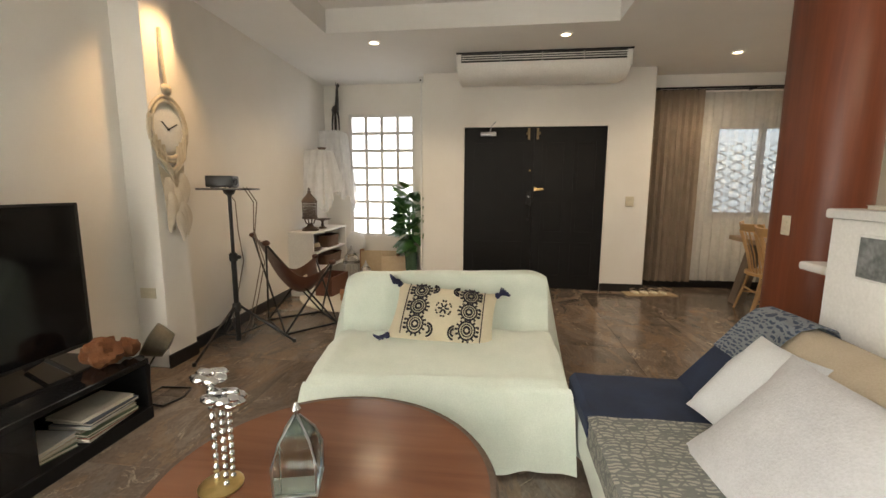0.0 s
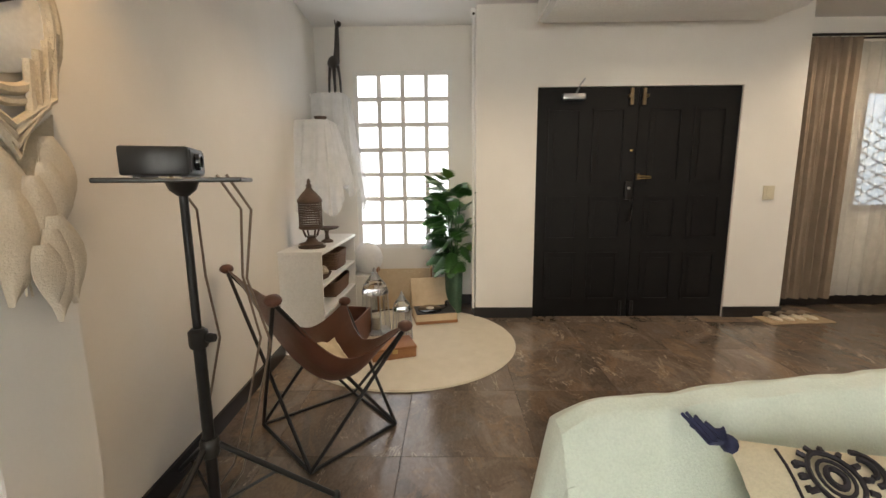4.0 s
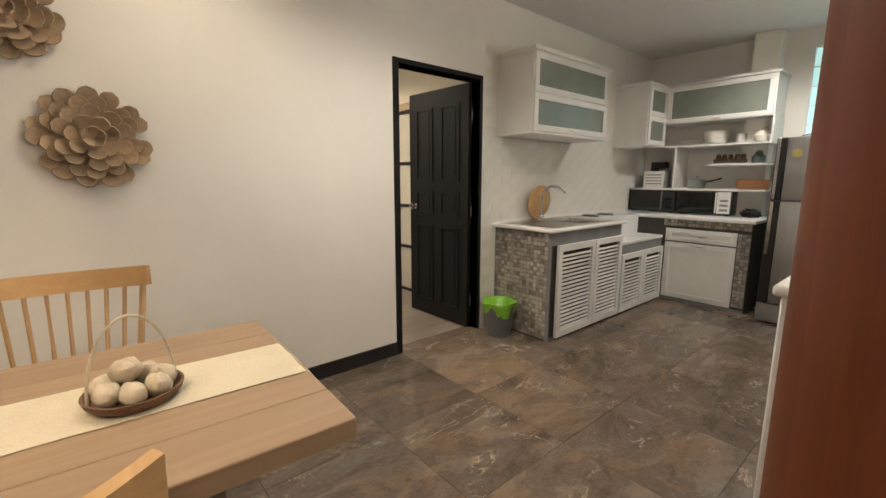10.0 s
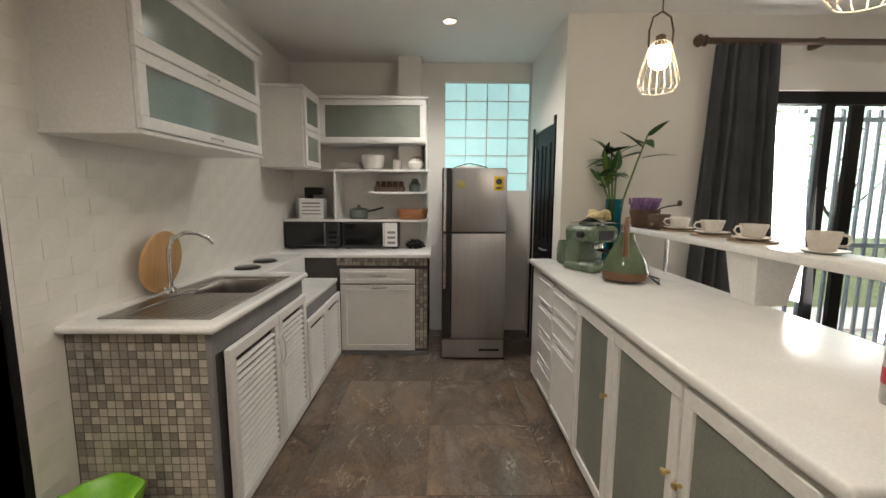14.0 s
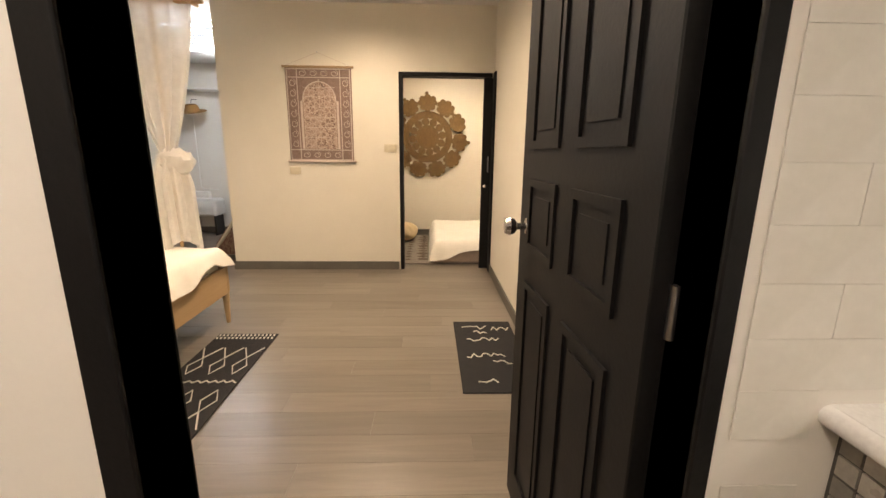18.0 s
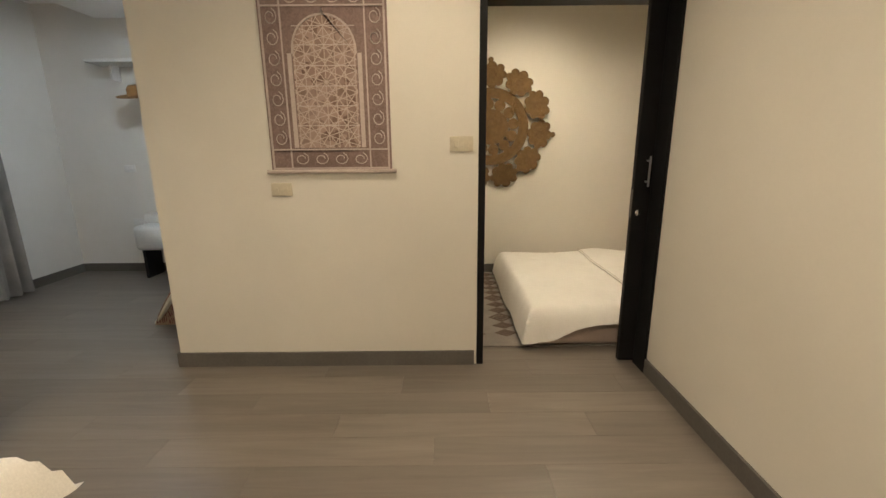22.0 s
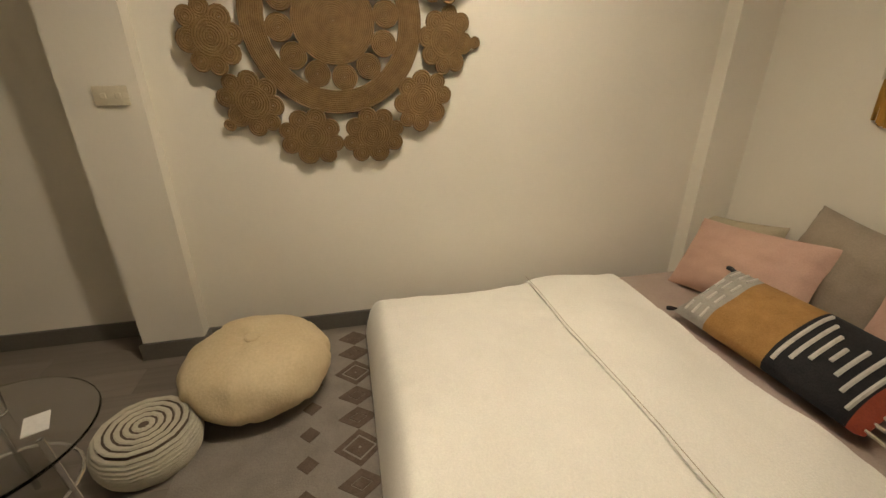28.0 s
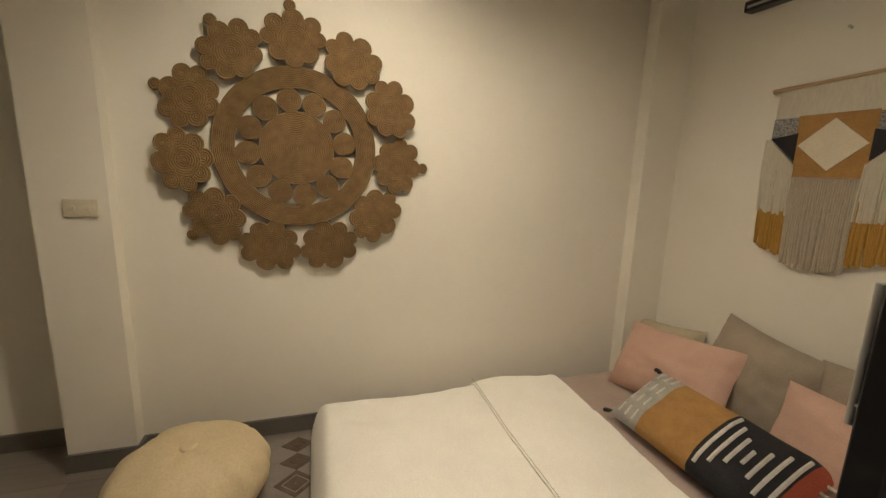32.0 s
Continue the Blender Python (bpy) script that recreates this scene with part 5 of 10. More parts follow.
pi = thing("embroidered_pillow", Matrix.Translation((0.765, 0.545, 0.548)) @ pose(0, 0, 0, 0, 5, 0) @ pose(0, 0, 0, 44) @ Matrix.Diagonal((1.06, 1.18, 1.06, 1)), "cream pillow with dark folk embroidery and navy tassels", "pillow")
PW, PH, PD = 0.60, 0.33, 0.15
part("cushion", cushion(PW, PH, PD, 16), PILLOWCLOTH, pi)
for sx in (-1, 1):
    bm = bmesh.new()
    motif(bm, PW, PH, PD, [(sx * 0.222, -0.145 + 0.029 * k) for k in range(11)], 0.003)
    for cy in (-0.098, 0.0, 0.098):
        cx = sx * 0.145
        for r, wd in ((0.044, 0.005), (0.030, 0.0035), (0.016, 0.006)):
            motif(bm, PW, PH, PD, [(cx + r * math.cos(a), cy + r * math.sin(a)) for a in [2 * math.pi * k / 16 for k in range(17)]], wd)
        for k in range(14):
            a = 2 * math.pi * k / 14
            motif(bm, PW, PH, PD, [(cx + 0.050 * math.cos(a), cy + 0.046 * math.sin(a)), (cx + 0.066 * math.cos(a), cy + 0.055 * math.sin(a))], 0.0055)
        for dy in (-0.02, 0.0, 0.02):
            motif(bm, PW, PH, PD, [(sx * 0.205, cy + dy - 0.005), (sx * 0.205, cy + dy + 0.005)], 0.006)
    for cy in (-0.118, 0.118):
        for r in (0.016, 0.03):
            motif(bm, PW, PH, PD, [(sx * (0.075 - r * math.sin(a)), cy + r * math.cos(a)) for a in [math.pi * k / 8 for k in range(9)]], 0.0055)
    part("embroidered_band", bm, INK, pi, "dark floral embroidery")
bm = bmesh.new()
for k in range(6):
    a = 2 * math.pi * k / 6
    c, s6 = math.cos(a), math.sin(a)
    motif(bm, PW, PH, PD, [(0.008 * c, 0.008 * s6), (0.032 * c, 0.032 * s6)], 0.0055)
    for d in (-0.35, 0.35):
        motif(bm, PW, PH, PD, [(0.040 * math.cos(a + d), 0.040 * math.sin(a + d)), (0.048 * math.cos(a + d), 0.048 * math.sin(a + d))], 0.006)
part("embroidered_star", bm, INK, pi)
for sx in (-1, 1):
    for sy in (-1, 1):
        bm = lumpy(0.018, 0.018, 0.018, 10, 0.1)
        for k in range(30):
            a, q = 2.4 * k, (k % 5 + 1) / 5
            c, d = 0.030 * q * math.cos(a), 0.026 * q * math.sin(a)
            tube(bm, [(0, 0, 0), (sx * 0.026 + 0.6 * c, sy * 0.012 + 0.5 * c, 0.6 * d + 0.004), (sx * 0.05 + c, sy * 0.03 - 0.8 * c, d - 0.006)], 0.0042, 4)
        part("tassel", bm, NAVY, pi, "navy thread tassel", m=pose(sx * 0.295, sy * 0.155, 0))

# coffee table
ct = thing("coffee_table", pose(0.57, -0.80, 0), "round dark-rimmed wooden coffee table", "coffee table")
part("tabletop", lathe([(0.50, 0.385), (0.525, 0.392), (0.53, 0.405), (0.525, 0.418), (0.505, 0.42), (0.01, 0.42)], 72), planks("red_brown_table", (0.12, 0.045, 0.022), (0.22, 0.09, 0.045), 0.25, "x", "object", 14.0), ct)
part("rim", lathe([(0.522, 0.388), (0.535, 0.395), (0.537, 0.41), (0.528, 0.4205), (0.522, 0.4195)], 72), CARVED, ct)
for k in range(4):
    a = radians(45 + 90 * k)
    part("leg", rod((0.36 * math.cos(a), 0.36 * math.sin(a), 0.39), (0.42 * math.cos(a), 0.42 * math.sin(a), 0), 0.03, 0.022), CARVED, ct)
cd = thing("flower_candle_holder", pose(0.27, -0.87, 0.4205), "tall silver candle holder with glass flowers on a round base", "candle holder")
part("base", lathe([(0.062, 0), (0.064, 0.006), (0.055, 0.012), (0.01, 0.013)], 28), BRASS, cd, "polished gold base")
for k, (x, y, h) in enumerate(((-0.02, 0.01, 0.33), (0.025, -0.01, 0.28), (0.02, 0.03, 0.25))):
    bm = bmesh.new()
    for j in range(10):
        lumpy(0.0095, 0.0095, h / 18, 8, 0.05, j * 1.0, bm, (x, y, h * (j + 0.5) / 10))
    part("stem", bm, CHROME, cd)
    bm = bmesh.new()
    for j in range(7):
        a = 2 * math.pi * j / 7
        lumpy(0.024, 0.017, 0.014, 10, 0.2, j + k * 3.0, bm, (x + 0.032 * math.cos(a), y + 0.032 * math.sin(a), h + 0.012 + 0.006 * (j % 2)))
    part("flower", bm, CHROME, cd, "silver glass flower")
gl = thing("glass_terrarium", pose(0.50, -0.83, 0.4205, 0, 0, 15), "small faceted glass terrarium with a silver tip", "ornament")
part("base", bx(-0.065, 0.065, -0.065, 0.065, 0, 0.008, bevel=0.002), STEEL, gl)
bm = bmesh.new()
for sx in (-1, 1):
    for sy in (-1, 1):
        tube(bm, [(sx * 0.06, sy * 0.06, 0.006), (sx * 0.062, sy * 0.062, 0.10), (sx * 0.045, sy * 0.045, 0.16), (0, 0, 0.235)], 0.0035, 5)
part("frame", bm, STEEL, gl)
bm = lathe([(0.082, 0.012), (0.084, 0.10), (0.06, 0.16), (0.01, 0.228)], 4)
part("glass", bm, glassy("terrarium_glass", (0.72, 0.86, 0.78), 0.05), gl, m=pose(0, 0, 0, 0, 0, 45))
part("finial", lathe([(0.008, 0.228), (0.014, 0.245), (0.004, 0.265)], 12), CHROME, gl)

# sofa
WHITECLOTH = surface("white_sofa_cloth", (0.64, 0.66, 0.68), (0.74, 0.76, 0.78), 0.9, scale=6, fine=170, bump=0.4)
so = thing("sofa", pose(0, 0, 0), "long low sofa draped in mint cloth with patterned throws", "sofa")
part("seat", bx(1.47, 2.22, -1.95, 0.03, 0.10, 0.41, bevel=0.04, seg=3), MINT, so)
SOFABACK = ((1.95, 0.41), (2.05, 0.525), (2.14, 0.625), (2.21, 0.715), (2.26, 0.76), (2.33, 0.775), (2.39, 0.755), (2.425, 0.68))
bm = bmesh.new()
ends = [[bm.verts.new((x, y, z)) for x, z in SOFABACK + ((2.43, 0.10), (2.0, 0.10))] for y in (-1.95, 0.09)]
bridge(bm, *ends)
bm.faces.new(ends[0])
bm.faces.new(ends[1][::-1])
part("backrest", bm, surface("beige_sofa_cloth", (0.50, 0.41, 0.30), (0.60, 0.51, 0.39), 0.9, scale=6, fine=170, bump=0.4), so, "beige cushioned back")
for x in (1.55, 2.38):
    for y in (-1.88, -0.08):
        part("leg", rod((x, y, 0), (x, y, 0.11), 0.022), CARVED, so)
NAVYCLOTH = surface("navy_cloth", (0.010, 0.018, 0.045), (0.022, 0.036, 0.08), 0.9, scale=8, fine=170, bump=0.4)


def patterned(name, ground, ink, scale):
    m, nt, p = nodes_of(name)
    v = coords(nt, "object", (1, 1, 1))
    vor = nt.nodes.new("ShaderNodeTexVoronoi")
    vor.feature, vor.inputs["Scale"].default_value = "DISTANCE_TO_EDGE", scale
    link(nt, v, vor.inputs["Vector"])
    wv = nt.nodes.new("ShaderNodeTexWave")
    wv.wave_type, wv.inputs["Scale"].default_value, wv.inputs["Distortion"].default_value = "RINGS", scale * 0.9, 6.0
    link(nt, v, wv.inputs["Vector"])
    a = ramp(nt, vor.outputs["Distance"], [(0.06, (1, 1, 1)), (0.10, (0, 0, 0))])
    b = ramp(nt, wv.outputs["Fac"], [(0.52, (0, 0, 0)), (0.6, (1, 1, 1))])
    both = mixed(nt, 1.0, a, b, "LIGHTEN")
    big = noise_node(nt, v, 30, 3)
    col = mixed(nt, both, ground, ink)
    col = mixed(nt, 0.25, col, ramp(nt, big, [(0.3, [c * 0.6 for c in ground]), (0.7, ground)]))
    link(nt, col, p.inputs["Base Color"])
    p.inputs["Roughness"].default_value = 0.92
    relief(nt, p, big, 0.5, 0.004)
    return m


BANDANA = patterned("blue_bandana_print", (0.05, 0.07, 0.115), (0.27, 0.29, 0.31), 24)
SAGEPRINT = patterned("sage_medallion_print", (0.36, 0.35, 0.30), (0.12, 0.13, 0.13), 24)


def throw_sofa(x0, x1, y0, y1, seed):
    def fn(u, v):
        x, y = x0 + (x1 - x0) * u, y0 + (y1 - y0) * v
        if x < 1.475:
            z = 0.42 - (1.475 - x) * 2.2
            x = 1.455
        else:
            z = 0.418
            for (xa, za), (xb, zb) in zip(SOFABACK, SOFABACK[1:]):
                if xa <= x <= xb:
                    z = za + (zb - za) * (x - xa) / (xb - xa) + 0.012
        return (x, y, z + 0.008 * noise.noise((x * 6, y * 6, seed)))
    return sheet(fn, 60, 16, 0.006)


solo("navy_throw", throw_sofa(1.44, 2.15, -0.33, 0.095, 1.0), NAVYCLOTH, pose(0, 0, 0), "navy cotton throw over the end of the sofa", "throw")
solo("bandana_throw", throw_sofa(2.10, 2.42, -0.20, 0.10, 2.0), BANDANA, pose(-0.006, 0, 0.012), "blue bandana-print throw over the sofa back", "throw")
solo("medallion_throw", throw_sofa(1.42, 1.94, -1.6, -0.31, 3.0), SAGEPRINT, pose(0, 0, 0.010), "sage throw with dark medallion print on the sofa seat", "throw")
solo("white_pillow", cushion(0.40, 0.32, 0.12), WHITECLOTH, Matrix.Translation((2.01, -0.355, 0.60)) @ pose(0, 0, 0, 0, -47, 6), "plain white pillow leaning on the sofa back", "pillow")
solo("grey_pillow", cushion(0.50, 0.72, 0.15), surface("pale_grey_quilt", (0.52, 0.52, 0.54), (0.63, 0.63, 0.65), 0.9, scale=9, fine=120, bump=0.6), Matrix.Translation((1.935, -0.80, 0.585)) @ pose(0, 0, 0, 0, -46, 4), "large pale grey quilted pillow leaning on the sofa", "pillow")

# wooden column
col = thing("wooden_column", pose(2.98, 0.865, 0), "round-ended column clad in glossy red mahogany veneer", "column", kind="structure")


def stadium(u, v, r=0.19, half=0.075):
    a = 2 * math.pi * u
    return (r * math.cos(a), r * math.sin(a) + (half if math.sin(a) >= 0 else -half), H * v)


part("cladding", sheet(stadium, 48, 1, 0.0, wrap=True), MAHOGANY, col)
part("foot_band", sheet(lambda u, v: stadium(u, 0.1 / H * v, 0.196), 48, 1, 0.0, wrap=True), MAHOGANY, col)
plate("light_switch", pose(2.789, 0.82, 1.11, 0, 0, -90), 0.07, 0.115, CREAMPLASTIC, [(0, 0.0, 0.03, 0.05)], "cream light switch on the mahogany column", "light switch")
plate("wall_socket", pose(2.788, 0.83, 0.34, 0, 0, -90), 0.075, 0.115, CREAMPLASTIC, [(0, 0.02, 0.03, 0.03), (0, -0.02, 0.03, 0.03)], "cream socket low on the mahogany column", "socket")

# ornate pendant at the edge of the living room
pd = thing("moroccan_pendant", pose(-1.27, -1.13, 1.82), "dark pierced copper pendant lantern hanging from the ceiling", "pendant lamp")
COPPER = surface("aged_copper", (0.10, 0.04, 0.02), (0.22, 0.10, 0.05), 0.4, 0.7, scale=12, bump=0.3)
part("body", lathe([(0.01, 0), (0.025, 0.03), (0.05, 0.08), (0.10, 0.14), (0.12, 0.20), (0.10, 0.27), (0.05, 0.33), (0.03, 0.36)], 20), COPPER, pd)
part("finial", lathe([(0.004, -0.06), (0.014, -0.03), (0.006, 0.0)], 12), COPPER, pd)
part("chain", rod((0, 0, 0.36), (0, 0, H - 1.82), 0.006, seg=6), COPPER, pd)



# ---- dining room ----
win = thing("window_3", pose(3.84, 4.13, 0.96), "wooden casement window with a scrolled iron grille", "window", kind="structure")
DARKWOOD = planks("dark_window_wood", (0.06, 0.032, 0.02), (0.12, 0.065, 0.04), 0.45, "z", "object", 24.0)
for q in ((0, 1.18, 0, 0.06), (0, 1.18, 1.14, 1.20), (0, 0.06, 0.06, 1.14), (1.12, 1.18, 0.06, 1.14), (0.56, 0.62, 0.06, 1.14)):
    part("frame_bar", bx(q[0], q[1], -0.02, 0.05, q[2], q[3], bevel=0.003), DARKWOOD, win)
for x in (0.06, 0.62):
    part("pane", bx(x, x + 0.5, 0.012, 0.018, 0.06, 1.14), GLASS, win).visible_shadow = False


def scroll_grille(parent, w, h, y, mat, nx, nz, r):
    for i in range(nx):
        bm = bmesh.new()
        x = w * (i + 0.5) / nx
        for j in range(nz):
            z0, s = h * j / nz, h / nz
            tube(bm, [(x + 0.42 * w / nx * math.sin(2 * math.pi * k / 12), y, z0 + s * k / 12) for k in range(13)], r, 5)
            tube(bm, [(x - 0.42 * w / nx * math.sin(2 * math.pi * k / 12), y, z0 + s * k / 12) for k in range(13)], r, 5)
        part("grille_bar", bm, mat, parent, "curling iron grille")


GRILLE = surface("pale_blue_iron", (0.12, 0.15, 0.18), (0.18, 0.21, 0.25), 0.5, scale=12)
scroll_grille(win, 1.18, 1.2, 0.075, GRILLE, 5, 5, 0.010)


def curtain(name, x0, x1, y, z0, z1, folds, amp, mat, label, thick=0.004, axis="x", lean=0.0, group=""):
    def fn(u, v):
        g = 0.55 + 0.45 * v
        d = wave(u, folds, amp * g) + 0.25 * amp * noise.noise((u * 9, v * 2.5, x0))
        a = x0 + (x1 - x0) * u + lean * v * (u - 0.5) + 0.006 * noise.noise((u * 5, v * 6, 2.0))
        z = z1 + (z0 - z1) * v
        return (a, y + d, z) if axis == "x" else (y + d, a, z)
    return solo(name, sheet(fn, max(24, int(folds * 10)), 16, thick), mat, pose(0, 0, 0), label, "curtain", group)


curtain("curtain", 3.02, 3.62, 3.95, 0.10, 2.56, 6, 0.035, TAUPE, "taupe cloth curtain drawn aside in folds", group="dining curtains")
curtain("curtain", 4.86, 5.36, 3.95, 0.10, 2.56, 5, 0.035, TAUPE, "taupe cloth curtain drawn aside in folds", group="dining curtains")
curtain("sheer_curtain", 3.5, 5.0, 4.02, 0.11, 2.54, 12, 0.018, SHEER, "white sheer curtain across the dining window", 0.0)
cr = thing("curtain_rod", pose(0, 0, 0), "thin black curtain rod above the dining window", "curtain rod")
part("rod", rod((2.97, 3.96, 2.585), (5.50, 3.96, 2.585), 0.012), BLACKMETAL, cr)
part("rod", rod((2.97, 4.03, 2.575), (5.50, 4.03, 2.575), 0.009), BLACKMETAL, cr)
for x in (3.06, 4.2, 5.42):
    part("bracket", bx(x - 0.008, x + 0.008, 3.955, 4.09, 2.563, 2.60), BLACKMETAL, cr)

# table, turned a little
tb = thing("dining_table", pose(4.307, 2.623, 0, 0, 0, -2.5), "long plank-topped dining table on greyed trestle legs", "dining table")
for k in range(5):
    part("top_plank", bx(-0.44 + 0.176 * k, -0.2655 + 0.176 * k, -1.01, 1.01, 0.715, 0.769, bevel=0.003), TABLEWOOD, tb)
for y in (-0.66, 0.66):
    for s in (-1, 1):
        bm = bmesh.new()
        ends = []
        for x, z in ((s * 0.46, 0.0), (s * 0.30, 0.715)):
            ends.append([bm.verts.new((x + dx, y + dy, z)) for dx, dy in ((-0.055, -0.07), (0.055, -0.07), (0.055, 0.07), (-0.055, 0.07))])
        bridge(bm, *ends)
        bm.faces.new(ends[0])
        bm.faces.new(ends[1])
        part("leg", bm, TABLEGREY, tb)
    part("cross_beam", bx(-0.36, 0.36, y - 0.045, y + 0.045, 0.625, 0.715, bevel=0.004), TABLEGREY, tb)
part("long_beam", bx(-0.045, 0.045, -0.615, 0.615, 0.615, 0.705, bevel=0.004), TABLEGREY, tb)


def runner(u, v):
    y = -1.14 + 2.28 * v
    z = 0.7725
    if abs(y) > 1.013:
        z -= abs(y) - 1.013
        y = math.copysign(1.016, y)
    return (-0.13 + 0.27 * u, y, z + 0.0025 * noise.noise((u * 4, v * 9, 0.5)))


rn = thing("table_runner", pose(4.307, 2.623, 0, 0, 0, -2.5), "cream cotton table runner with fringed ends", "table runner")
part("cloth", sheet(runner, 8, 80, 0.0025), CREAMCLOTH, rn)
for s in (-1, 1):
    bm = bmesh.new()
    for k in range(24):
        x = -0.128 + 0.266 * k / 23
        tube(bm, [(x, s * 1.016, 0.65), (x + random.uniform(-0.008, 0.008), s * (1.018 + random.uniform(-0.004, 0.008)), 0.55 + random.uniform(-0.02, 0.01))], 0.003, 4)
    part("fringe", bm, CREAMCLOTH, rn)


def windsor():
    c = thing("dining_chair", pose(0, 0, 0), "pale oak spindle-back dining chair", "chair", "chairs round the dining table")
    def seat(u, v):
        a = 2 * math.pi * u
        return (0.22 * math.copysign(abs(math.cos(a)) ** 0.75, math.cos(a)) * v, 0.235 * math.copysign(abs(math.sin(a)) ** 0.75, math.sin(a)) * v * (1 + 0.06 * math.cos(a)), 0.458 - 0.014 * (1 - v * v) + (0.008 * abs(math.sin(a)) if v < 0.5 else 0))
    part("seat", sheet(seat, 36, 6, 0.03, wrap=True), OAKX, c, "saddled oak seat")
    for sx in (1, -1):
        for sy in (1, -1):
            part("leg", tube(bmesh.new(), [(sx * 0.14, sy * 0.155, 0.435), (sx * 0.18, sy * 0.185, 0.22), (sx * (0.22 if sx > 0 else 0.235), sy * 0.215, 0)], 0.018, 10, 0.012), OAK, c)
    for sy in (1, -1):
        part("stretcher", rod((0.185, sy * 0.188, 0.2), (-0.19, sy * 0.188, 0.2), 0.009), OAK, c)
    part("stretcher", rod((0.0, -0.188, 0.2), (0.0, 0.188, 0.2), 0.009), OAK, c)
    part("stretcher", rod((-0.175, -0.18, 0.26), (-0.175, 0.18, 0.26), 0.009), OAK, c)
    def arc(y):
        return -0.30 + 0.085 * (y / 0.26) ** 2
    bm = bmesh.new()
    sheet(lambda u, v: (arc(-0.275 + 0.55 * u) - 0.018 * v, -0.275 + 0.55 * u, 0.885 + 0.078 * v + 0.014 * abs(2 * u - 1) ** 2), 20, 3, 0.02, bm)
    part("top_rail", bm, OAKX, c, "curved oak top rail")
    for k in range(9):
        f = k / 8 - 0.5
        part("spindle", tube(bmesh.new(), [(-0.175 + 0.05 * (2 * f) ** 2, f * 0.36, 0.445), (-0.225 + 0.06 * (2 * f) ** 2, f * 0.43, 0.66), (arc(f * 0.49) - 0.004, f * 0.49, 0.895)], 0.0115 if k in (0, 8) else 0.0075, 8), OAK, c)
    return c


w0 = windsor()
w0.matrix_basis = pose(3.945, 2.835, 0, 0, 0, -9)
copy_thing(w0, pose(3.82, 2.31, 0, 0, 0, 1))
copy_thing(w0, pose(4.74, 2.88, 0, 0, 0, 178))
copy_thing(w0, pose(4.87, 2.19, 0, 0, 0, 176))

CERAMIC = surface("white_ceramic", (0.66, 0.62, 0.56), (0.76, 0.72, 0.66), 0.5, scale=10, bump=0.15)
for x, y, h in ((4.225, 3.19, 0.33), (4.30, 3.09, 0.27), (4.16, 3.07, 0.21)):
    prof = [(0.04, 0), (0.042, 0.01)]
    n = int(h * 0.55 / 0.018)
    for k in range(n):
        prof += [(0.034 - 0.006 * k / n, 0.014 + 0.018 * k), (0.027 - 0.006 * k / n, 0.022 + 0.018 * k)]
    prof += [(0.02, h * 0.6), (0.014, h * 0.78), (0.016, h * 0.86), (0.040, h * 0.97), (0.042, h), (0.03, h), (0.012, h - 0.01)]
    solo("candlestick", lathe(prof, 22), CERAMIC, pose(x, y, 0.7755), "white ribbed ceramic candlestick on the table runner", "candlestick", "ribbed candlesticks")
bt = thing("vase", pose(4.24, 2.90, 0.7755), "small white vase with a yellow-green bloom", "vase")
part("vessel", lathe([(0.03, 0), (0.045, 0.03), (0.042, 0.08), (0.018, 0.11), (0.02, 0.125), (0.012, 0.12)], 20), CERAMIC, bt)
part("bloom", lumpy(0.034, 0.034, 0.022, 16, 0.35, 1.5, None, (0, 0.02, 0.145)), surface("yellow_bloom", (0.40, 0.38, 0.03), (0.55, 0.55, 0.08), 0.8), bt, "yellow-green flower head")
BOWLWOOD = surface("bowl_wood", (0.14, 0.075, 0.035), (0.25, 0.14, 0.07), 0.4, scale=8, stretch=(0.4, 1, 1), bump=0.15)
bm = sheet(lambda u, v: ((0.105 * math.cos(2 * math.pi * u)) * (0.25 + 0.75 * v), 0.20 * math.sin(2 * math.pi * u) * (0.3 + 0.7 * v), 0.072 * v ** 1.8 + 0.012 * (math.sin(2 * math.pi * u) ** 2) * v + 0.006), 40, 8, 0.008, wrap=True)
box(bm, -0.025, 0.025, -0.055, 0.055, 0.0, 0.012)
solo("wooden_bowl", bm, BOWLWOOD, pose(4.21, 2.53, 0.7755, 0, 0, -6), "oval dark wooden bowl on the table runner", "bowl")
eb = thing("shell_basket", pose(4.26, 2.03, 0.7755, 0, 0, 20), "small wicker basket of pale shells with a thin hoop handle", "basket")
part("tray", lathe([(0.09, 0), (0.105, 0.015), (0.11, 0.03), (0.103, 0.03), (0.09, 0.012)], 24), RATTAN, eb)
for k in range(9):
    a = k * 0.7
    rr = 0.065 if k < 7 else 0.02
    part("shell", lumpy(0.036, 0.030, 0.030, 12, 0.25, k * 2.0, None, (rr * math.cos(a * 1.28), rr * math.sin(a * 1.28), 0.04 if k < 7 else 0.075)), SHELL, eb)
part("handle", tube(bmesh.new(), [(0, 0.1 * math.cos(math.pi * k / 14), 0.02 + 0.2 * math.sin(math.pi * k / 14)) for k in range(15)], 0.0035, 6), CREAMPLASTIC, eb)

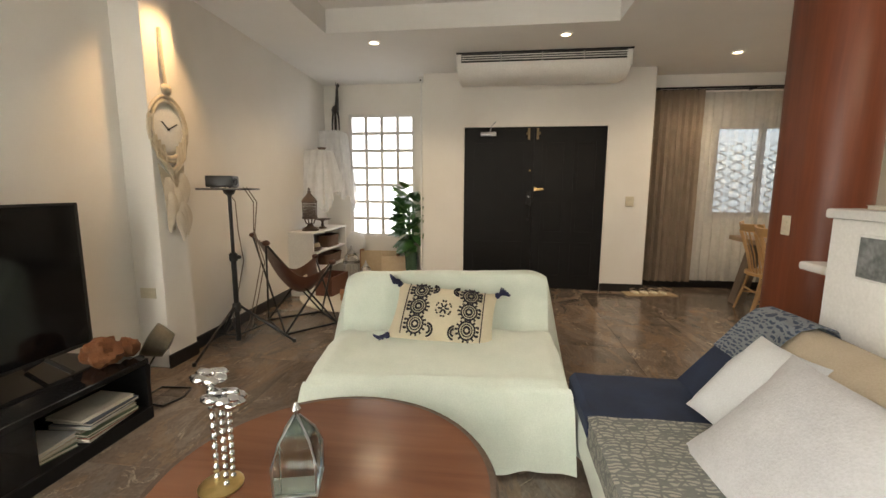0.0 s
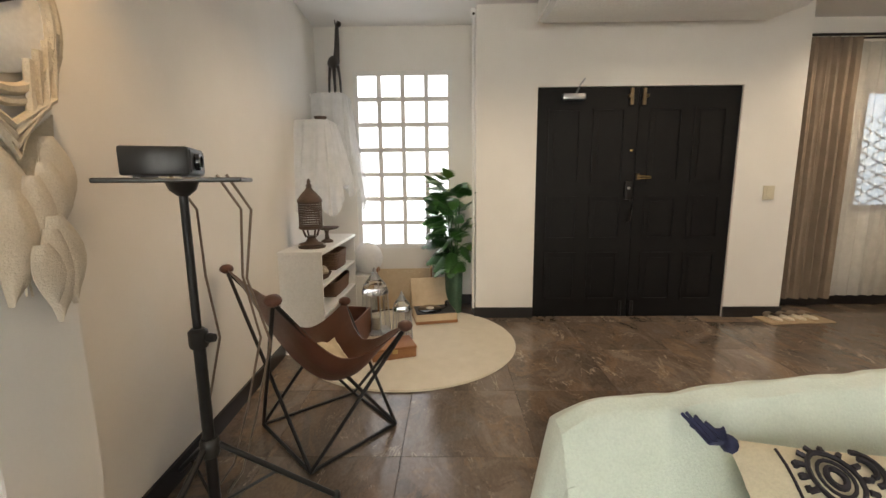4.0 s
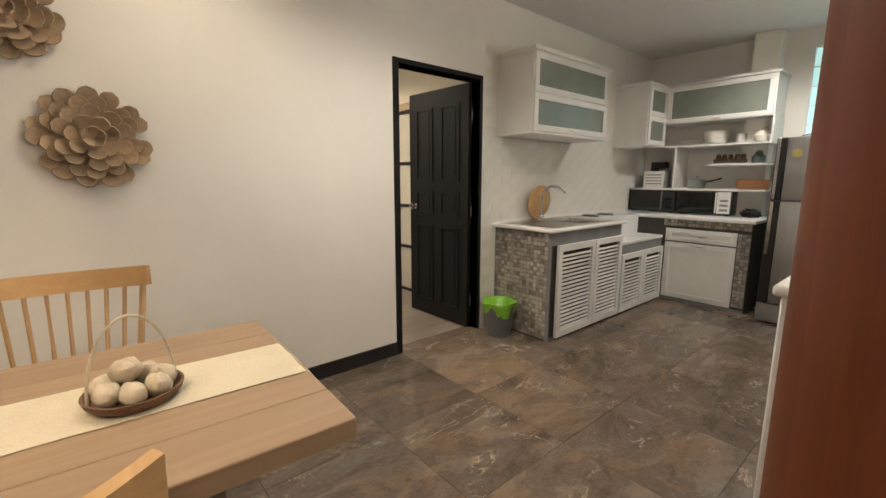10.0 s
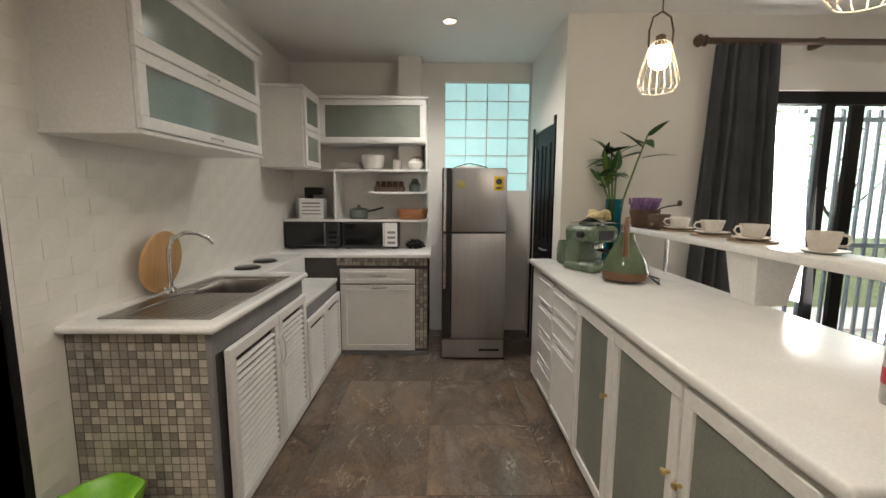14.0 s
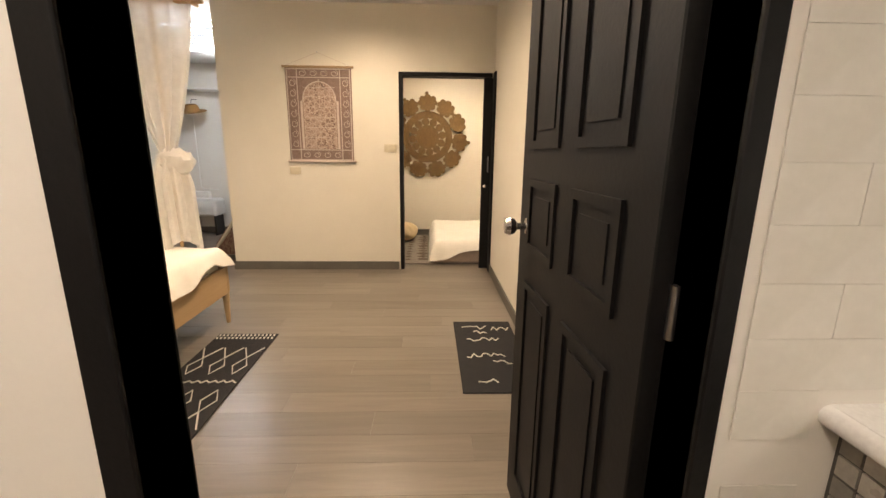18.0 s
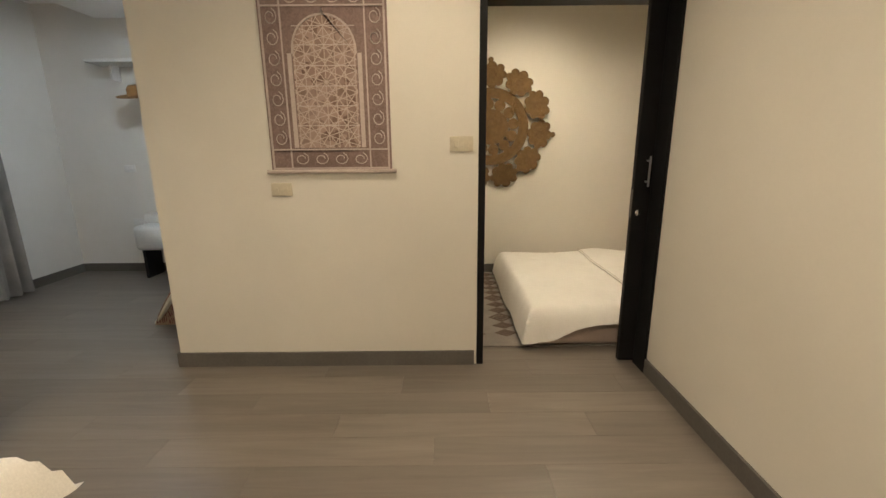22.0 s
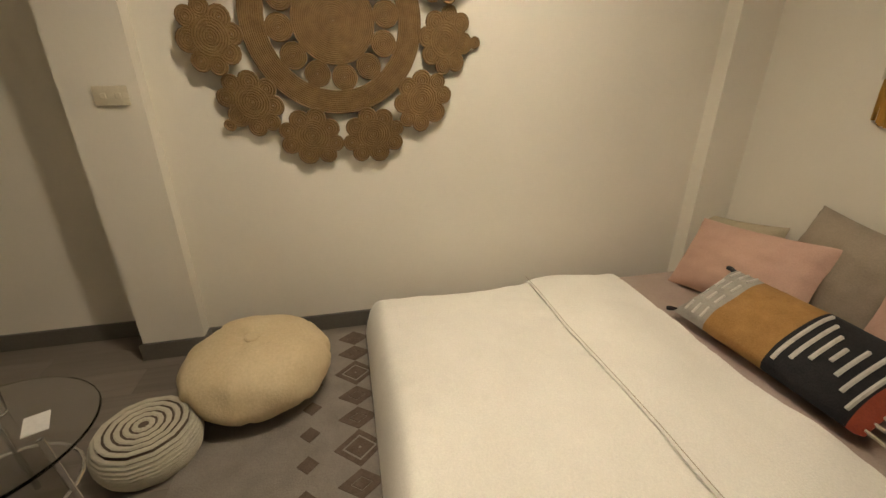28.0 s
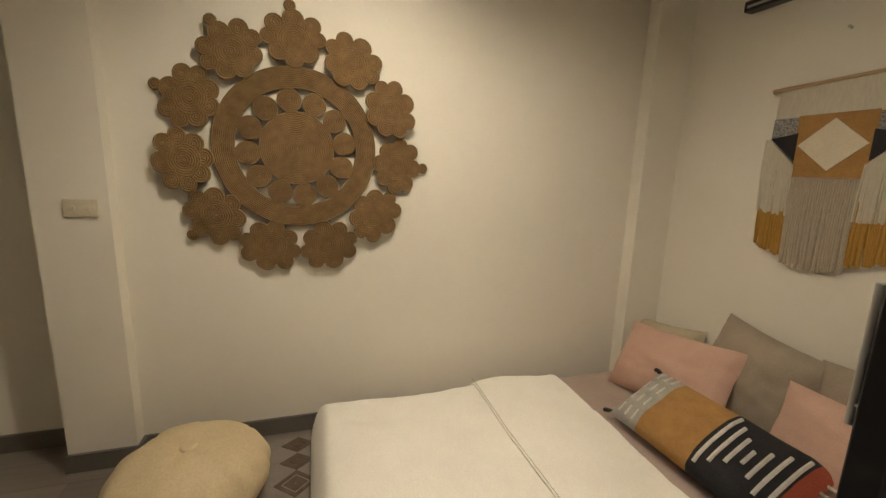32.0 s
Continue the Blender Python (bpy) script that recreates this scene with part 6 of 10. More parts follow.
# pendant over the table
pn = thing("pendant_lamp", pose(4.383, 2.521, 1.86), "white woven pendant lamp with a dark metal cap and rim, lit", "pendant lamp")
WEAVE = sheer("white_woven_shade", (0.84, 0.83, 0.80), 0.06)
for k in range(16):
    z0, z1 = 0.055 + 0.02 * k, 0.055 + 0.02 * (k + 1)
    f = k / 15
    r = 0.183 - 0.062 * f ** 2.2
    bm = bmesh.new()
    tube(bm, [(r * math.cos(a) * (1 + 0.012 * ((q + k) % 2)), r * math.sin(a) * (1 + 0.012 * ((q + k) % 2)), (z0 + z1) / 2) for q, a in enumerate([2 * math.pi * j / 36 for j in range(36)])], 0.0115, 5, closed=True)
    part("woven_band", bm, WEAVE, pn)
bm = bmesh.new()
for j in range(18):
    a = 2 * math.pi * j / 18
    tube(bm, [((0.188 - 0.062 * (k / 8) ** 2.2) * math.cos(a), (0.188 - 0.062 * (k / 8) ** 2.2) * math.sin(a), 0.055 + 0.32 * k / 8) for k in range(9)], 0.003, 4)
part("ribs", bm, GREIGE, pn)
RIMP = ((0.178, 0.0), (0.188, 0.004), (0.193, 0.03), (0.19, 0.062), (0.184, 0.062), (0.181, 0.02), (0.178, 0.0))
part("rim", sheet(lambda u, v: (RIMP[round(v * 6)][0] * math.cos(2 * math.pi * u), RIMP[round(v * 6)][0] * math.sin(2 * math.pi * u), RIMP[round(v * 6)][1]), 44, 6, wrap=True), BLACKMETAL, pn, "dark metal rim")
part("cap", lathe([(0.13, 0.37), (0.125, 0.39), (0.075, 0.44), (0.035, 0.49), (0.015, 0.51)], 28), surface("dark_bronze", (0.05, 0.04, 0.03), (0.10, 0.08, 0.06), 0.45, 0.7), pn, "dark bronze cap")
part("bulb", lumpy(0.06, 0.06, 0.06, 20, 0.0, 0.0, None, (0, 0, 0.14)), BULBGLOW, pn).visible_shadow = False
part("socket", rod((0, 0, 0.18), (0, 0, 0.36), 0.016), BLACKMETAL, pn)
bm = bmesh.new()
for k in range(13):
    tube(bm, [(0.008 * math.cos(a) * (k % 2), 0.008 * math.cos(a) * ((k + 1) % 2), 0.535 + 0.029 * k + 0.018 * math.sin(a)) for a in [2 * math.pi * j / 10 for j in range(10)]], 0.0022, 4, closed=True)
part("chain", bm, BLACKMETAL, pn)
part("ceiling_rose", lathe([(0.05, H - 1.86), (0.045, H - 1.875), (0.01, H - 1.885)], 20), BLACKMETAL, pn)

# three flower reliefs
PETAL = surface("weathered_petal_wood", (0.36, 0.25, 0.15), (0.55, 0.41, 0.27), 0.75, scale=9, fine=70, bump=0.4, vary=0.3)


def petal(l, w, up):
    def fn(u, v):
        half = (0.45 + 0.55 * v) if v < 0.62 else 0.79 * math.sqrt(max(0.0, 1 - ((v - 0.62) / 0.38) ** 2)) + 0.0
        half = min(half, 0.79)
        return ((u - 0.5) * w * max(half, 0.04), l * v, up * v * v + 0.005 * (2 * u - 1) ** 2 * half)
    return sheet(fn, 6, 9, 0.006)


def flower(y, z, r, n, label):
    f = thing("wall_flower", pose(5.539, y, z, 90, 0, -90), label, "wall ornament", "flower wall ornaments")
    part("backing", lathe([(r * 0.72, 0), (r * 0.72, 0.008), (r * 0.3, 0.014)], 28), PETAL, f)
    rings = [(r * 0.55, r * 0.46, 0.006, n, 0.010), (r * 0.40, r * 0.44, 0.012, n - 2, 0.020), (r * 0.25, r * 0.42, 0.020, n - 5, 0.030), (r * 0.10, r * 0.36, 0.028, n - 8, 0.040), (r * 0.02, r * 0.22, 0.035, 5, 0.050)]
    for j, (rr, l, up, cnt, h) in enumerate(rings):
        first = None
        cnt = max(cnt, 5)
        for k in range(cnt):
            m = pose(0, 0, h, 0, 0, 360 * (k + 0.5 * (j % 2)) / cnt + 5 * math.sin(k * 2.7)) @ pose(0, rr, 0, 9 + 4 * math.sin(k * 1.9 + j), 6 * math.sin(k * 3.1), 0)
            if first is None:
                first = part("petal", petal(l, 6.4 * (rr + 0.75 * l) / cnt + 0.008, up), PETAL, f, m=m)
            else:
                again("petal", first, f, m)


flower(2.877, 1.764, 0.29, 18, "large carved wooden flower on the white wall")
flower(2.246, 1.998, 0.185, 12, "small carved wooden flower on the white wall")
flower(2.017, 1.511, 0.225, 15, "medium carved wooden flower on the white wall")

# mat with slippers by the entrance
dm = solo("door_mat", bx(-0.31, 0.31, -0.11, 0.11, 0, 0.012, bevel=0.004), surface("tan_mat", (0.30, 0.22, 0.13), (0.42, 0.32, 0.20), 0.95, scale=14, fine=140, bump=0.8), pose(3.0, 3.575, 0, 0, 0, 5), "narrow tan mat on the tiles beside the door", "mat")
for k in range(4):
    s = thing("slipper", pose(2.83 + 0.115 * k, 3.60 + 0.01 * k, 0.012, 0, 0, 5), "beige open slipper on the tan mat", "slipper", "slippers on the mat")
    part("sole", sheet(lambda u, v: (0.042 * math.cos(2 * math.pi * u) * v, 0.10 * math.sin(2 * math.pi * u) * v, 0.012), 20, 2, 0.011, wrap=True), CREAMCLOTH, s)
    part("strap", sheet(lambda u, v: (0.045 * math.cos(math.pi * u), 0.01 + 0.06 * v, 0.012 + 0.035 * math.sin(math.pi * u)), 10, 3, 0.004), TAUPE, s)

# bedroom door
fr = thing("door_2", pose(0, 0, 0), "black panelled bedroom door standing open", "door", kind="structure")
for y0, y1, z0, z1 in ((0.322, 0.372, 0, 2.155), (-0.512, -0.48, 0, 2.155), (-0.48, 0.322, 2.12, 2.155)):
    part("frame", bx(5.532, 5.668, y0, y1, z0, z1, bevel=0.003), BLACKPAINT, fr)
leaf = panel_leaf(fr, "leaf", 0.795, 2.105, ((0.14, 0.885), (0.99, 1.21), (1.30, 1.96)), t=0.038)
leaf.matrix_basis = pose(5.625, -0.475, 0.005, 0, 0, 2.5)
for s in (-1, 1):
    part("knob", lathe([(0.026, 0), (0.026, 0.006), (0.011, 0.01), (0.011, 0.035), (0.024, 0.045), (0.029, 0.06), (0.022, 0.074), (0.004, 0.078)], 20), CHROME, leaf, "polished steel knob", m=pose(0.70, 0.0 if s < 0 else 0.038, 1.06, 90 * (1 if s < 0 else -1)))
for z in (0.25, 1.05, 1.85):
    part("hinge", rod((5.622, -0.476, z - 0.045), (5.622, -0.476, z + 0.045), 0.008), STEEL, fr)



# ---- kitchen ----
SLATEGREY = surface("grey_stone_edge", (0.16, 0.16, 0.165), (0.24, 0.24, 0.245), 0.6, scale=7, fine=90, bump=0.2)
MOSAIC = surface("stone_mosaic", (0.34, 0.315, 0.28), (0.60, 0.54, 0.46), 0.3, scale=3, fine=80, bump=0.15, space="world", vary=0.62)
MOSAICJ = surface("stone_mosaic_rest", (0.34, 0.315, 0.28), (0.60, 0.54, 0.46), 0.3, scale=3, fine=80, bump=0.15, space="world", vary=0.62, per="island")
# dark mosaic joints; behind the louvres the same tone paints the shade between slats
JOINTSHADE = surface("mosaic_joint_and_gap_shade", (0.055, 0.05, 0.045), (0.085, 0.078, 0.07), 0.9, scale=40)
LABELINK = surface("label_ink", (0.03, 0.03, 0.035), (0.05, 0.05, 0.055), 0.7)


def slab(parent, name, x0, x1, y0, y1, z0, z1, mat=None):
    return part(name, bx(x0, x1, y0, y1, z0, z1, bevel=0.006, seg=2), mat or WHITETOP, parent)


sinkc = thing("sink_counter", pose(0, 0, 0), "masonry sink counter with a stone mosaic end and louvred doors", "kitchen counter")
bm = bx(4.965, 5.54, -1.83, -0.705, 0.0, 0.72)
for q in ((4.965, 5.01, -1.83, -0.705), (5.35, 5.54, -1.83, -0.705), (5.01, 5.35, -1.83, -1.63), (5.01, 5.35, -1.25, -0.705)):
    box(bm, q[0], q[1], q[2], q[3], 0.72, 0.905)
part("body", bm, JOINTSHADE, sinkc)
part("front_rail", bx(4.945, 4.965, -1.83, -0.70, 0.80, 0.905), SLATEGREY, sinkc)
part("corner_trim", bx(4.943, 4.965, -0.72, -0.695, 0.0, 0.905), SLATEGREY, sinkc)
part("plinth", bx(4.95, 4.965, -1.83, -0.72, 0.0, 0.02), SLATEGREY, sinkc)
top = thing("sink_worktop", pose(0, 0, 0), "white worktop around the steel sink", "worktop")
for q in ((4.925, 5.01, -1.85, -0.68), (5.35, 5.54, -1.85, -0.68), (5.01, 5.35, -1.85, -1.63), (5.01, 5.35, -1.25, -0.68)):
    part("slab", bx(q[0], q[1], q[2], q[3], 0.905, 0.94), WHITETOP, top)
part("rounded_edge", tube(bmesh.new(), [(4.926, -1.85, 0.9225), (4.926, -0.70, 0.9225), (4.929, -0.688, 0.9225), (4.936, -0.682, 0.9225), (4.95, -0.681, 0.9225), (5.54, -0.681, 0.9225)], 0.0172, 12), WHITETOP, top)


def louvre_door(parent, y0, y1, z0, z1, x):
    d = part("door", bmesh.new(), WHITEWOOD, parent)
    bm = bmesh.new()
    f = 0.055
    for q in ((y0, y1, z0, z0 + f), (y0, y1, z1 - f, z1), (y0, y0 + f, z0 + f, z1 - f), (y1 - f, y1, z0 + f, z1 - f)):
        box(bm, x - 0.028, x, q[0], q[1], q[2], q[3], bevel=0.004)
    bm.to_mesh(d.data)
    n = int((z1 - z0 - 2 * f) / 0.034)
    first = None
    for k in range(n):
        m = pose(x - 0.014, (y0 + y1) / 2, z0 + f + 0.034 * (k + 0.5), 0, -24, 0)
        if first is None:
            first = part("slat", bx(-0.0115, 0.0115, -(y1 - y0) / 2 + f, (y1 - y0) / 2 - f, -0.0035, 0.0035), WHITEWOOD, d, m=m)
        else:
            again("slat", first, d, m)
    return d


for y0, y1 in ((-1.335, -0.785), (-1.815, -1.34)):
    dd = louvre_door(sinkc, y0, y1, 0.02, 0.80, 4.943)
    part("handle", tube(bmesh.new(), [(4.915, y1 - 0.03 if y0 < -1.4 else y0 + 0.03, 0.5), (4.898, y1 - 0.03 if y0 < -1.4 else y0 + 0.03, 0.55), (4.898, y1 - 0.03 if y0 < -1.4 else y0 + 0.03, 0.62), (4.915, y1 - 0.03 if y0 < -1.4 else y0 + 0.03, 0.67)], 0.006, 6), WHITEWOOD, dd)
sink = thing("sink", pose(0, 0, 0.9405), "steel drop-in sink with a ribbed drainer", "sink")
bm = bmesh.new()
for q in ((4.975, 5.45, -1.70, -1.64), (4.975, 5.45, -0.79, -0.765), (4.975, 5.0, -1.64, -0.79), (5.36, 5.45, -1.64, -0.79)):
    box(bm, q[0], q[1], q[2], q[3], 0.0, 0.006, bevel=0.0015)
part("rim", bm, SINKSTEEL, sink)
part("drainer", sheet(lambda u, v: (5.0 + 0.36 * u, -1.24 + 0.45 * v, 0.002 + 0.0018 * math.sin(2 * math.pi * 11 * u)), 66, 2, 0.0), SINKSTEEL, sink, "ribbed drainer")
BOWL = ((0.5, 0.006), (0.48, 0.0), (0.465, -0.02), (0.45, -0.12), (0.42, -0.15), (0.30, -0.158), (0.0, -0.16))


def basin(u, v):
    q = v * (len(BOWL) - 1)
    k = min(int(q), len(BOWL) - 2)
    r, z = (BOWL[k][j] * (1 - q + k) + BOWL[k + 1][j] * (q - k) for j in (0, 1))
    c, d = math.cos(2 * math.pi * u), math.sin(2 * math.pi * u)
    e = 0.38 + 0.62 * max(0.0, v - 0.6) / 0.4
    return (5.18 + 0.36 * r * math.copysign(abs(c) ** e, c), -1.44 + 0.40 * r * math.copysign(abs(d) ** e, d), z)


part("bowl", sheet(basin, 56, 18, 0.0, wrap=True), SINKSTEEL, sink, "deep pressed steel bowl")
part("drain", lathe([(0.035, -0.159), (0.035, -0.154), (0.02, -0.153)], 18), CHROME, sink, m=pose(5.18, -1.44, 0))
fa = thing("faucet", pose(5.40, -1.18, 0.9465), "tall chrome swan-neck faucet", "faucet")
part("base", lathe([(0.024, 0), (0.024, 0.03), (0.016, 0.045)], 18), CHROME, fa)
part("spout", tube(bmesh.new(), [(0, 0, 0.03), (0, 0, 0.23), (-0.015, -0.015, 0.285), (-0.055, -0.05, 0.315), (-0.10, -0.09, 0.31), (-0.14, -0.125, 0.28), (-0.155, -0.14, 0.25)], 0.011, 12), CHROME, fa)
part("lever", tube(bmesh.new(), [(0.0, 0.02, 0.03), (0.0, 0.05, 0.045)], 0.006, 8), CHROME, fa)
cb = thing("chopping_board", Matrix.Translation((5.50, -1.24, 0.945)) @ pose(0, 0, 0, 0, -8, 0), "round wooden chopping board leaning on the tiled wall", "chopping board")
part("board", lathe([(0.155, -0.011), (0.162, -0.006), (0.162, 0.006), (0.155, 0.011), (0.01, 0.011)], 48), OAKX, cb, m=pose(0.0, 0, 0.165, 0, 90, 0))
part("handle", bx(-0.011, 0.011, -0.03, 0.03, -0.0, 0.03, bevel=0.005), OAKX, cb)

# lower hob section
low = thing("hob_counter", pose(0, 0, 0), "lowered white counter section with louvred doors and a raised back ledge", "kitchen counter")
# no mosaic here: the dark body is painted-in shade for the slat gaps
part("body", bx(4.965, 5.54, -2.76, -1.83, 0.0, 0.69), JOINTSHADE, low)
part("front_rail", bx(4.945, 4.965, -2.76, -1.83, 0.60, 0.69), SLATEGREY, low)
part("lower_top", bx(4.935, 5.22, -2.76, -1.852, 0.69, 0.72, bevel=0.004), WHITETOP, low)
part("ledge", bx(5.22, 5.54, -2.76, -1.852, 0.69, 0.935, bevel=0.004), WHITETOP, low)
for y0, y1 in ((-2.30, -1.84), (-2.755, -2.305)):
    louvre_door(low, y0, y1, 0.02, 0.60, 4.943)
for y in (-2.0, -2.3):
    hp = thing("hot_plate", pose(5.38, y, 0.935), "round black electric hot plate", "hot plate", "hot plates")
    part("plate", lathe([(0.085, 0), (0.088, 0.012), (0.075, 0.02), (0.01, 0.02)], 28), BLACKMETAL, hp)
    part("trim", lathe([(0.098, 0), (0.098, 0.006), (0.089, 0.008)], 28), CHROME, hp)

# corner counter
cor = thing("corner_counter", pose(0, 0, 0), "masonry corner counter with mosaic edges and a white panelled door", "kitchen counter")
part("body", bx(4.13, 5.54, -3.50, -2.79, 0.0, 0.90), JOINTSHADE, cor)
part("slab", bx(4.105, 5.54, -3.50, -2.762, 0.90, 0.935, bevel=0.005, seg=2), WHITETOP, cor)
part("door", bx(4.245, 4.915, -2.79, -2.774, 0.04, 0.655, bevel=0.003), WHITEWOOD, cor)
part("drawer", bx(4.245, 4.915, -2.79, -2.774, 0.665, 0.80, bevel=0.003), WHITEWOOD, cor)
for z0, z1 in ((0.08, 0.615), (0.69, 0.775)):
    bm = bmesh.new()
    for q in ((4.285, 4.875, z0, z0 + 0.018), (4.285, 4.875, z1 - 0.018, z1), (4.285, 4.303, z0 + 0.018, z1 - 0.018), (4.857, 4.875, z0 + 0.018, z1 - 0.018)):
        box(bm, q[0], q[1], -2.774, -2.764, q[2], q[3])
    part("moulding", bm, WHITEWOOD, cor)
for z in (0.63, 0.735):
    part("handle", tube(bmesh.new(), [(4.50, -2.774, z), (4.53, -2.752, z), (4.63, -2.752, z), (4.66, -2.774, z)], 0.006, 6), CHROME, cor)
setting("plinth_trim", bx(4.13, 4.965, -2.79, -2.784, 0.0, 0.03), SLATEGREY, "grey stone plinth strip", "plinth")


def mosaic(parent, axis, c, a0, a1, z0, z1, out, keep):
    """Small square tiles on a face; the keep ones nearest the top are separate, the rest one mesh."""
    s, g, t = 0.0312, 0.0042, 0.004
    cells = []
    na, nz = int((a1 - a0) / (s + g)), int((z1 - z0) / (s + g))
    for k in range(nz):
        for j in range(na):
            cells.append((a0 + g + (s + g) * j + s / 2, z1 - g - (s + g) * k - s / 2))
    first = None
    rest = bmesh.new()
    for k, (a, z) in enumerate(cells):
        p = (c + out * t / 2, a, z) if axis == "x" else (a, c + out * t / 2, z)
        h = (t / 2, s / 2, s / 2) if axis == "x" else (s / 2, t / 2, s / 2)
        if k < keep:
            if first is None:
                first = part("tile", bx(-h[0], h[0], -h[1], h[1], -h[2], h[2]), MOSAIC, parent, m=pose(*p))
            else:
                again("tile", first, parent, pose(*p))
        else:
            box(rest, p[0] - h[0], p[0] + h[0], p[1] - h[1], p[1] + h[1], p[2] - h[2], p[2] + h[2])
    if len(cells) > keep:
        tagged(part("mosaic_tiles", rest, MOSAICJ, parent, "small grey-brown stone mosaic tiles"), kind="stuff")
    else:
        rest.free()


# wall cabinets
def flap_door(parent, x0, x1, z0, z1, m, glass=GREENGLASS, handle=True):
    """A framed door with a green glass panel, in its own xz plane facing -y."""
    d = part("door", bmesh.new(), WHITEWOOD, parent, m=m)
    bm = bmesh.new()
    f = 0.05
    for q in ((x0, x1, z0, z0 + f), (x0, x1, z1 - f, z1), (x0, x0 + f, z0 + f, z1 - f), (x1 - f, x1, z0 + f, z1 - f)):
        box(bm, q[0], q[1], -0.022, 0, q[2], q[3], bevel=0.003)
    bm.to_mesh(d.data)
    part("glass", bx(x0 + f - 0.002, x1 - f + 0.002, -0.012, -0.006, z0 + f - 0.002, z1 - f + 0.002), glass, d, "frosted green glass panel")
    if handle:
        c = (x0 + x1) / 2
        part("handle", tube(bmesh.new(), [(c - 0.055, -0.02, z0 + 0.025), (c - 0.03, -0.038, z0 + 0.025), (c + 0.03, -0.038, z0 + 0.025), (c + 0.055, -0.02, z0 + 0.025)], 0.006, 7), WHITEWOOD, d)
    return d


uc = thing("wall_cabinet", pose(0, 0, 0), "white wall cabinet with two green glass flap doors above the sink", "cabinet")
part("body", bx(5.175, 5.54, -1.80, -0.70, 1.705, 2.315), WHITEWOOD, uc)
part("cornice", bx(5.135, 5.54, -1.83, -0.67, 2.316, 2.35, bevel=0.008, seg=2), WHITEWOOD, uc)
part("base_board", bx(5.15, 5.54, -1.81, -0.69, 1.688, 1.704, bevel=0.003), WHITEWOOD, uc)
TURNW = pose(5.174, -0.70, 0, 0, 0, -90)
flap_door(uc, 0.005, 1.095, 1.71, 2.005, TURNW)
flap_door(uc, 0.005, 1.095, 2.01, 2.31, TURNW)
u2 = thing("wall_cabinet", pose(0, 0, 0), "narrow white corner wall cabinet with small glass doors", "cabinet")
part("body", bx(5.165, 5.54, -3.12, -2.66, 1.69, 2.33), WHITEWOOD, u2)
part("cornice", bx(5.15, 5.54, -3.12, -2.64, 2.331, 2.36, bevel=0.006), WHITEWOOD, u2)
flap_door(u2, 0.005, 0.43, 1.70, 2.005, pose(5.164, -2.665, 0, 0, 0, -90), handle=False)
flap_door(u2, 0.005, 0.43, 2.01, 2.325, pose(5.164, -2.665, 0, 0, 0, -90), handle=False)
u3 = thing("wall_cabinet", pose(0, 0, 0), "white wall cabinet with a wide glass door and open shelves below", "cabinet")
part("body", bx(4.15, 5.165, -3.50, -3.122, 1.94, 2.34), WHITEWOOD, u3)
part("cornice", bx(4.13, 5.165, -3.50, -3.10, 2.341, 2.37, bevel=0.006), WHITEWOOD, u3)
flap_door(u3, 0.005, 0.99, 1.945, 2.335, pose(4.155, -3.121, 0, 0, 0, 180) @ pose(-0.995, 0, 0))
for nm, x0, x1, z in (("shelf", 4.14, 5.165, 1.68), ("shelf", 4.14, 4.70, 1.47), ("shelf", 4.14, 5.54, 1.20)):
    part(nm, bx(x0, x1, -3.50, -3.12, z, z + 0.02, bevel=0.002), WHITEWOOD, u3)
for x, z0, z1 in ((4.14, 1.70, 1.94), (5.02, 1.22, 1.68)):
    part("divider", bx(x, x + 0.018, -3.50, -3.125, z0, z1), WHITEWOOD, u3)

GREYPAN = surface("grey_green_enamel", (0.10, 0.13, 0.11), (0.16, 0.19, 0.165), 0.35, scale=8)


def pile(name, x, y, z, prof, mat, label, category, group="", seg=24):
    return solo(name, lathe(prof, seg), mat, pose(x, y, z), label, category, group)


for k in range(5):
    pile("plate", 4.93, -3.3, 1.7002 + 0.012 * k, [(0.06, 0), (0.10, 0.008), (0.125, 0.016), (0.12, 0.018), (0.06, 0.010)], CERAMIC, "white dinner plate in the stack on the shelf", "plate", "stacked plates")
pile("bowl", 4.68, -3.3, 1.7, [(0.05, 0), (0.09, 0.02), (0.115, 0.09), (0.115, 0.14), (0.108, 0.14), (0.08, 0.03)], CERAMIC, "large white bowl on the open shelf", "bowl")
pile("mug", 4.44, -3.28, 1.7, [(0.04, 0), (0.045, 0.01), (0.045, 0.10), (0.041, 0.10), (0.038, 0.012)], CERAMIC, "white mug on the open shelf", "mug")
pile("jar", 4.26, -3.28, 1.7, [(0.05, 0), (0.075, 0.03), (0.08, 0.07), (0.05, 0.11), (0.03, 0.12), (0.035, 0.135), (0.02, 0.135)], CERAMIC, "round white jar on the open shelf", "jar")
sp = thing("spice_rack", pose(4.52, -3.28, 1.49), "dark wooden rack of small spice jars", "spice rack")
part("tray", bx(-0.15, 0.15, -0.05, 0.05, 0, 0.05, bevel=0.004), CARVED, sp)
for k in range(5):
    part("jar", lathe([(0.024, 0.01), (0.026, 0.02), (0.026, 0.075), (0.02, 0.085)], 14), surface("spice_glass", (0.10, 0.045, 0.025), (0.20, 0.09, 0.05), 0.15), sp, m=pose(-0.116 + 0.058 * k, 0, 0))
    part("lid", lathe([(0.023, 0.085), (0.023, 0.10), (0.005, 0.101)], 14), BLACKPLASTIC, sp, m=pose(-0.116 + 0.058 * k, 0, 0))
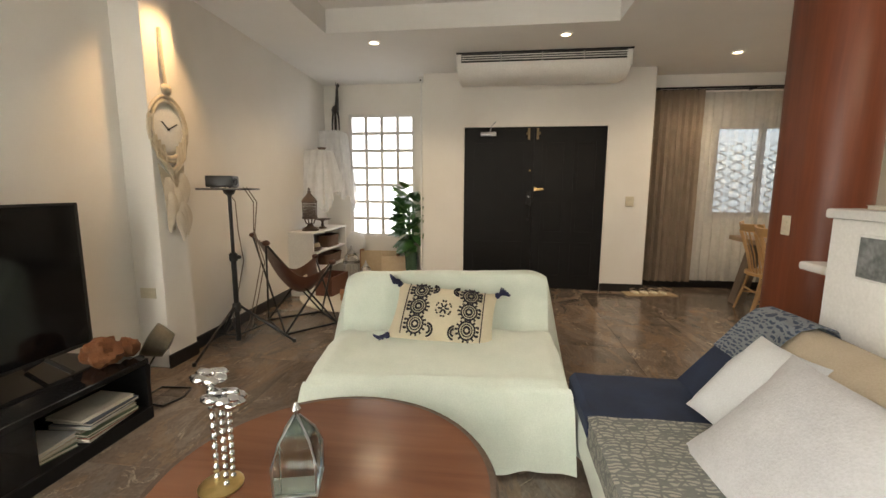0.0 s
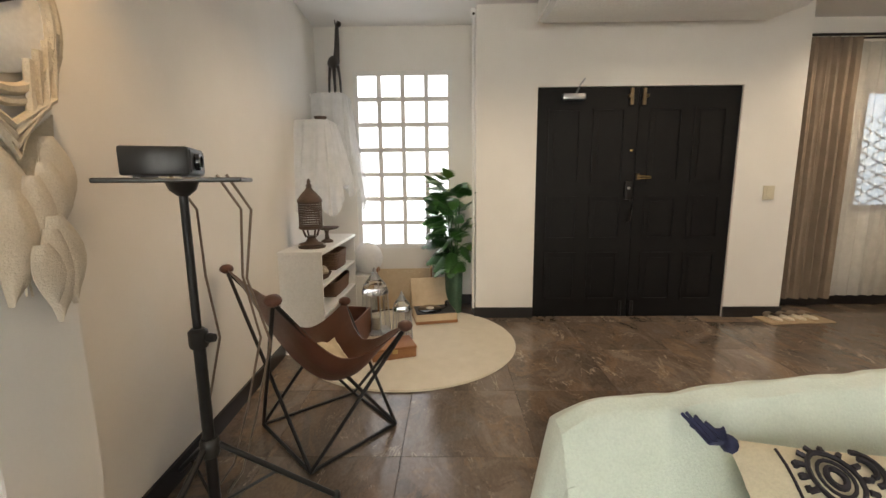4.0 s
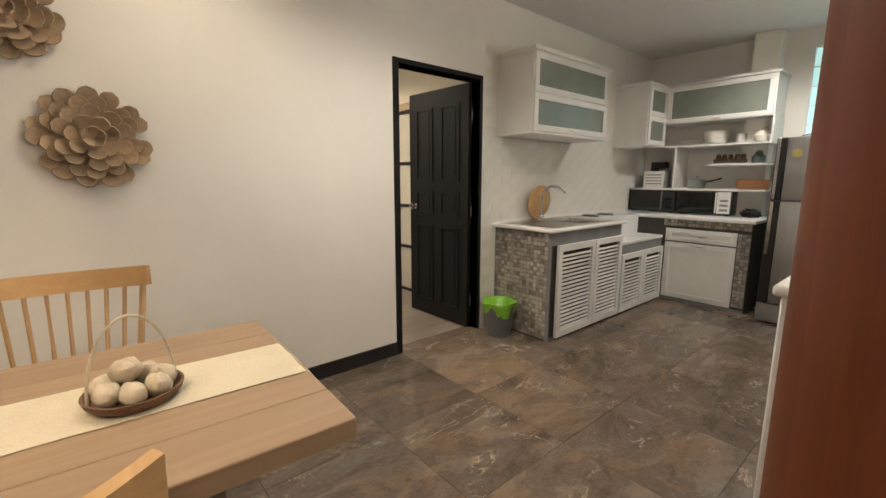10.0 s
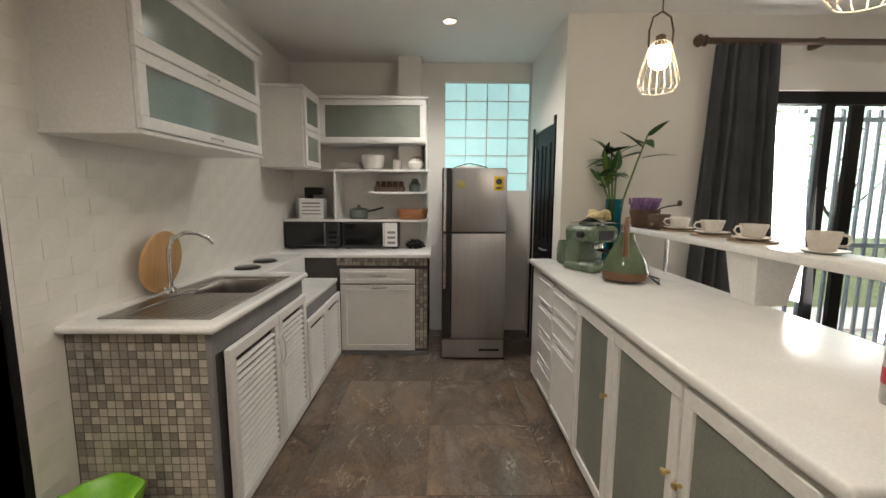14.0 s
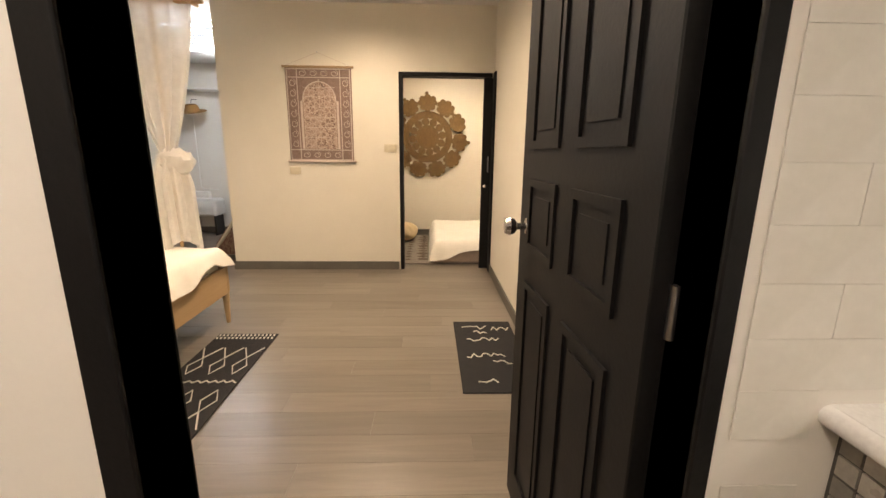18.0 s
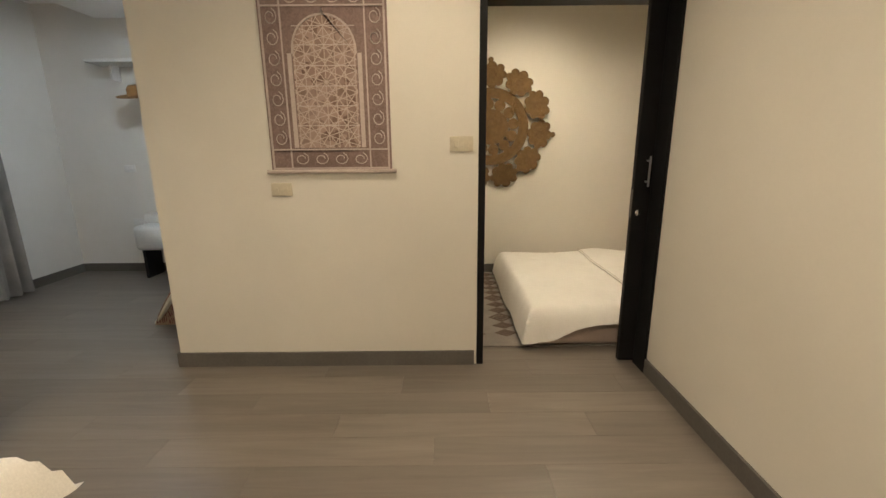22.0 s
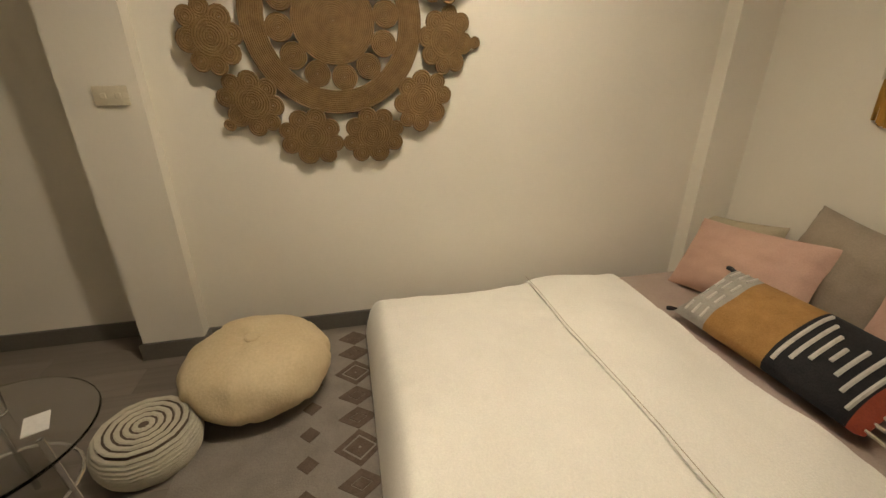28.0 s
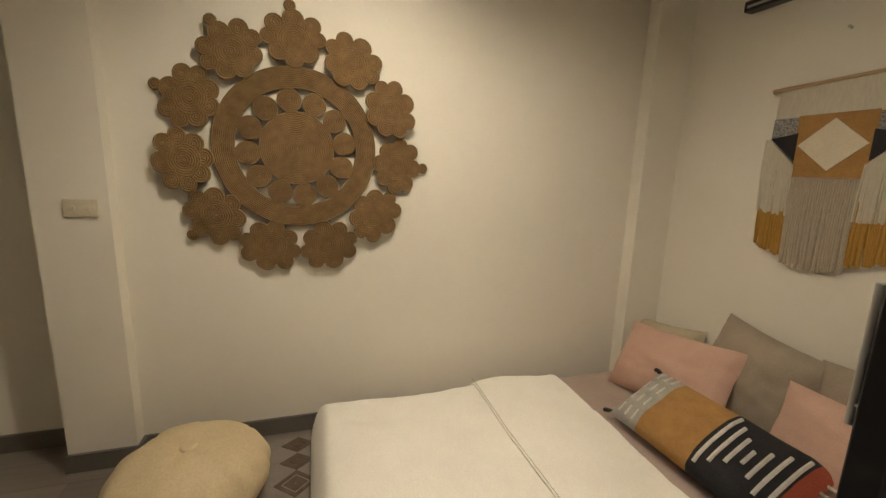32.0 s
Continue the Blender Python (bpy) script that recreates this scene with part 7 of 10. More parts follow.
pile("glass_jar", 4.27, -3.28, 1.49, [(0.05, 0), (0.06, 0.02), (0.06, 0.07), (0.03, 0.10), (0.035, 0.115), (0.02, 0.13)], GREYPAN, "small green-grey glass jar on the shelf", "jar")
po = thing("saucepan", pose(4.83, -3.28, 1.22), "grey-green saucepan with a long handle", "saucepan")
part("pot", lathe([(0.085, 0), (0.09, 0.01), (0.092, 0.09), (0.086, 0.09), (0.08, 0.012)], 28), GREYPAN, po)
part("lid", lathe([(0.093, 0.09), (0.08, 0.105), (0.02, 0.115), (0.012, 0.13), (0.018, 0.14)], 28), GREYPAN, po)
part("handle", tube(bmesh.new(), [(-0.09, 0, 0.075), (-0.16, 0.01, 0.09), (-0.25, 0.02, 0.115)], 0.009, 8), BLACKPLASTIC, po)
basket(pose(4.29, -3.28, 1.22), 0.26, 0.16, 0.085, surface("orange_wicker", (0.26, 0.10, 0.03), (0.40, 0.18, 0.07), 0.7, scale=40, fine=150, bump=0.8), "orange-brown wicker basket on the shelf")
bk = thing("white_box", pose(5.28, -3.26, 1.22), "white carton with grey print on the shelf", "box")
part("carton", bx(-0.12, 0.12, -0.06, 0.06, 0, 0.20, bevel=0.003), WHITEPLASTIC, bk)
for k in range(4):
    part("printed_bar", bx(-0.09, 0.09, 0.0601, 0.0612, 0.045 + 0.035 * k, 0.055 + 0.035 * k), LABELINK if k == 3 else GREIGE, bk)
co = thing("coffee_maker", pose(5.30, -3.40, 1.22), "black drip coffee maker behind the carton", "coffee maker")
part("base", bx(-0.09, 0.09, -0.06, 0.06, 0, 0.03, bevel=0.004), BLACKPLASTIC, co)
part("column", bx(0.03, 0.09, -0.05, 0.05, 0.03, 0.28, bevel=0.004), BLACKPLASTIC, co)
part("head", bx(-0.085, 0.09, -0.055, 0.055, 0.24, 0.31, bevel=0.008), BLACKPLASTIC, co)
part("jug", lathe([(0.045, 0.032), (0.055, 0.08), (0.045, 0.13)], 18), BLACKGLOSS, co, m=pose(-0.03, 0, 0))


def microwave(x0, x1, white, label):
    m = thing("microwave", pose(x0, -3.44, 0.9355), label, "microwave", "microwaves on the counter")
    w = x1 - x0
    part("body", bx(0, w, 0, 0.32, 0.012, 0.265, bevel=0.006, seg=2), BLACKPLASTIC, m)
    part("window", bx(w * 0.27, w * 0.96, 0.3205, 0.326, 0.035, 0.245, bevel=0.002), BLACKGLOSS, m, "dark glass door")
    part("panel", bx(w * 0.02, w * 0.25, 0.3205, 0.325, 0.025, 0.255, bevel=0.002), WHITEPLASTIC if white else BLACKPLASTIC, m, "white control panel" if white else "black control panel")
    part("handle", bx(w * 0.255, w * 0.275, 0.326, 0.348, 0.03, 0.25, bevel=0.003), WHITEPLASTIC if white else STEEL, m)
    for k in range(3):
        part("button", bx(w * 0.06, w * 0.20, 0.3252, 0.328, 0.05 + 0.05 * k, 0.075 + 0.05 * k, bevel=0.002), GREIGE if white else BLACKGLOSS, m)
    for x in (0.04, w - 0.06):
        part("foot", bx(x, x + 0.02, 0.03, 0.29, 0, 0.012), BLACKPLASTIC, m)


microwave(4.985, 5.53, False, "black microwave oven in the corner of the counter")
microwave(4.42, 4.965, True, "black-fronted microwave oven with a white side panel")
solo("dark_grapes", lumpy(0.085, 0.06, 0.045, 28, 0.5, 8.0, None, (0, 0, 0.04)), BLACKMETAL, pose(4.26, -3.2, 0.9355), "small dark cast kitchen grill on the counter", "grill pan")

# fridge
fg = thing("refrigerator", pose(3.45, -3.30, 0), "silver two-door refrigerator with dark side grips", "refrigerator")
part("body", bx(0.0, 0.55, 0.0, 0.60, 0.03, 1.685, bevel=0.006), surface("grey_fridge_side", (0.20, 0.20, 0.205), (0.28, 0.28, 0.285), 0.4, 0.5, scale=4), fg)
part("freezer_door", bx(0.0, 0.47, 0.602, 0.655, 1.145, 1.69, bevel=0.010, seg=2), STEEL, fg, "brushed steel freezer door")
part("fridge_door", bx(0.0, 0.47, 0.602, 0.655, 0.20, 1.135, bevel=0.010, seg=2), STEEL, fg, "brushed steel fridge door")
part("grip", bx(0.471, 0.55, 0.602, 0.65, 1.145, 1.69, bevel=0.008), BLACKPLASTIC, fg, "dark door grip")
part("grip", bx(0.471, 0.55, 0.602, 0.65, 0.20, 1.135, bevel=0.008), BLACKPLASTIC, fg, "dark door grip")
part("grip_strip", bx(0.515, 0.54, 0.651, 0.662, 0.65, 1.13, bevel=0.003), CHROME, fg)
part("grip_strip", bx(0.515, 0.54, 0.651, 0.662, 1.15, 1.685, bevel=0.003), CHROME, fg)
part("kick_panel", bx(0.0, 0.55, 0.602, 0.65, 0.02, 0.19, bevel=0.006), STEEL, fg)
part("vent", bx(0.04, 0.22, 0.6505, 0.653, 0.085, 0.105), BLACKPLASTIC, fg)
part("energy_label", bx(0.03, 0.115, 0.6555, 0.657, 1.50, 1.62), surface("yellow_label", (0.60, 0.42, 0.02), (0.72, 0.52, 0.04), 0.5), fg, "yellow energy label")
part("label_mark", lathe([(0.026, 0), (0.026, 0.001), (0.02, 0.0012)], 20), LABELINK, fg, m=pose(0.072, 0.6571, 1.575, -90))
part("label_mark", bx(0.05, 0.095, 0.6572, 0.658, 1.515, 1.53), LABELINK, fg)
part("magnet", lathe([(0.038, 0), (0.038, 0.003), (0.01, 0.004)], 8), surface("gold_magnet", (0.42, 0.34, 0.12), (0.55, 0.46, 0.2), 0.5), fg, "small gold badge", m=pose(0.395, 0.6555, 1.55, -90))
for x in (0.04, 0.49):
    part("foot", lathe([(0.02, 0), (0.02, 0.03)], 10), BLACKPLASTIC, fg, m=pose(x, 0.55, 0))
    part("foot", lathe([(0.02, 0), (0.02, 0.03)], 10), BLACKPLASTIC, fg, m=pose(x, 0.05, 0))
tp = thing("folded_cloth", pose(3.75, -3.0, 1.6855), "white folded cloth and cable lying on the refrigerator", "cloth")
part("cloth", bx(-0.11, 0.11, -0.09, 0.09, 0, 0.035, bevel=0.012, seg=2), LINEN, tp)
part("cord", tube(bmesh.new(), [(-0.2, 0.05, 0.006), (-0.13, 0.1, 0.03), (0.0, 0.08, 0.06), (0.12, 0.1, 0.03), (0.16, 0.02, 0.006)], 0.005, 6), BLACKPLASTIC, tp)

# narrow dark door
nd = thing("door_3", pose(0, 0, 0), "narrow black door with a steel lever, closed", "door", kind="structure")
lf = panel_leaf(nd, "leaf", 0.69, 2.04, ((0.16, 0.9), (1.05, 1.9)), t=0.04)
lf.matrix_basis = pose(3.085, -3.245, 0.005, 0, 0, 90)
part("lever", tube(bmesh.new(), [(3.10, -2.62, 1.0), (3.14, -2.62, 1.0), (3.145, -2.72, 1.0)], 0.009, 8), CHROME, nd)
part("frame", bx(3.091, 3.105, -2.548, -2.50, 0, 2.1), BLACKPAINT, nd)
part("frame", bx(3.091, 3.105, -3.30, -3.252, 0, 2.1), BLACKPAINT, nd)

# peninsula
pe = thing("peninsula_counter", pose(0, 0, 0), "white peninsula counter with drawers and glazed doors", "kitchen counter")
part("body", bx(2.67, 3.285, -2.28, 0.255, 0.06, 0.935), WHITEWOOD, pe)
part("plinth", bx(2.70, 3.25, -2.26, 0.235, 0.0, 0.06), WHITEWOOD, pe)
part("end_panel", bx(2.66, 3.30, 0.2555, 0.28, 0.0, 0.935, bevel=0.004), WHITEWOOD, pe)
tp2 = thing("peninsula_worktop", pose(0, 0, 0), "long white peninsula worktop with a rounded corner", "worktop")
part("slab", bx(2.54, 3.325, -2.28, 0.305, 0.936, 0.977, bevel=0.014, seg=3), WHITETOP, tp2)
TURNE = pose(3.286, 0, 0, 0, 0, 90)


def flat_front(parent, name, y0, y1, z0, z1):
    d = part(name, bx(3.286, 3.304, y0, y1, z0, z1, bevel=0.003), WHITEWOOD, parent)
    bm = bmesh.new()
    for q in ((y0 + 0.025, y1 - 0.025, z0 + 0.025, z0 + 0.037), (y0 + 0.025, y1 - 0.025, z1 - 0.037, z1 - 0.025)):
        box(bm, 3.304, 3.312, q[0], q[1], q[2], q[3])
    part("moulding", bm, WHITEWOOD, d)
    return d


for k in range(4):
    flat_front(pe, "drawer", -1.99, -1.64, 0.10 + 0.205 * k, 0.295 + 0.205 * k)
flat_front(pe, "door", -1.625, -1.18, 0.10, 0.55)
for k in range(2):
    flat_front(pe, "drawer", -1.625, -1.18, 0.565 + 0.17 * k, 0.725 + 0.17 * k)
for y0, y1 in ((-1.16, -0.715), (-0.70, -0.22), (-0.205, 0.245)):
    g = flap_door(pe, y0, y1, 0.09, 0.915, TURNE, handle=False)
    part("knob", lathe([(0.006, 0), (0.006, 0.012), (0.013, 0.02), (0.009, 0.028)], 14), BRASS, g, m=pose(y1 - 0.025 if y0 < -0.3 else y0 + 0.025, -0.022, 0.62, 90))

bar = thing("raised_shelf", pose(0, 0, 0), "raised white serving shelf on tapered supports", "shelf")
part("board", bx(2.42, 2.67, -2.28, 0.0, 1.205, 1.245, bevel=0.010, seg=2), WHITETOP, bar)
for y in (-0.95,):
    bm = bmesh.new()
    ends = [[bm.verts.new((2.54 + sx * a, y + sy * b, z)) for sx, sy in ((-1, -1), (1, -1), (1, 1), (-1, 1))] for a, b, z in ((0.075, 0.075, 0.978), (0.10, 0.105, 1.205))]
    bridge(bm, *ends)
    bm.faces.new(ends[0])
    bm.faces.new(ends[1])
    part("support", bm, WHITEWOOD, bar)
part("end_upright", bx(2.445, 2.475, -0.40, -0.01, 0.0, 1.205, bevel=0.003), WHITEWOOD, bar)
part("end_cheek", bx(2.476, 2.536, -0.035, -0.01, 0.0, 1.205, bevel=0.003), WHITEWOOD, bar)
part("post", rod((2.62, -1.62, 0.978), (2.62, -1.62, 1.205), 0.012), CHROME, bar, "thin steel post")
pf = thing("photo_frame", pose(2.444, -0.265, 0.985, 0, 0, -90), "small grey photo print in a slim white frame", "picture frame")
part("frame", bx(-0.10, 0.10, -0.010, 0.0, 0, 0.17, bevel=0.003), WHITEPLASTIC, pf)
part("print", bx(-0.09, 0.09, -0.0125, -0.0105, 0.01, 0.16), surface("grey_photo", (0.03, 0.035, 0.035), (0.30, 0.31, 0.31), 0.3, scale=16, fine=60), pf, "blurred grey photo")
book(pose(2.56, -0.22, 1.2455, 0, 0, 8), 0.2, 0.16, 0.018, BOOKM[3], "thin beige book lying on the raised shelf")

for k, y in enumerate((-1.69, -1.37, -1.06)):
    co2 = solo("cork_coaster", lathe([(0.105, 0), (0.105, 0.008), (0.01, 0.009)], 32), TABLEWOOD, pose(2.51, y, 1.2455), "round brown cork coaster under a cup", "coaster", "coasters")
    c = thing("coffee_cup", pose(2.51, y, 1.2555, 0, 0, -30 + 12 * k) @ Matrix.Diagonal((1.12, 1.12, 1.05, 1)), "white coffee cup on its saucer", "cup", "coffee cups")
    part("saucer", lathe([(0.04, 0), (0.06, 0.004), (0.08, 0.012), (0.078, 0.014), (0.04, 0.006)], 28), CERAMIC, c)
    part("cup", lathe([(0.026, 0.008), (0.04, 0.016), (0.052, 0.06), (0.054, 0.072), (0.05, 0.072), (0.038, 0.02), (0.01, 0.015)], 28), CERAMIC, c)
    part("handle", tube(bmesh.new(), [(0.05, 0, 0.062), (0.072, 0, 0.06), (0.08, 0, 0.042), (0.066, 0, 0.026), (0.044, 0, 0.026)], 0.005, 7), CERAMIC, c)
c = thing("coffee_cup", pose(2.535, -0.66, 1.2455, 0, 0, 150), "white cup on a saucer at the shelf's middle", "cup", "coffee cups")
part("saucer", lathe([(0.04, 0), (0.06, 0.004), (0.085, 0.012), (0.083, 0.014), (0.04, 0.006)], 28), CERAMIC, c)
part("cup", lathe([(0.032, 0.008), (0.042, 0.014), (0.053, 0.06), (0.056, 0.085), (0.052, 0.085), (0.04, 0.02), (0.01, 0.016)], 30), CERAMIC, c)
part("handle", tube(bmesh.new(), [(0.052, 0, 0.074), (0.076, 0, 0.07), (0.083, 0, 0.048), (0.07, 0, 0.03), (0.046, 0, 0.03)], 0.006, 7), CERAMIC, c)

# plants and jars at the end of the shelf
bp = thing("bamboo_plant", pose(2.735, -2.17, 0.978), "lucky bamboo with long leaves in a blue glass vase", "plant")
part("vase", lathe([(0.055, 0), (0.06, 0.01), (0.055, 0.20), (0.06, 0.46), (0.055, 0.46), (0.05, 0.20), (0.05, 0.02)], 24), glassy("blue_glass", (0.10, 0.55, 0.68), 0.05), bp, "turquoise glass vase")
STEMGREEN = surface("bamboo_green", (0.08, 0.15, 0.03), (0.15, 0.24, 0.06), 0.4, scale=12)
LEAFGREEN = surface("bamboo_leaf", (0.02, 0.075, 0.02), (0.06, 0.16, 0.04), 0.4, scale=10, vary=0.3)
stems = []
for k, (dx, dy, h) in enumerate(((0.05, 0.02, 0.84), (0.09, -0.02, 0.80), (0.01, 0.04, 0.78), (-0.21, 0.02, 0.92), (0.13, 0.0, 0.66))):
    part("stem", tube(bmesh.new(), [(dx * 0.1, dy * 0.1, 0.02), (dx * 0.3, dy * 0.3, 0.45), (dx * 0.7, dy * 0.7, 0.45 + (h - 0.45) * 0.6), (dx, dy, h)], 0.009, 8, 0.006), STEMGREEN, bp)
    stems.append((dx, dy, h))
lf0 = None
for k in range(31):
    dx, dy, h = stems[k % 5]
    f = 0.80 + 0.20 * ((k * 0.37) % 1.0)
    lean = (0.45 + (f * h - 0.45) / max(0.01, h - 0.45) * 0.55)
    a = k * 2.39
    up = 62 - 75 * ((k * 0.53) % 1.0)
    s = 0.75 + 0.5 * ((k * 0.29) % 1.0)
    m = pose(dx * lean, dy * lean, h * f) @ pose(0, 0, 0, 0, 0, math.degrees(a)) @ pose(0, 0, 0, up, 20 * math.sin(k * 3.0)) @ Matrix.Diagonal((s, s, s, 1))
    if lf0 is None:
        lf0 = part("leaf", leaf_mesh(0.20, 0.052, False, 0.30), LEAFGREEN, bp, m=m)
    else:
        again("leaf", lf0, bp, m)
for k in range(4):
    m = pose(0.06 + 0.02 * (k % 2), 0.01 * k, 0.56 + 0.03 * k) @ pose(0, 0, 0, 0, 0, 90 * k + 20) @ pose(0, 0, 0, 84)
    part("leaf", leaf_mesh(0.17, 0.05, False, 0.05), LIGHTGREEN, bp, "pale leaf sheath", m=m)
fp = thing("flower_pot", pose(2.60, -1.97, 1.2455), "brown woven pot of purple heather", "plant pot")
part("pot", lathe([(0.07, 0), (0.085, 0.02), (0.10, 0.12), (0.094, 0.125), (0.08, 0.05)], 24), surface("brown_clay", (0.08, 0.04, 0.025), (0.15, 0.08, 0.05), 0.7, scale=20, bump=0.6), fp)
HEATHER = surface("heather_purple", (0.20, 0.10, 0.26), (0.36, 0.22, 0.42), 0.9, scale=30, vary=0.3)
h0 = None
for k in range(30):
    a, r = k * 2.4, 0.075 * math.sqrt(k / 30)
    m = pose(r * math.cos(a), r * math.sin(a), 0.10, 22 * math.sin(a) * -r * 12, 22 * math.cos(a) * r * 12, 0)
    if h0 is None:
        bm = bmesh.new()
        for j in range(9):
            lumpy(0.010, 0.010, 0.011, 6, 0.2, j * 1.0, bm, (0.004 * math.cos(j * 2), 0.004 * math.sin(j * 2), 0.012 * j))
        h0 = part("heather_sprig", bm, HEATHER, fp, "purple heather sprig", m=m)
    else:
        again("heather_sprig", h0, fp, m)
yb = thing("bouquet", pose(2.86, -2.12, 0.978), "cream and yellow flowers with dark leaves in a tall glass", "bouquet")
part("glass", lathe([(0.035, 0), (0.04, 0.01), (0.05, 0.28), (0.047, 0.28), (0.036, 0.02)], 20), GLASS, yb)
for k in range(6):
    a = k * 1.05
    part("flower_head", lumpy(0.038, 0.038, 0.03, 14, 0.35, k * 1.7, None, (0.05 * math.cos(a), 0.05 * math.sin(a), 0.33 + 0.012 * (k % 3))), surface("cream_petals", (0.55, 0.44, 0.20), (0.68, 0.58, 0.34), 0.8), yb)
l0 = None
for k in range(10):
    m = pose(0, 0, 0.29, 0, 0, 36 * k) @ pose(0, 0.03, 0, 12)
    if l0 is None:
        l0 = part("leaf", leaf_mesh(0.11, 0.06, False), DARKGREEN, yb, m=m)
    else:
        again("leaf", l0, yb, m)
SAGE = surface("sage_enamel", (0.10, 0.14, 0.09), (0.16, 0.21, 0.14), 0.28, scale=6, bump=0.05)
cm = thing("espresso_machine", pose(3.02, -1.80, 0.978, 0, 0, 30), "retro sage-green espresso machine with chrome trim", "coffee machine")
part("base", bx(-0.13, 0.13, -0.12, 0.13, 0.0, 0.055, bevel=0.02, seg=3), SAGE, cm)
part("drip_tray", bx(-0.10, 0.10, 0.0, 0.12, 0.056, 0.062), CHROME, cm, "chrome drip grille")
part("tower", bx(-0.125, 0.125, -0.12, 0.0, 0.05, 0.24, bevel=0.025, seg=3), SAGE, cm)
part("head", bx(-0.13, 0.13, -0.125, 0.115, 0.185, 0.29, bevel=0.035, seg=4), SAGE, cm)
part("front_panel", bx(-0.07, 0.07, 0.1155, 0.119, 0.205, 0.265, bevel=0.001), BLACKPLASTIC, cm, "dark control panel")
part("group_head", lathe([(0.035, 0.145), (0.035, 0.18), (0.03, 0.186)], 20), CHROME, cm, m=pose(0, 0.05, 0))
part("portafilter", tube(bmesh.new(), [(0.0, 0.05, 0.14), (0.01, 0.12, 0.135), (0.02, 0.22, 0.12)], 0.012, 9), BLACKPLASTIC, cm, "black portafilter handle")
part("top_rail", tube(bmesh.new(), [(-0.10, -0.10, 0.31), (0.10, -0.10, 0.31), (0.10, 0.08, 0.31), (-0.10, 0.08, 0.31)], 0.004, 6, closed=True), CHROME, cm)
part("steam_knob", lathe([(0.024, 0), (0.026, 0.012), (0.02, 0.03)], 16), BLACKPLASTIC, cm, m=pose(0.13, 0.03, 0.24, 0, 90))
part("water_lid", lathe([(0.07, 0.29), (0.065, 0.315), (0.03, 0.335), (0.012, 0.34), (0.012, 0.35)], 22), GLASS, cm, "clear glass lid", m=pose(0.0, -0.02, 0))
gd = thing("coffee_grinder", pose(2.585, -1.80, 1.2455, 0, 0, 20), "small dark wooden coffee grinder with a crank", "grinder")
part("box", bx(-0.05, 0.05, -0.05, 0.05, 0, 0.10, bevel=0.006, seg=2), CARVED, gd)
part("drawer_knob", lathe([(0.008, 0), (0.01, 0.012)], 10), BRASS, gd, m=pose(0.05, 0, 0.035, 0, 90))
part("crank", tube(bmesh.new(), [(0, 0, 0.10), (0, 0, 0.135), (-0.05, 0.02, 0.15), (-0.12, 0.045, 0.16)], 0.005, 6), BLACKMETAL, gd)
part("crank_knob", lumpy(0.016, 0.016, 0.02, 10, 0.0, 0.0, None, (-0.12, 0.045, 0.17)), CARVED, gd)
pile("sage_mug", 3.10, -2.08, 0.978, [(0.055, 0), (0.065, 0.01), (0.068, 0.10), (0.058, 0.16), (0.052, 0.16), (0.05, 0.015)], SAGE, "sage-green ceramic canister on the worktop", "canister")
vs = thing("green_jug", pose(2.955, -1.43, 0.978, 0, 0, -25) @ Matrix.Diagonal((1.16, 1.16, 1.1, 1)), "squat green and brown glazed jug with a loop handle", "jug")
part("body", lathe([(0.075, 0), (0.10, 0.012), (0.112, 0.05), (0.10, 0.10), (0.065, 0.17), (0.04, 0.22), (0.036, 0.25), (0.03, 0.25), (0.03, 0.2)], 32), surface("green_glaze", (0.07, 0.11, 0.06), (0.14, 0.18, 0.10), 0.15, scale=5, bump=0.05), vs)
part("foot_glaze", lathe([(0.076, 0.0005), (0.102, 0.0125), (0.1135, 0.048), (0.113, 0.056)], 32), surface("brown_glaze", (0.12, 0.06, 0.03), (0.20, 0.11, 0.06), 0.2), vs, "brown glazed foot")
part("handle", tube(bmesh.new(), [(0.0, 0.075, 0.14), (0.0, 0.088, 0.20), (0.0, 0.085, 0.28), (0.0, 0.045, 0.325), (0.0, -0.005, 0.31), (0.0, -0.02, 0.255)], 0.013, 10), surface("brown_glaze_handle", (0.16, 0.08, 0.04), (0.24, 0.13, 0.07), 0.3), vs, "brown loop handle")
solo("appliance_cord", tube(bmesh.new(), [(2.88, -1.9, 0.984), (2.78, -1.7, 0.984), (2.74, -1.45, 0.984), (2.82, -1.30, 0.984), (2.80, -1.42, 0.990), (2.72, -1.62, 0.986)], 0.005, 6), BLACKPLASTIC, pose(0, 0, 0), "black cord lying on the white worktop", "cord")
cx = thing("cereal_carton", pose(2.86, 0.125, 0.978, 0, 0, 4), "brown and green carton on the worktop", "carton")
part("carton", bx(-0.125, 0.125, -0.05, 0.05, 0, 0.24, bevel=0.002), surface("kraft_card", (0.30, 0.18, 0.09), (0.40, 0.26, 0.14), 0.8, scale=14), cx)
part("green_stroke", bx(-0.02, 0.03, 0.0501, 0.0512, 0.02, 0.14), surface("green_print_arm", (0.015, 0.075, 0.03), (0.03, 0.12, 0.05), 0.6), cx, "green printed stroke", m=pose(-0.02, 0, 0.03, 0, 50))
part("green_panel", bx(0.055, 0.112, 0.0501, 0.0515, 0.0, 0.24), surface("green_print", (0.02, 0.10, 0.035), (0.04, 0.16, 0.06), 0.6), cx, "green printed panel")
bo = thing("spray_bottle", pose(2.945, 0.022, 0.978), "grey printed bottle with a blue cap and red label", "bottle")
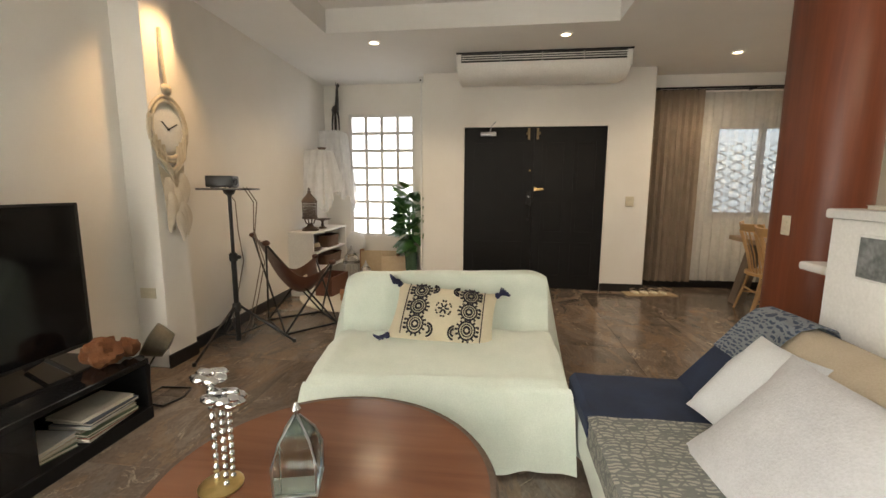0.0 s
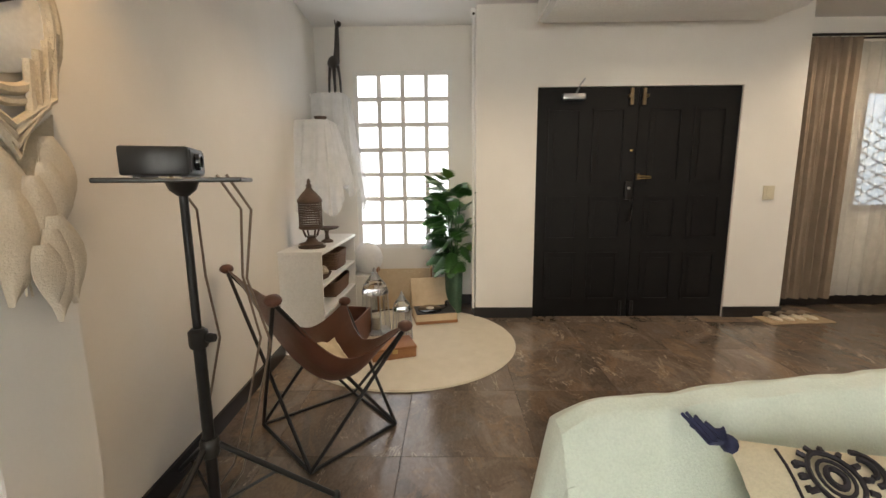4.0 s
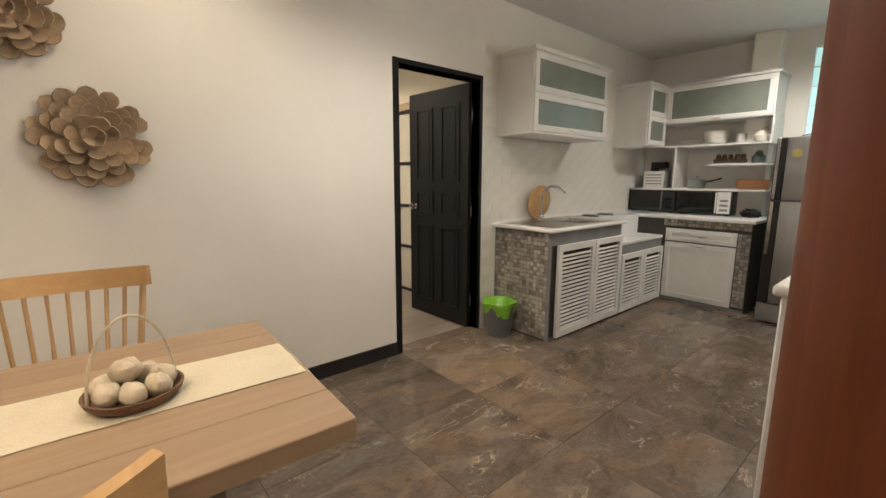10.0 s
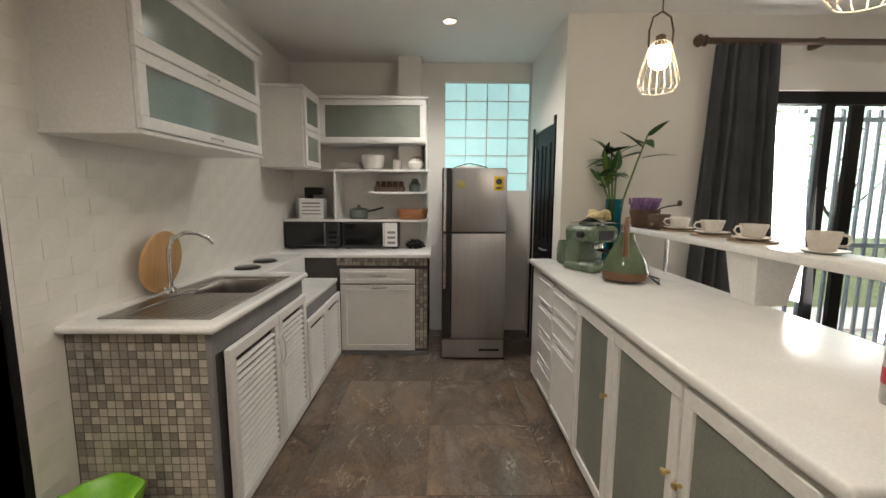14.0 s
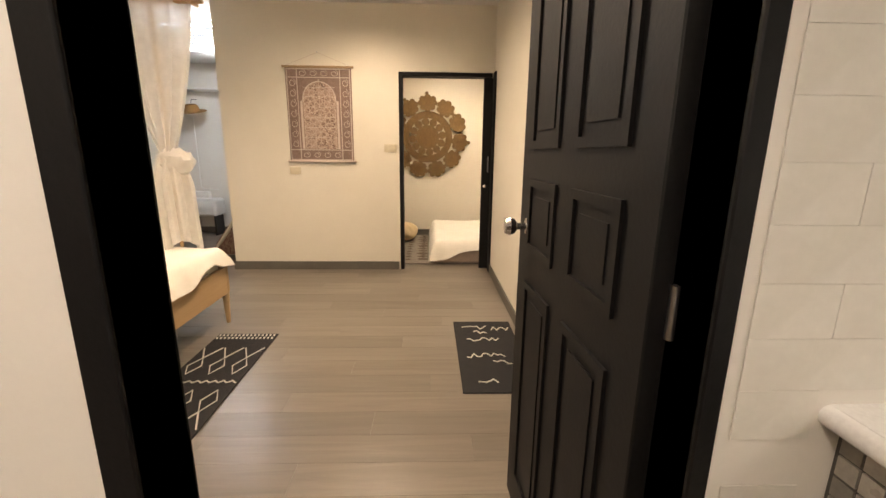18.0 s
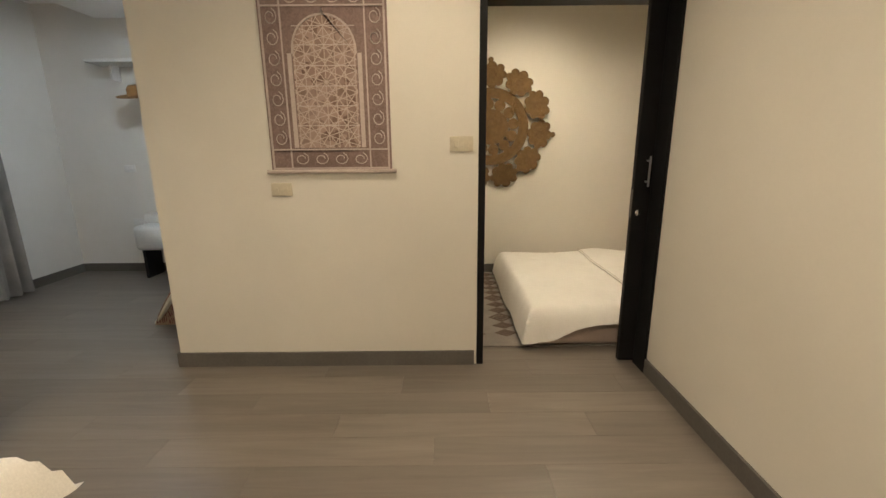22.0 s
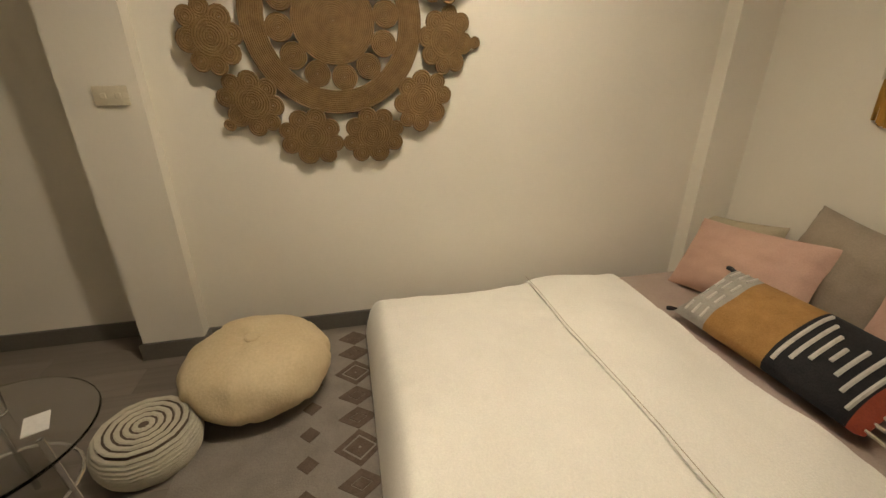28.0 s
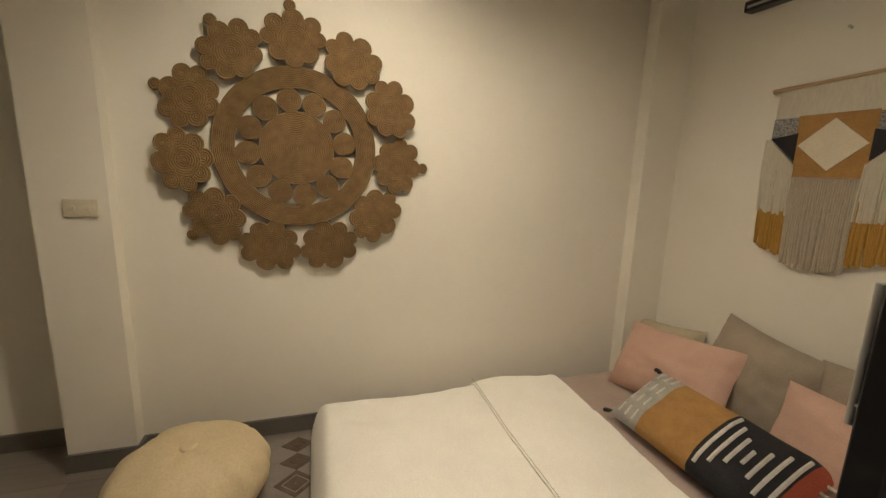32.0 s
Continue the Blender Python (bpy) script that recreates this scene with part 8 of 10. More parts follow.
part("bottle", lathe([(0.028, 0), (0.030, 0.01), (0.030, 0.15), (0.02, 0.18), (0.018, 0.19)], 20), surface("grey_label_wrap", (0.34, 0.33, 0.32), (0.52, 0.51, 0.50), 0.35, scale=18, bump=0.05), bo)
part("label", lathe([(0.0305, 0.05), (0.031, 0.055), (0.031, 0.085), (0.0305, 0.09)], 20), surface("red_label", (0.40, 0.03, 0.03), (0.52, 0.06, 0.06), 0.5), bo, "red and white label")
part("cap", lathe([(0.024, 0.17), (0.029, 0.18), (0.029, 0.235), (0.018, 0.24)], 20), surface("blue_cap", (0.01, 0.06, 0.18), (0.02, 0.09, 0.25), 0.4), bo, "blue cap")

# bin
bn = thing("waste_bin", pose(5.34, -0.55, 0) @ Matrix.Diagonal((1.02, 1.02, 0.86, 1)), "grey waste bin lined with a bright green bag", "bin")
part("bin", lathe([(0.10, 0), (0.102, 0.01), (0.128, 0.30), (0.12, 0.30), (0.095, 0.02)], 28), surface("grey_bin", (0.10, 0.105, 0.11), (0.15, 0.155, 0.16), 0.5), bn)
bm = sheet(lambda u, v: ((0.118 + 0.035 * math.sin(math.pi * v) + 0.014 * math.sin(7 * 2 * math.pi * u) * v - 0.05 * (1 - v) * (1 - v)) * math.cos(2 * math.pi * u), (0.118 + 0.035 * math.sin(math.pi * v) + 0.014 * math.cos(5 * 2 * math.pi * u) * v - 0.05 * (1 - v) * (1 - v)) * math.sin(2 * math.pi * u), 0.24 + 0.11 * math.sin(math.pi * min(1, v * 0.9)) - 0.11 * max(0, v - 0.5) * (1 + 0.4 * math.sin(6 * math.pi * u)) + 0.01 * noise.noise((u * 8, v * 5, 1))), 44, 12, 0.002, wrap=True)
part("bag", bm, surface("green_bag", (0.16, 0.42, 0.02), (0.26, 0.58, 0.05), 0.35, scale=8, fine=40, bump=0.3), bn, "crumpled lime-green bag")

# cage pendant
WHITEWIRE = surface("white_wire", (0.66, 0.60, 0.48), (0.76, 0.70, 0.58), 0.5)


def cage_lamp(x, y, z):
    cp = thing("cage_pendant", pose(x, y, z) @ Matrix.Diagonal((0.80, 0.80, 0.80, 1)), "white wire cage pendant lamp with a bright bulb", "pendant lamp", "cage pendants over the worktop")
    for k in range(16):
        a = 2 * math.pi * k / 16
        part("wire", tube(bmesh.new(), [(r * math.cos(a), r * math.sin(a), h) for r, h in ((0.082, 0.0), (0.104, 0.03), (0.108, 0.06), (0.096, 0.12), (0.078, 0.18), (0.06, 0.24), (0.045, 0.265))], 0.003, 5), WHITEWIRE, cp)
    for r, h in ((0.082, 0.0), (0.045, 0.265)):
        part("ring", tube(bmesh.new(), [(r * math.cos(a), r * math.sin(a), h) for a in [2 * math.pi * k / 28 for k in range(28)]], 0.0035, 5, closed=True), WHITEWIRE, cp)
    part("bulb", lumpy(0.062, 0.062, 0.068, 20, 0.0, 0.0, None, (0, 0, 0.185)), BULBGLOW, cp, "glowing white bulb").visible_shadow = False
    part("holder", lathe([(0.024, 0.245), (0.03, 0.255), (0.026, 0.30), (0.01, 0.31)], 16), CARVED, cp)
    part("hanger", tube(bmesh.new(), [(0.066, 0, 0.24), (0.068, 0, 0.33), (0.05, 0, 0.40), (0.0, 0, 0.43), (-0.05, 0, 0.40), (-0.068, 0, 0.33), (-0.066, 0, 0.24)], 0.006, 7), CARVED, cp)
    part("cord", rod((0, 0, 0.43), (0, 0, (H - z) / 0.80), 0.004, seg=6), CARVED, cp)


cage_lamp(3.03, -1.04, 1.935)
cage_lamp(2.95, -0.17, 1.95)

# sliding glass door, curtain and garden
sd = thing("sliding_door", pose(0, 0, 0), "black-framed sliding glass door to the garden", "door", kind="structure")
for q in ((-1.0, 1.62, 2.16, 2.25), (-1.0, 1.62, 0.0, 0.05)):
    part("frame", bx(q[0], q[1], -2.42, -2.33, q[2], q[3]), BLACKPAINT, sd)
for x0, x1, y in ((1.55, 1.62, -2.38), (-1.0, -0.93, -2.38), (1.02, 1.095, -2.355), (0.10, 0.17, -2.355), (0.75, 0.845, -2.40), (-0.30, -0.23, -2.40)):
    part("stile", bx(x0, x1, y - 0.02, y + 0.02, 0.05, 2.16), BLACKPAINT, sd)
for x0, x1, y in ((0.845, 1.55, -2.40), (-0.23, 0.75, -2.40), (-0.93, -0.30, -2.40)):
    part("pane", bx(x0, x1, y - 0.003, y + 0.003, 0.05, 2.16), GLASS, sd).visible_shadow = False
gate = thing("security_gate", pose(0, 0, 0), "pale blue-grey steel bar gate outside the glass door", "gate")
GATEPAINT = surface("blue_grey_gate_paint", (0.26, 0.31, 0.36), (0.36, 0.41, 0.46), 0.45, scale=9)
for z in (0.06, 1.06, 2.08):
    part("rail", bx(-0.98, 1.10, -2.545, -2.515, z - 0.018, z + 0.018), GATEPAINT, gate)
bar0 = None
for k in range(21):
    m = pose(-0.96 + 0.102 * k, -2.53, 0)
    if bar0 is None:
        bar0 = part("bar", bx(-0.011, 0.011, -0.011, 0.011, -0.03, 2.16), GATEPAINT, gate, m=m)
    else:
        again("bar", bar0, gate, m)
curtain("curtain", 1.60, 2.05, -2.2, 0.03, 2.54, 6, 0.04, GREYCURTAIN, "dark grey curtain gathered beside the sliding door", lean=0.25)
cr2 = thing("curtain_rod", pose(0, 0, 0), "carved dark wooden curtain rod above the sliding door", "curtain rod")
part("rod", rod((-1.3, -2.2, 2.56), (2.12, -2.2, 2.56), 0.022, seg=12), CARVED, cr2)
part("finial", lathe([(0.024, 0), (0.04, 0.015), (0.03, 0.035), (0.045, 0.06), (0.03, 0.085), (0.008, 0.10)], 18), CARVED, cr2, m=pose(2.12, -2.2, 2.56, 0, 90))
for x in (0.1, 1.3):
    part("bracket", bx(x - 0.02, x + 0.02, -2.30, -2.19, 2.53, 2.59, bevel=0.006), CARVED, cr2)
tagged(solo("ground", bx(-40, 50, -60, -2.46, -0.3, -0.1), surface("garden_ground", (0.10, 0.12, 0.05), (0.20, 0.22, 0.10), 0.95, scale=1.5, fine=20, bump=0.4, space="world"), pose(0, 0, 0), "grassy garden ground outside the glass door", "ground"), kind="structure")
tagged(solo("pavement", bx(-3, 4, -4.6, -2.46, -0.1, -0.03), surface("terrace_concrete", (0.40, 0.39, 0.36), (0.52, 0.51, 0.48), 0.8, scale=3, space="world"), pose(0, 0, 0), "pale concrete terrace outside the glass door", "terrace"), kind="structure")
# added emissive panel: its glow stands in for the overbright daylight beyond the trees
tagged(solo("backdrop", bx(-22, 26, -15.2, -15.0, -0.3, 8.0), glow("backdrop_glow", (0.86, 0.96, 0.84), 2.0), pose(0, 0, 0), "glowing pale green panel standing in for daylight behind the garden trees", "backdrop"), kind="structure")
GARDENLEAF = sheer("garden_leaf", (0.50, 0.62, 0.34), 0.15)
rg = random.Random(11)
for tx, ty, th, tr in ((0.2, -7.0, 2.6, 1.5), (2.2, -6.4, 2.2, 1.3), (-2.0, -7.5, 3.0, 1.7), (4.2, -8.0, 3.2, 1.8), (-4.6, -8.2, 2.8, 1.8), (1.0, -9.5, 4.0, 2.0)):
    tree = thing("garden_tree", pose(tx, ty, -0.1), "leafy green garden tree in bright daylight", "tree", "garden trees")
    part("trunk", tube(bmesh.new(), [(0, 0, 0), (0.05, 0.03, th * 0.4), (-0.05, 0, th * 0.8)], 0.07, 8, 0.03), CARVED, tree)
    bm = bmesh.new()
    for k in range(5):
        a = k * 1.26
        tube(bm, [(0, 0, th * 0.35), (0.4 * tr * math.cos(a), 0.4 * tr * math.sin(a), th * 0.7)], 0.03, 6, 0.012)
    part("limb", bm, CARVED, tree)
    bm = bmesh.new()
    for k in range(420):
        d = Vector((rg.gauss(0, 1), rg.gauss(0, 1), rg.gauss(0, 0.8))).normalized() * tr * rg.uniform(0.35, 1.0) ** 0.6
        p = Vector((d.x, d.y, th * 0.75 + d.z * 0.85))
        if p.z < 0.1:
            p.z = rg.uniform(0.1, 0.6)
        s = rg.uniform(0.04, 0.085)
        e = Euler((rg.uniform(-1, 1), rg.uniform(-1, 1), rg.uniform(0, 6.3))).to_matrix()
        vs4 = [bm.verts.new(p + e @ Vector(q) * s) for q in ((0, -1, 0), (0.45, 0, 0.1), (0, 1, 0), (-0.45, 0, 0.1))]
        bm.faces.new(vs4)
    part("crown", bm, GARDENLEAF, tree)



# ---- bedroom ----
RUGBLACK = surface("black_rug_wool", (0.010, 0.010, 0.012), (0.024, 0.023, 0.025), 0.95, scale=20, fine=160, bump=0.8)
RUGWHITE = surface("white_rug_yarn", (0.52, 0.49, 0.44), (0.68, 0.65, 0.60), 0.95, scale=30, fine=200, bump=0.8)
TAPBROWN = surface("brown_print_cloth", (0.17, 0.112, 0.095), (0.31, 0.222, 0.195), 0.9, scale=45, fine=160, bump=0.4, distort=1.2)
TAPCREAM = surface("cream_print_cloth", (0.50, 0.42, 0.365), (0.62, 0.53, 0.47), 0.9, scale=30, fine=160, bump=0.4)
TANSTONE = surface("tan_stone_trim", (0.40, 0.32, 0.20), (0.52, 0.43, 0.29), 0.55, scale=7, fine=60, bump=0.2)
FROSTED = surface("frosted_pane", (0.44, 0.44, 0.38), (0.54, 0.53, 0.47), 0.3, scale=3, fine=60, bump=0.05)
PILLOWTAUPE = surface("taupe_pillow_linen", (0.27, 0.22, 0.165), (0.36, 0.30, 0.23), 0.9, scale=5, fine=160, bump=0.35)
BLUEPANE = glow("daylit_blue_pane", (0.36, 0.62, 0.95), 0.75)
KILIM = patterned("red_kilim_print", (0.16, 0.030, 0.030), (0.45, 0.34, 0.22), 22)


def lattice_cloth():
    """Star lattice of light lines over brown cells, shaded by its own print."""
    m, nt, p = nodes_of("star_lattice_cloth")
    v = coords(nt, "object", (1, 1, 1))
    cel = nt.nodes.new("ShaderNodeTexVoronoi")
    cel.inputs["Scale"].default_value = 30
    link(nt, v, cel.inputs["Vector"])
    line = None
    for k in range(5):
        dot = nt.nodes.new("ShaderNodeVectorMath")
        dot.operation = "DOT_PRODUCT"
        dot.inputs[1].default_value = (math.cos(radians(36 * k)) / 0.052, 0.0, math.sin(radians(36 * k)) / 0.052)
        link(nt, v, dot.inputs[0])
        tri_wave = nt.nodes.new("ShaderNodeMath")
        tri_wave.operation = "PINGPONG"
        tri_wave.inputs[1].default_value = 0.5
        link(nt, dot.outputs["Value"], tri_wave.inputs[0])
        one = ramp(nt, tri_wave.outputs[0], [(0.030, (1, 1, 1)), (0.052, (0, 0, 0))])
        line = one if line is None else mixed(nt, 1.0, line, one, "LIGHTEN")
    cell = ramp(nt, cel.outputs["Color"], [(0.2, (0.17, 0.105, 0.08)), (0.8, (0.37, 0.26, 0.215))])
    fade = noise_node(nt, v, 5, 3)
    col = mixed(nt, line, cell, (0.54, 0.44, 0.375))
    col = mixed(nt, ramp(nt, fade, [(0.45, (0, 0, 0)), (0.75, (0.7, 0.7, 0.7))]), col, (0.44, 0.34, 0.29))
    link(nt, col, p.inputs["Base Color"])
    p.inputs["Roughness"].default_value = 0.92
    return m


LATTICE = lattice_cloth()
NETTHICK = sheer("gathered_bed_net", (0.88, 0.86, 0.82), 0.08)
NETTHIN = sheer("thin_bed_net", (0.92, 0.89, 0.84), 0.50)


def stroke(bm, pts, w, z, h=0.004, axis="z"):
    """A raised ribbon through flat points."""
    for (x0, y0), (x1, y1) in zip(pts, pts[1:]):
        d = Vector((x1 - x0, y1 - y0))
        if d.length < 1e-5:
            continue
        n = Vector((-d.y, d.x)).normalized() * w / 2
        d = d.normalized() * w * 0.3
        c = [(x0 - d.x + n.x, y0 - d.y + n.y), (x0 - d.x - n.x, y0 - d.y - n.y), (x1 + d.x - n.x, y1 + d.y - n.y), (x1 + d.x + n.x, y1 + d.y + n.y)]
        if axis == "z":
            lo, hi = [bm.verts.new((a, b, z)) for a, b in c], [bm.verts.new((a, b, z + h)) for a, b in c]
        else:
            lo, hi = [bm.verts.new((a, z, b)) for a, b in c], [bm.verts.new((a, z - h, b)) for a, b in c]
        bridge(bm, lo, hi)
        bm.faces.new(hi)
        bm.faces.new(lo[::-1])
    return bm


# bed
bed = thing("canopy_bed", pose(0, 0, 0), "light wooden canopy bed with tapered legs and a slim top frame", "bed")
for y0 in (1.42, 3.25):
    part("side_rail", bx(5.82, 8.08, y0, y0 + 0.03, 0.235, 0.44, bevel=0.004), BEDWOOD, bed)
part("foot_rail", bx(8.08, 8.11, 1.42, 3.28, 0.235, 0.44, bevel=0.004), planks("light_bed_wood_cross", (0.42, 0.28, 0.145), (0.55, 0.39, 0.22), 0.45, "y", "object", 22.0), bed)
part("headboard", bx(5.75, 5.79, 1.42, 3.28, 0.2, 1.02, bevel=0.008), BEDWOOD, bed)
part("slat_base", bx(5.80, 8.08, 1.45, 3.25, 0.30, 0.36), BEDWOOD, bed)
for x, y in ((8.085, 1.445), (8.085, 3.255), (5.85, 1.445), (5.85, 3.255)):
    part("leg", rod((x, y, 0.235), (x, y, 0.0), 0.026, 0.015, 12), BEDWOOD, bed)
for x, y in ((8.085, 1.72), (8.05, 2.85), (5.77, 1.46), (5.77, 3.10)):
    part("canopy_post", rod((x, y, 0.44), (x, y, 2.22), 0.012, seg=8), BEDWOOD, bed)
for a, b in (((5.77, 1.46), (8.16, 1.46)), ((5.77, 3.10), (8.16, 3.10)), ((8.075, 1.38), (8.075, 3.18)), ((5.77, 1.46), (5.77, 3.10))):
    part("canopy_rail", rod((*a, 2.22), (*b, 2.22), 0.013, seg=8), BEDWOOD, bed)
part("rail_hook", tube(bmesh.new(), [(8.0, 3.12, 2.22), (8.0, 3.17, 2.26), (8.0, 3.19, 2.32), (8.0, 3.15, 2.34), (8.0, 3.13, 2.30)], 0.007, 6), BLACKMETAL, bed)
solo("mattress", bx(5.82, 8.07, 1.46, 3.24, 0.36, 0.515, bevel=0.03, seg=3), LINEN, pose(0, 0, 0), "white mattress on the light wooden bed", "mattress")


def quilt(x0, x1, y0, y1, top, drop, seed, amp=0.012):
    """A soft cover with rounded edges that hangs a little way down."""
    def fn(u, v):
        x, y = x0 + (x1 - x0) * u, y0 + (y1 - y0) * v
        e = min(min(u, 1 - u) * (x1 - x0), min(v, 1 - v) * (y1 - y0)) / 0.10
        k = 1 - max(0.0, 1 - min(1.0, e)) ** 2.2
        z = top - drop * (1 - k) * (1 + 0.55 * noise.noise((x * 3.1, y * 3.1, seed + 8.0))) + amp * noise.noise((x * 4 + seed, y * 4, seed)) + amp * 0.6 * noise.noise((x * 11, y * 9 + seed, 1.0)) + 0.5 * amp * math.sin(9 * x + 5 * y + 3 * noise.noise((x * 2, y * 2, seed)))
        w = 0.02 * noise.noise((x * 7, y * 7, seed + 4.0)) * (1 - k)
        return (x + w, y + w, z)
    return sheet(fn, 84, 72, 0.012)


du = thing("duvet", pose(0, 0, 0), "rumpled white duvet spread over the bed", "duvet")
part("cover", quilt(6.25, 8.15, 1.375, 3.31, 0.60, 0.115, 2.0, 0.016), LINEN, du)
part("top_fold", quilt(6.22, 6.62, 1.40, 3.28, 0.622, 0.15, 5.0, 0.008), LINEN, du, "folded-back top edge")
for y, x in ((1.80, 6.05), (2.56, 6.03)):
    solo("pillow", cushion(0.62, 0.56, 0.26, 26, 0.085, None, 0.02), PILLOWTAUPE, pose(x, y, 0.84) @ pose(0, 0, 0, 0, 74, 0) @ pose(0, 0, 0, 0, 0, 90), "plump taupe linen pillow against the headboard", "pillow", "pillows on the bed")
solo("pillow", cushion(0.30, 0.46, 0.15, 26, 0.085, None, 0.02), surface("rosy_pillow_linen", (0.36, 0.27, 0.21), (0.46, 0.35, 0.28), 0.9, scale=5, fine=160, bump=0.35), pose(5.95, 1.475, 0.76, 82, 0, 8), "rosy beige pillow tucked at the bed's edge", "pillow", "pillows on the bed")
for y, z in ((1.86, 0.775), (2.52, 0.765)):
    solo("pillow", cushion(0.62, 0.42, 0.20, 26, 0.085, None, 0.02), LINEN, pose(6.36, y, z) @ pose(0, 0, 0, 0, 48, 6) @ pose(0, 0, 0, 0, 0, 90), "rumpled white pillow leaning on the taupe pillow", "pillow", "pillows on the bed")


def tied_drape(x, y, top0, top1, zk, zb, low, seed, label):
    """A net hung from the foot rail, gathered in a knot and falling loose below it."""
    t = thing("bed_drape", pose(0, 0, 0), label, "bed curtain", "tied bed curtains")
    yc, hw = (top0 + top1) / 2, (top1 - top0) / 2

    def upper(u, v):
        a = 2 * math.pi * u
        s = v ** 1.5
        rx, ry = 0.055 * (1 - s) + 0.045 * s, hw * (1 - s) + 0.05 * s
        f = 1 + 0.30 * math.sin(13 * a + seed) * (0.35 + 0.65 * v) + 0.15 * math.sin(7 * a)
        return (x + rx * f * math.cos(a), yc + (y - yc) * s + ry * (1 + 0.08 * math.sin(9 * a)) * math.sin(a), 2.235 + (zk - 2.235) * v)

    def lower(u, v):
        a = 2 * math.pi * u
        k = 0.045 + (low - 0.045) * min(1.0, v * 3.2) ** 0.7
        f = 1 + 0.16 * math.sin(10 * a + seed) + 0.07 * math.sin(17 * a)
        end = zb + 0.05 * math.sin(2 * a + seed)
        return (x + k * f * math.cos(a), y - 0.02 * v + k * f * math.sin(a), zk + (end - zk) * v)
    part("hanging", sheet(upper, 72, 18, wrap=True), NET, t)
    part("tail", sheet(lower, 60, 14, wrap=True), NETTHICK, t, "loose end below the knot")
    part("knot", lumpy(0.085, 0.115, 0.095, 22, 0.28, seed, at=(x, y - 0.05, zk - 0.07)), NETTHICK, t, "puffed knot of gathered net")
    for k in range(5):
        yy = top0 + (top1 - top0) * (k + 0.5) / 5
        part("tie_tab", bx(x - 0.018, x + 0.018, yy - 0.022, yy + 0.022, 2.20, 2.245, bevel=0.006), NET, t)


tied_drape(8.10, 1.74, 1.48, 2.06, 1.27, 0.60, 0.112, 0.4, "white net bed curtain tied in a knot at the bed's foot")
tied_drape(8.04, 2.83, 2.60, 3.08, 1.33, 0.66, 0.085, 1.7, "white net bed curtain knotted at the far bed post")


def fall(u, v):
    left = 5.97 + 0.20 * v
    right = 6.53 + 0.17 * v ** 1.2
    g = 0.25 + 0.75 * v
    fold = 0.055 * math.sin(17 * u + 1.2 * math.sin(2.2 * v) + 0.6) + 0.034 * math.sin(33 * u + 2.0 * v + 1.0) + 0.012 * math.sin(61 * u)
    return (left + (right - left) * u + 0.02 * g * math.cos(21 * u + v), 1.44 - 0.15 * min(1.0, 2.2 * v) + g * fold + 0.025 * noise.noise((u * 5, v * 4, 3.0)), 2.235 - 2.21 * v)


dr = thing("bed_drape", pose(0, 0, 0), "loose white net bed curtain hanging to the floor", "bed curtain", "tied bed curtains")
part("hanging", sheet(fall, 96, 20), NETTHIN, dr)
for k in range(7):
    part("tie_tab", bx(5.98 + k * 0.085, 6.015 + k * 0.085, 1.438, 1.482, 2.20, 2.242, bevel=0.006), NET, dr)

# bedside table
nst = thing("bedside_table", pose(0, 0, 0), "small pale wooden bedside table with one drawer", "bedside table")
part("tabletop", bx(5.675, 6.155, 0.86, 1.375, 0.66, 0.68, bevel=0.004), OAKX, nst)
for y in (0.87, 1.345):
    part("side_panel", bx(5.68, 6.14, y, y + 0.02, 0.20, 0.66), OAKX, nst)
part("back_panel", bx(5.68, 5.695, 0.89, 1.345, 0.20, 0.66), OAKX, nst)
part("bottom_shelf", bx(5.695, 6.14, 0.89, 1.345, 0.20, 0.22), OAKX, nst)
part("drawer_front", bx(6.125, 6.143, 0.895, 1.34, 0.45, 0.65, bevel=0.003), OAKX, nst)
part("knob", lathe([(0.012, 0), (0.016, 0.012), (0.010, 0.02)], 14), BRASS, nst, m=pose(6.143, 1.118, 0.55, 0, 90))
for x in (5.71, 6.11):
    for y in (0.89, 1.345):
        part("leg", rod((x, y, 0.20), (x, y, 0.0), 0.018, 0.012), OAKX, nst)
bxo = thing("tissue_box", pose(5.99, 1.14, 0.68, 0, 0, -8), "flat cream cardboard box on the bedside table", "box")
part("body", bx(-0.13, 0.13, -0.065, 0.065, 0, 0.035, bevel=0.004), CREAMCLOTH, bxo)
part("lid", bx(-0.133, 0.133, -0.068, 0.068, 0.035, 0.045, bevel=0.003), CREAMCLOTH, bxo)
rc = thing("remote_control", pose(6.035, 0.985, 0.68, 0, 0, -79), "slim white remote control with a grey screen", "remote control")
part("body", bx(-0.024, 0.024, -0.085, 0.085, 0, 0.017, bevel=0.006, seg=2), WHITEPLASTIC, rc)
part("screen", bx(-0.018, 0.018, -0.07, -0.01, 0.0172, 0.0185), BASEGREY, rc, "grey display")
for k in range(3):
    part("button", bx(-0.015, 0.015, 0.008 + k * 0.022, 0.02 + k * 0.022, 0.0172, 0.02, bevel=0.001), WHITEPLASTIC, rc)

# rugs
rg = thing("black_rug", pose(0, 0, 0), "black runner rug with white diamond lines beside the bed", "rug")
part("woven_field", bx(6.55, 7.85, 0.985, 1.40, 0.0, 0.009, bevel=0.003), RUGBLACK, rg)
Z = 0.0088
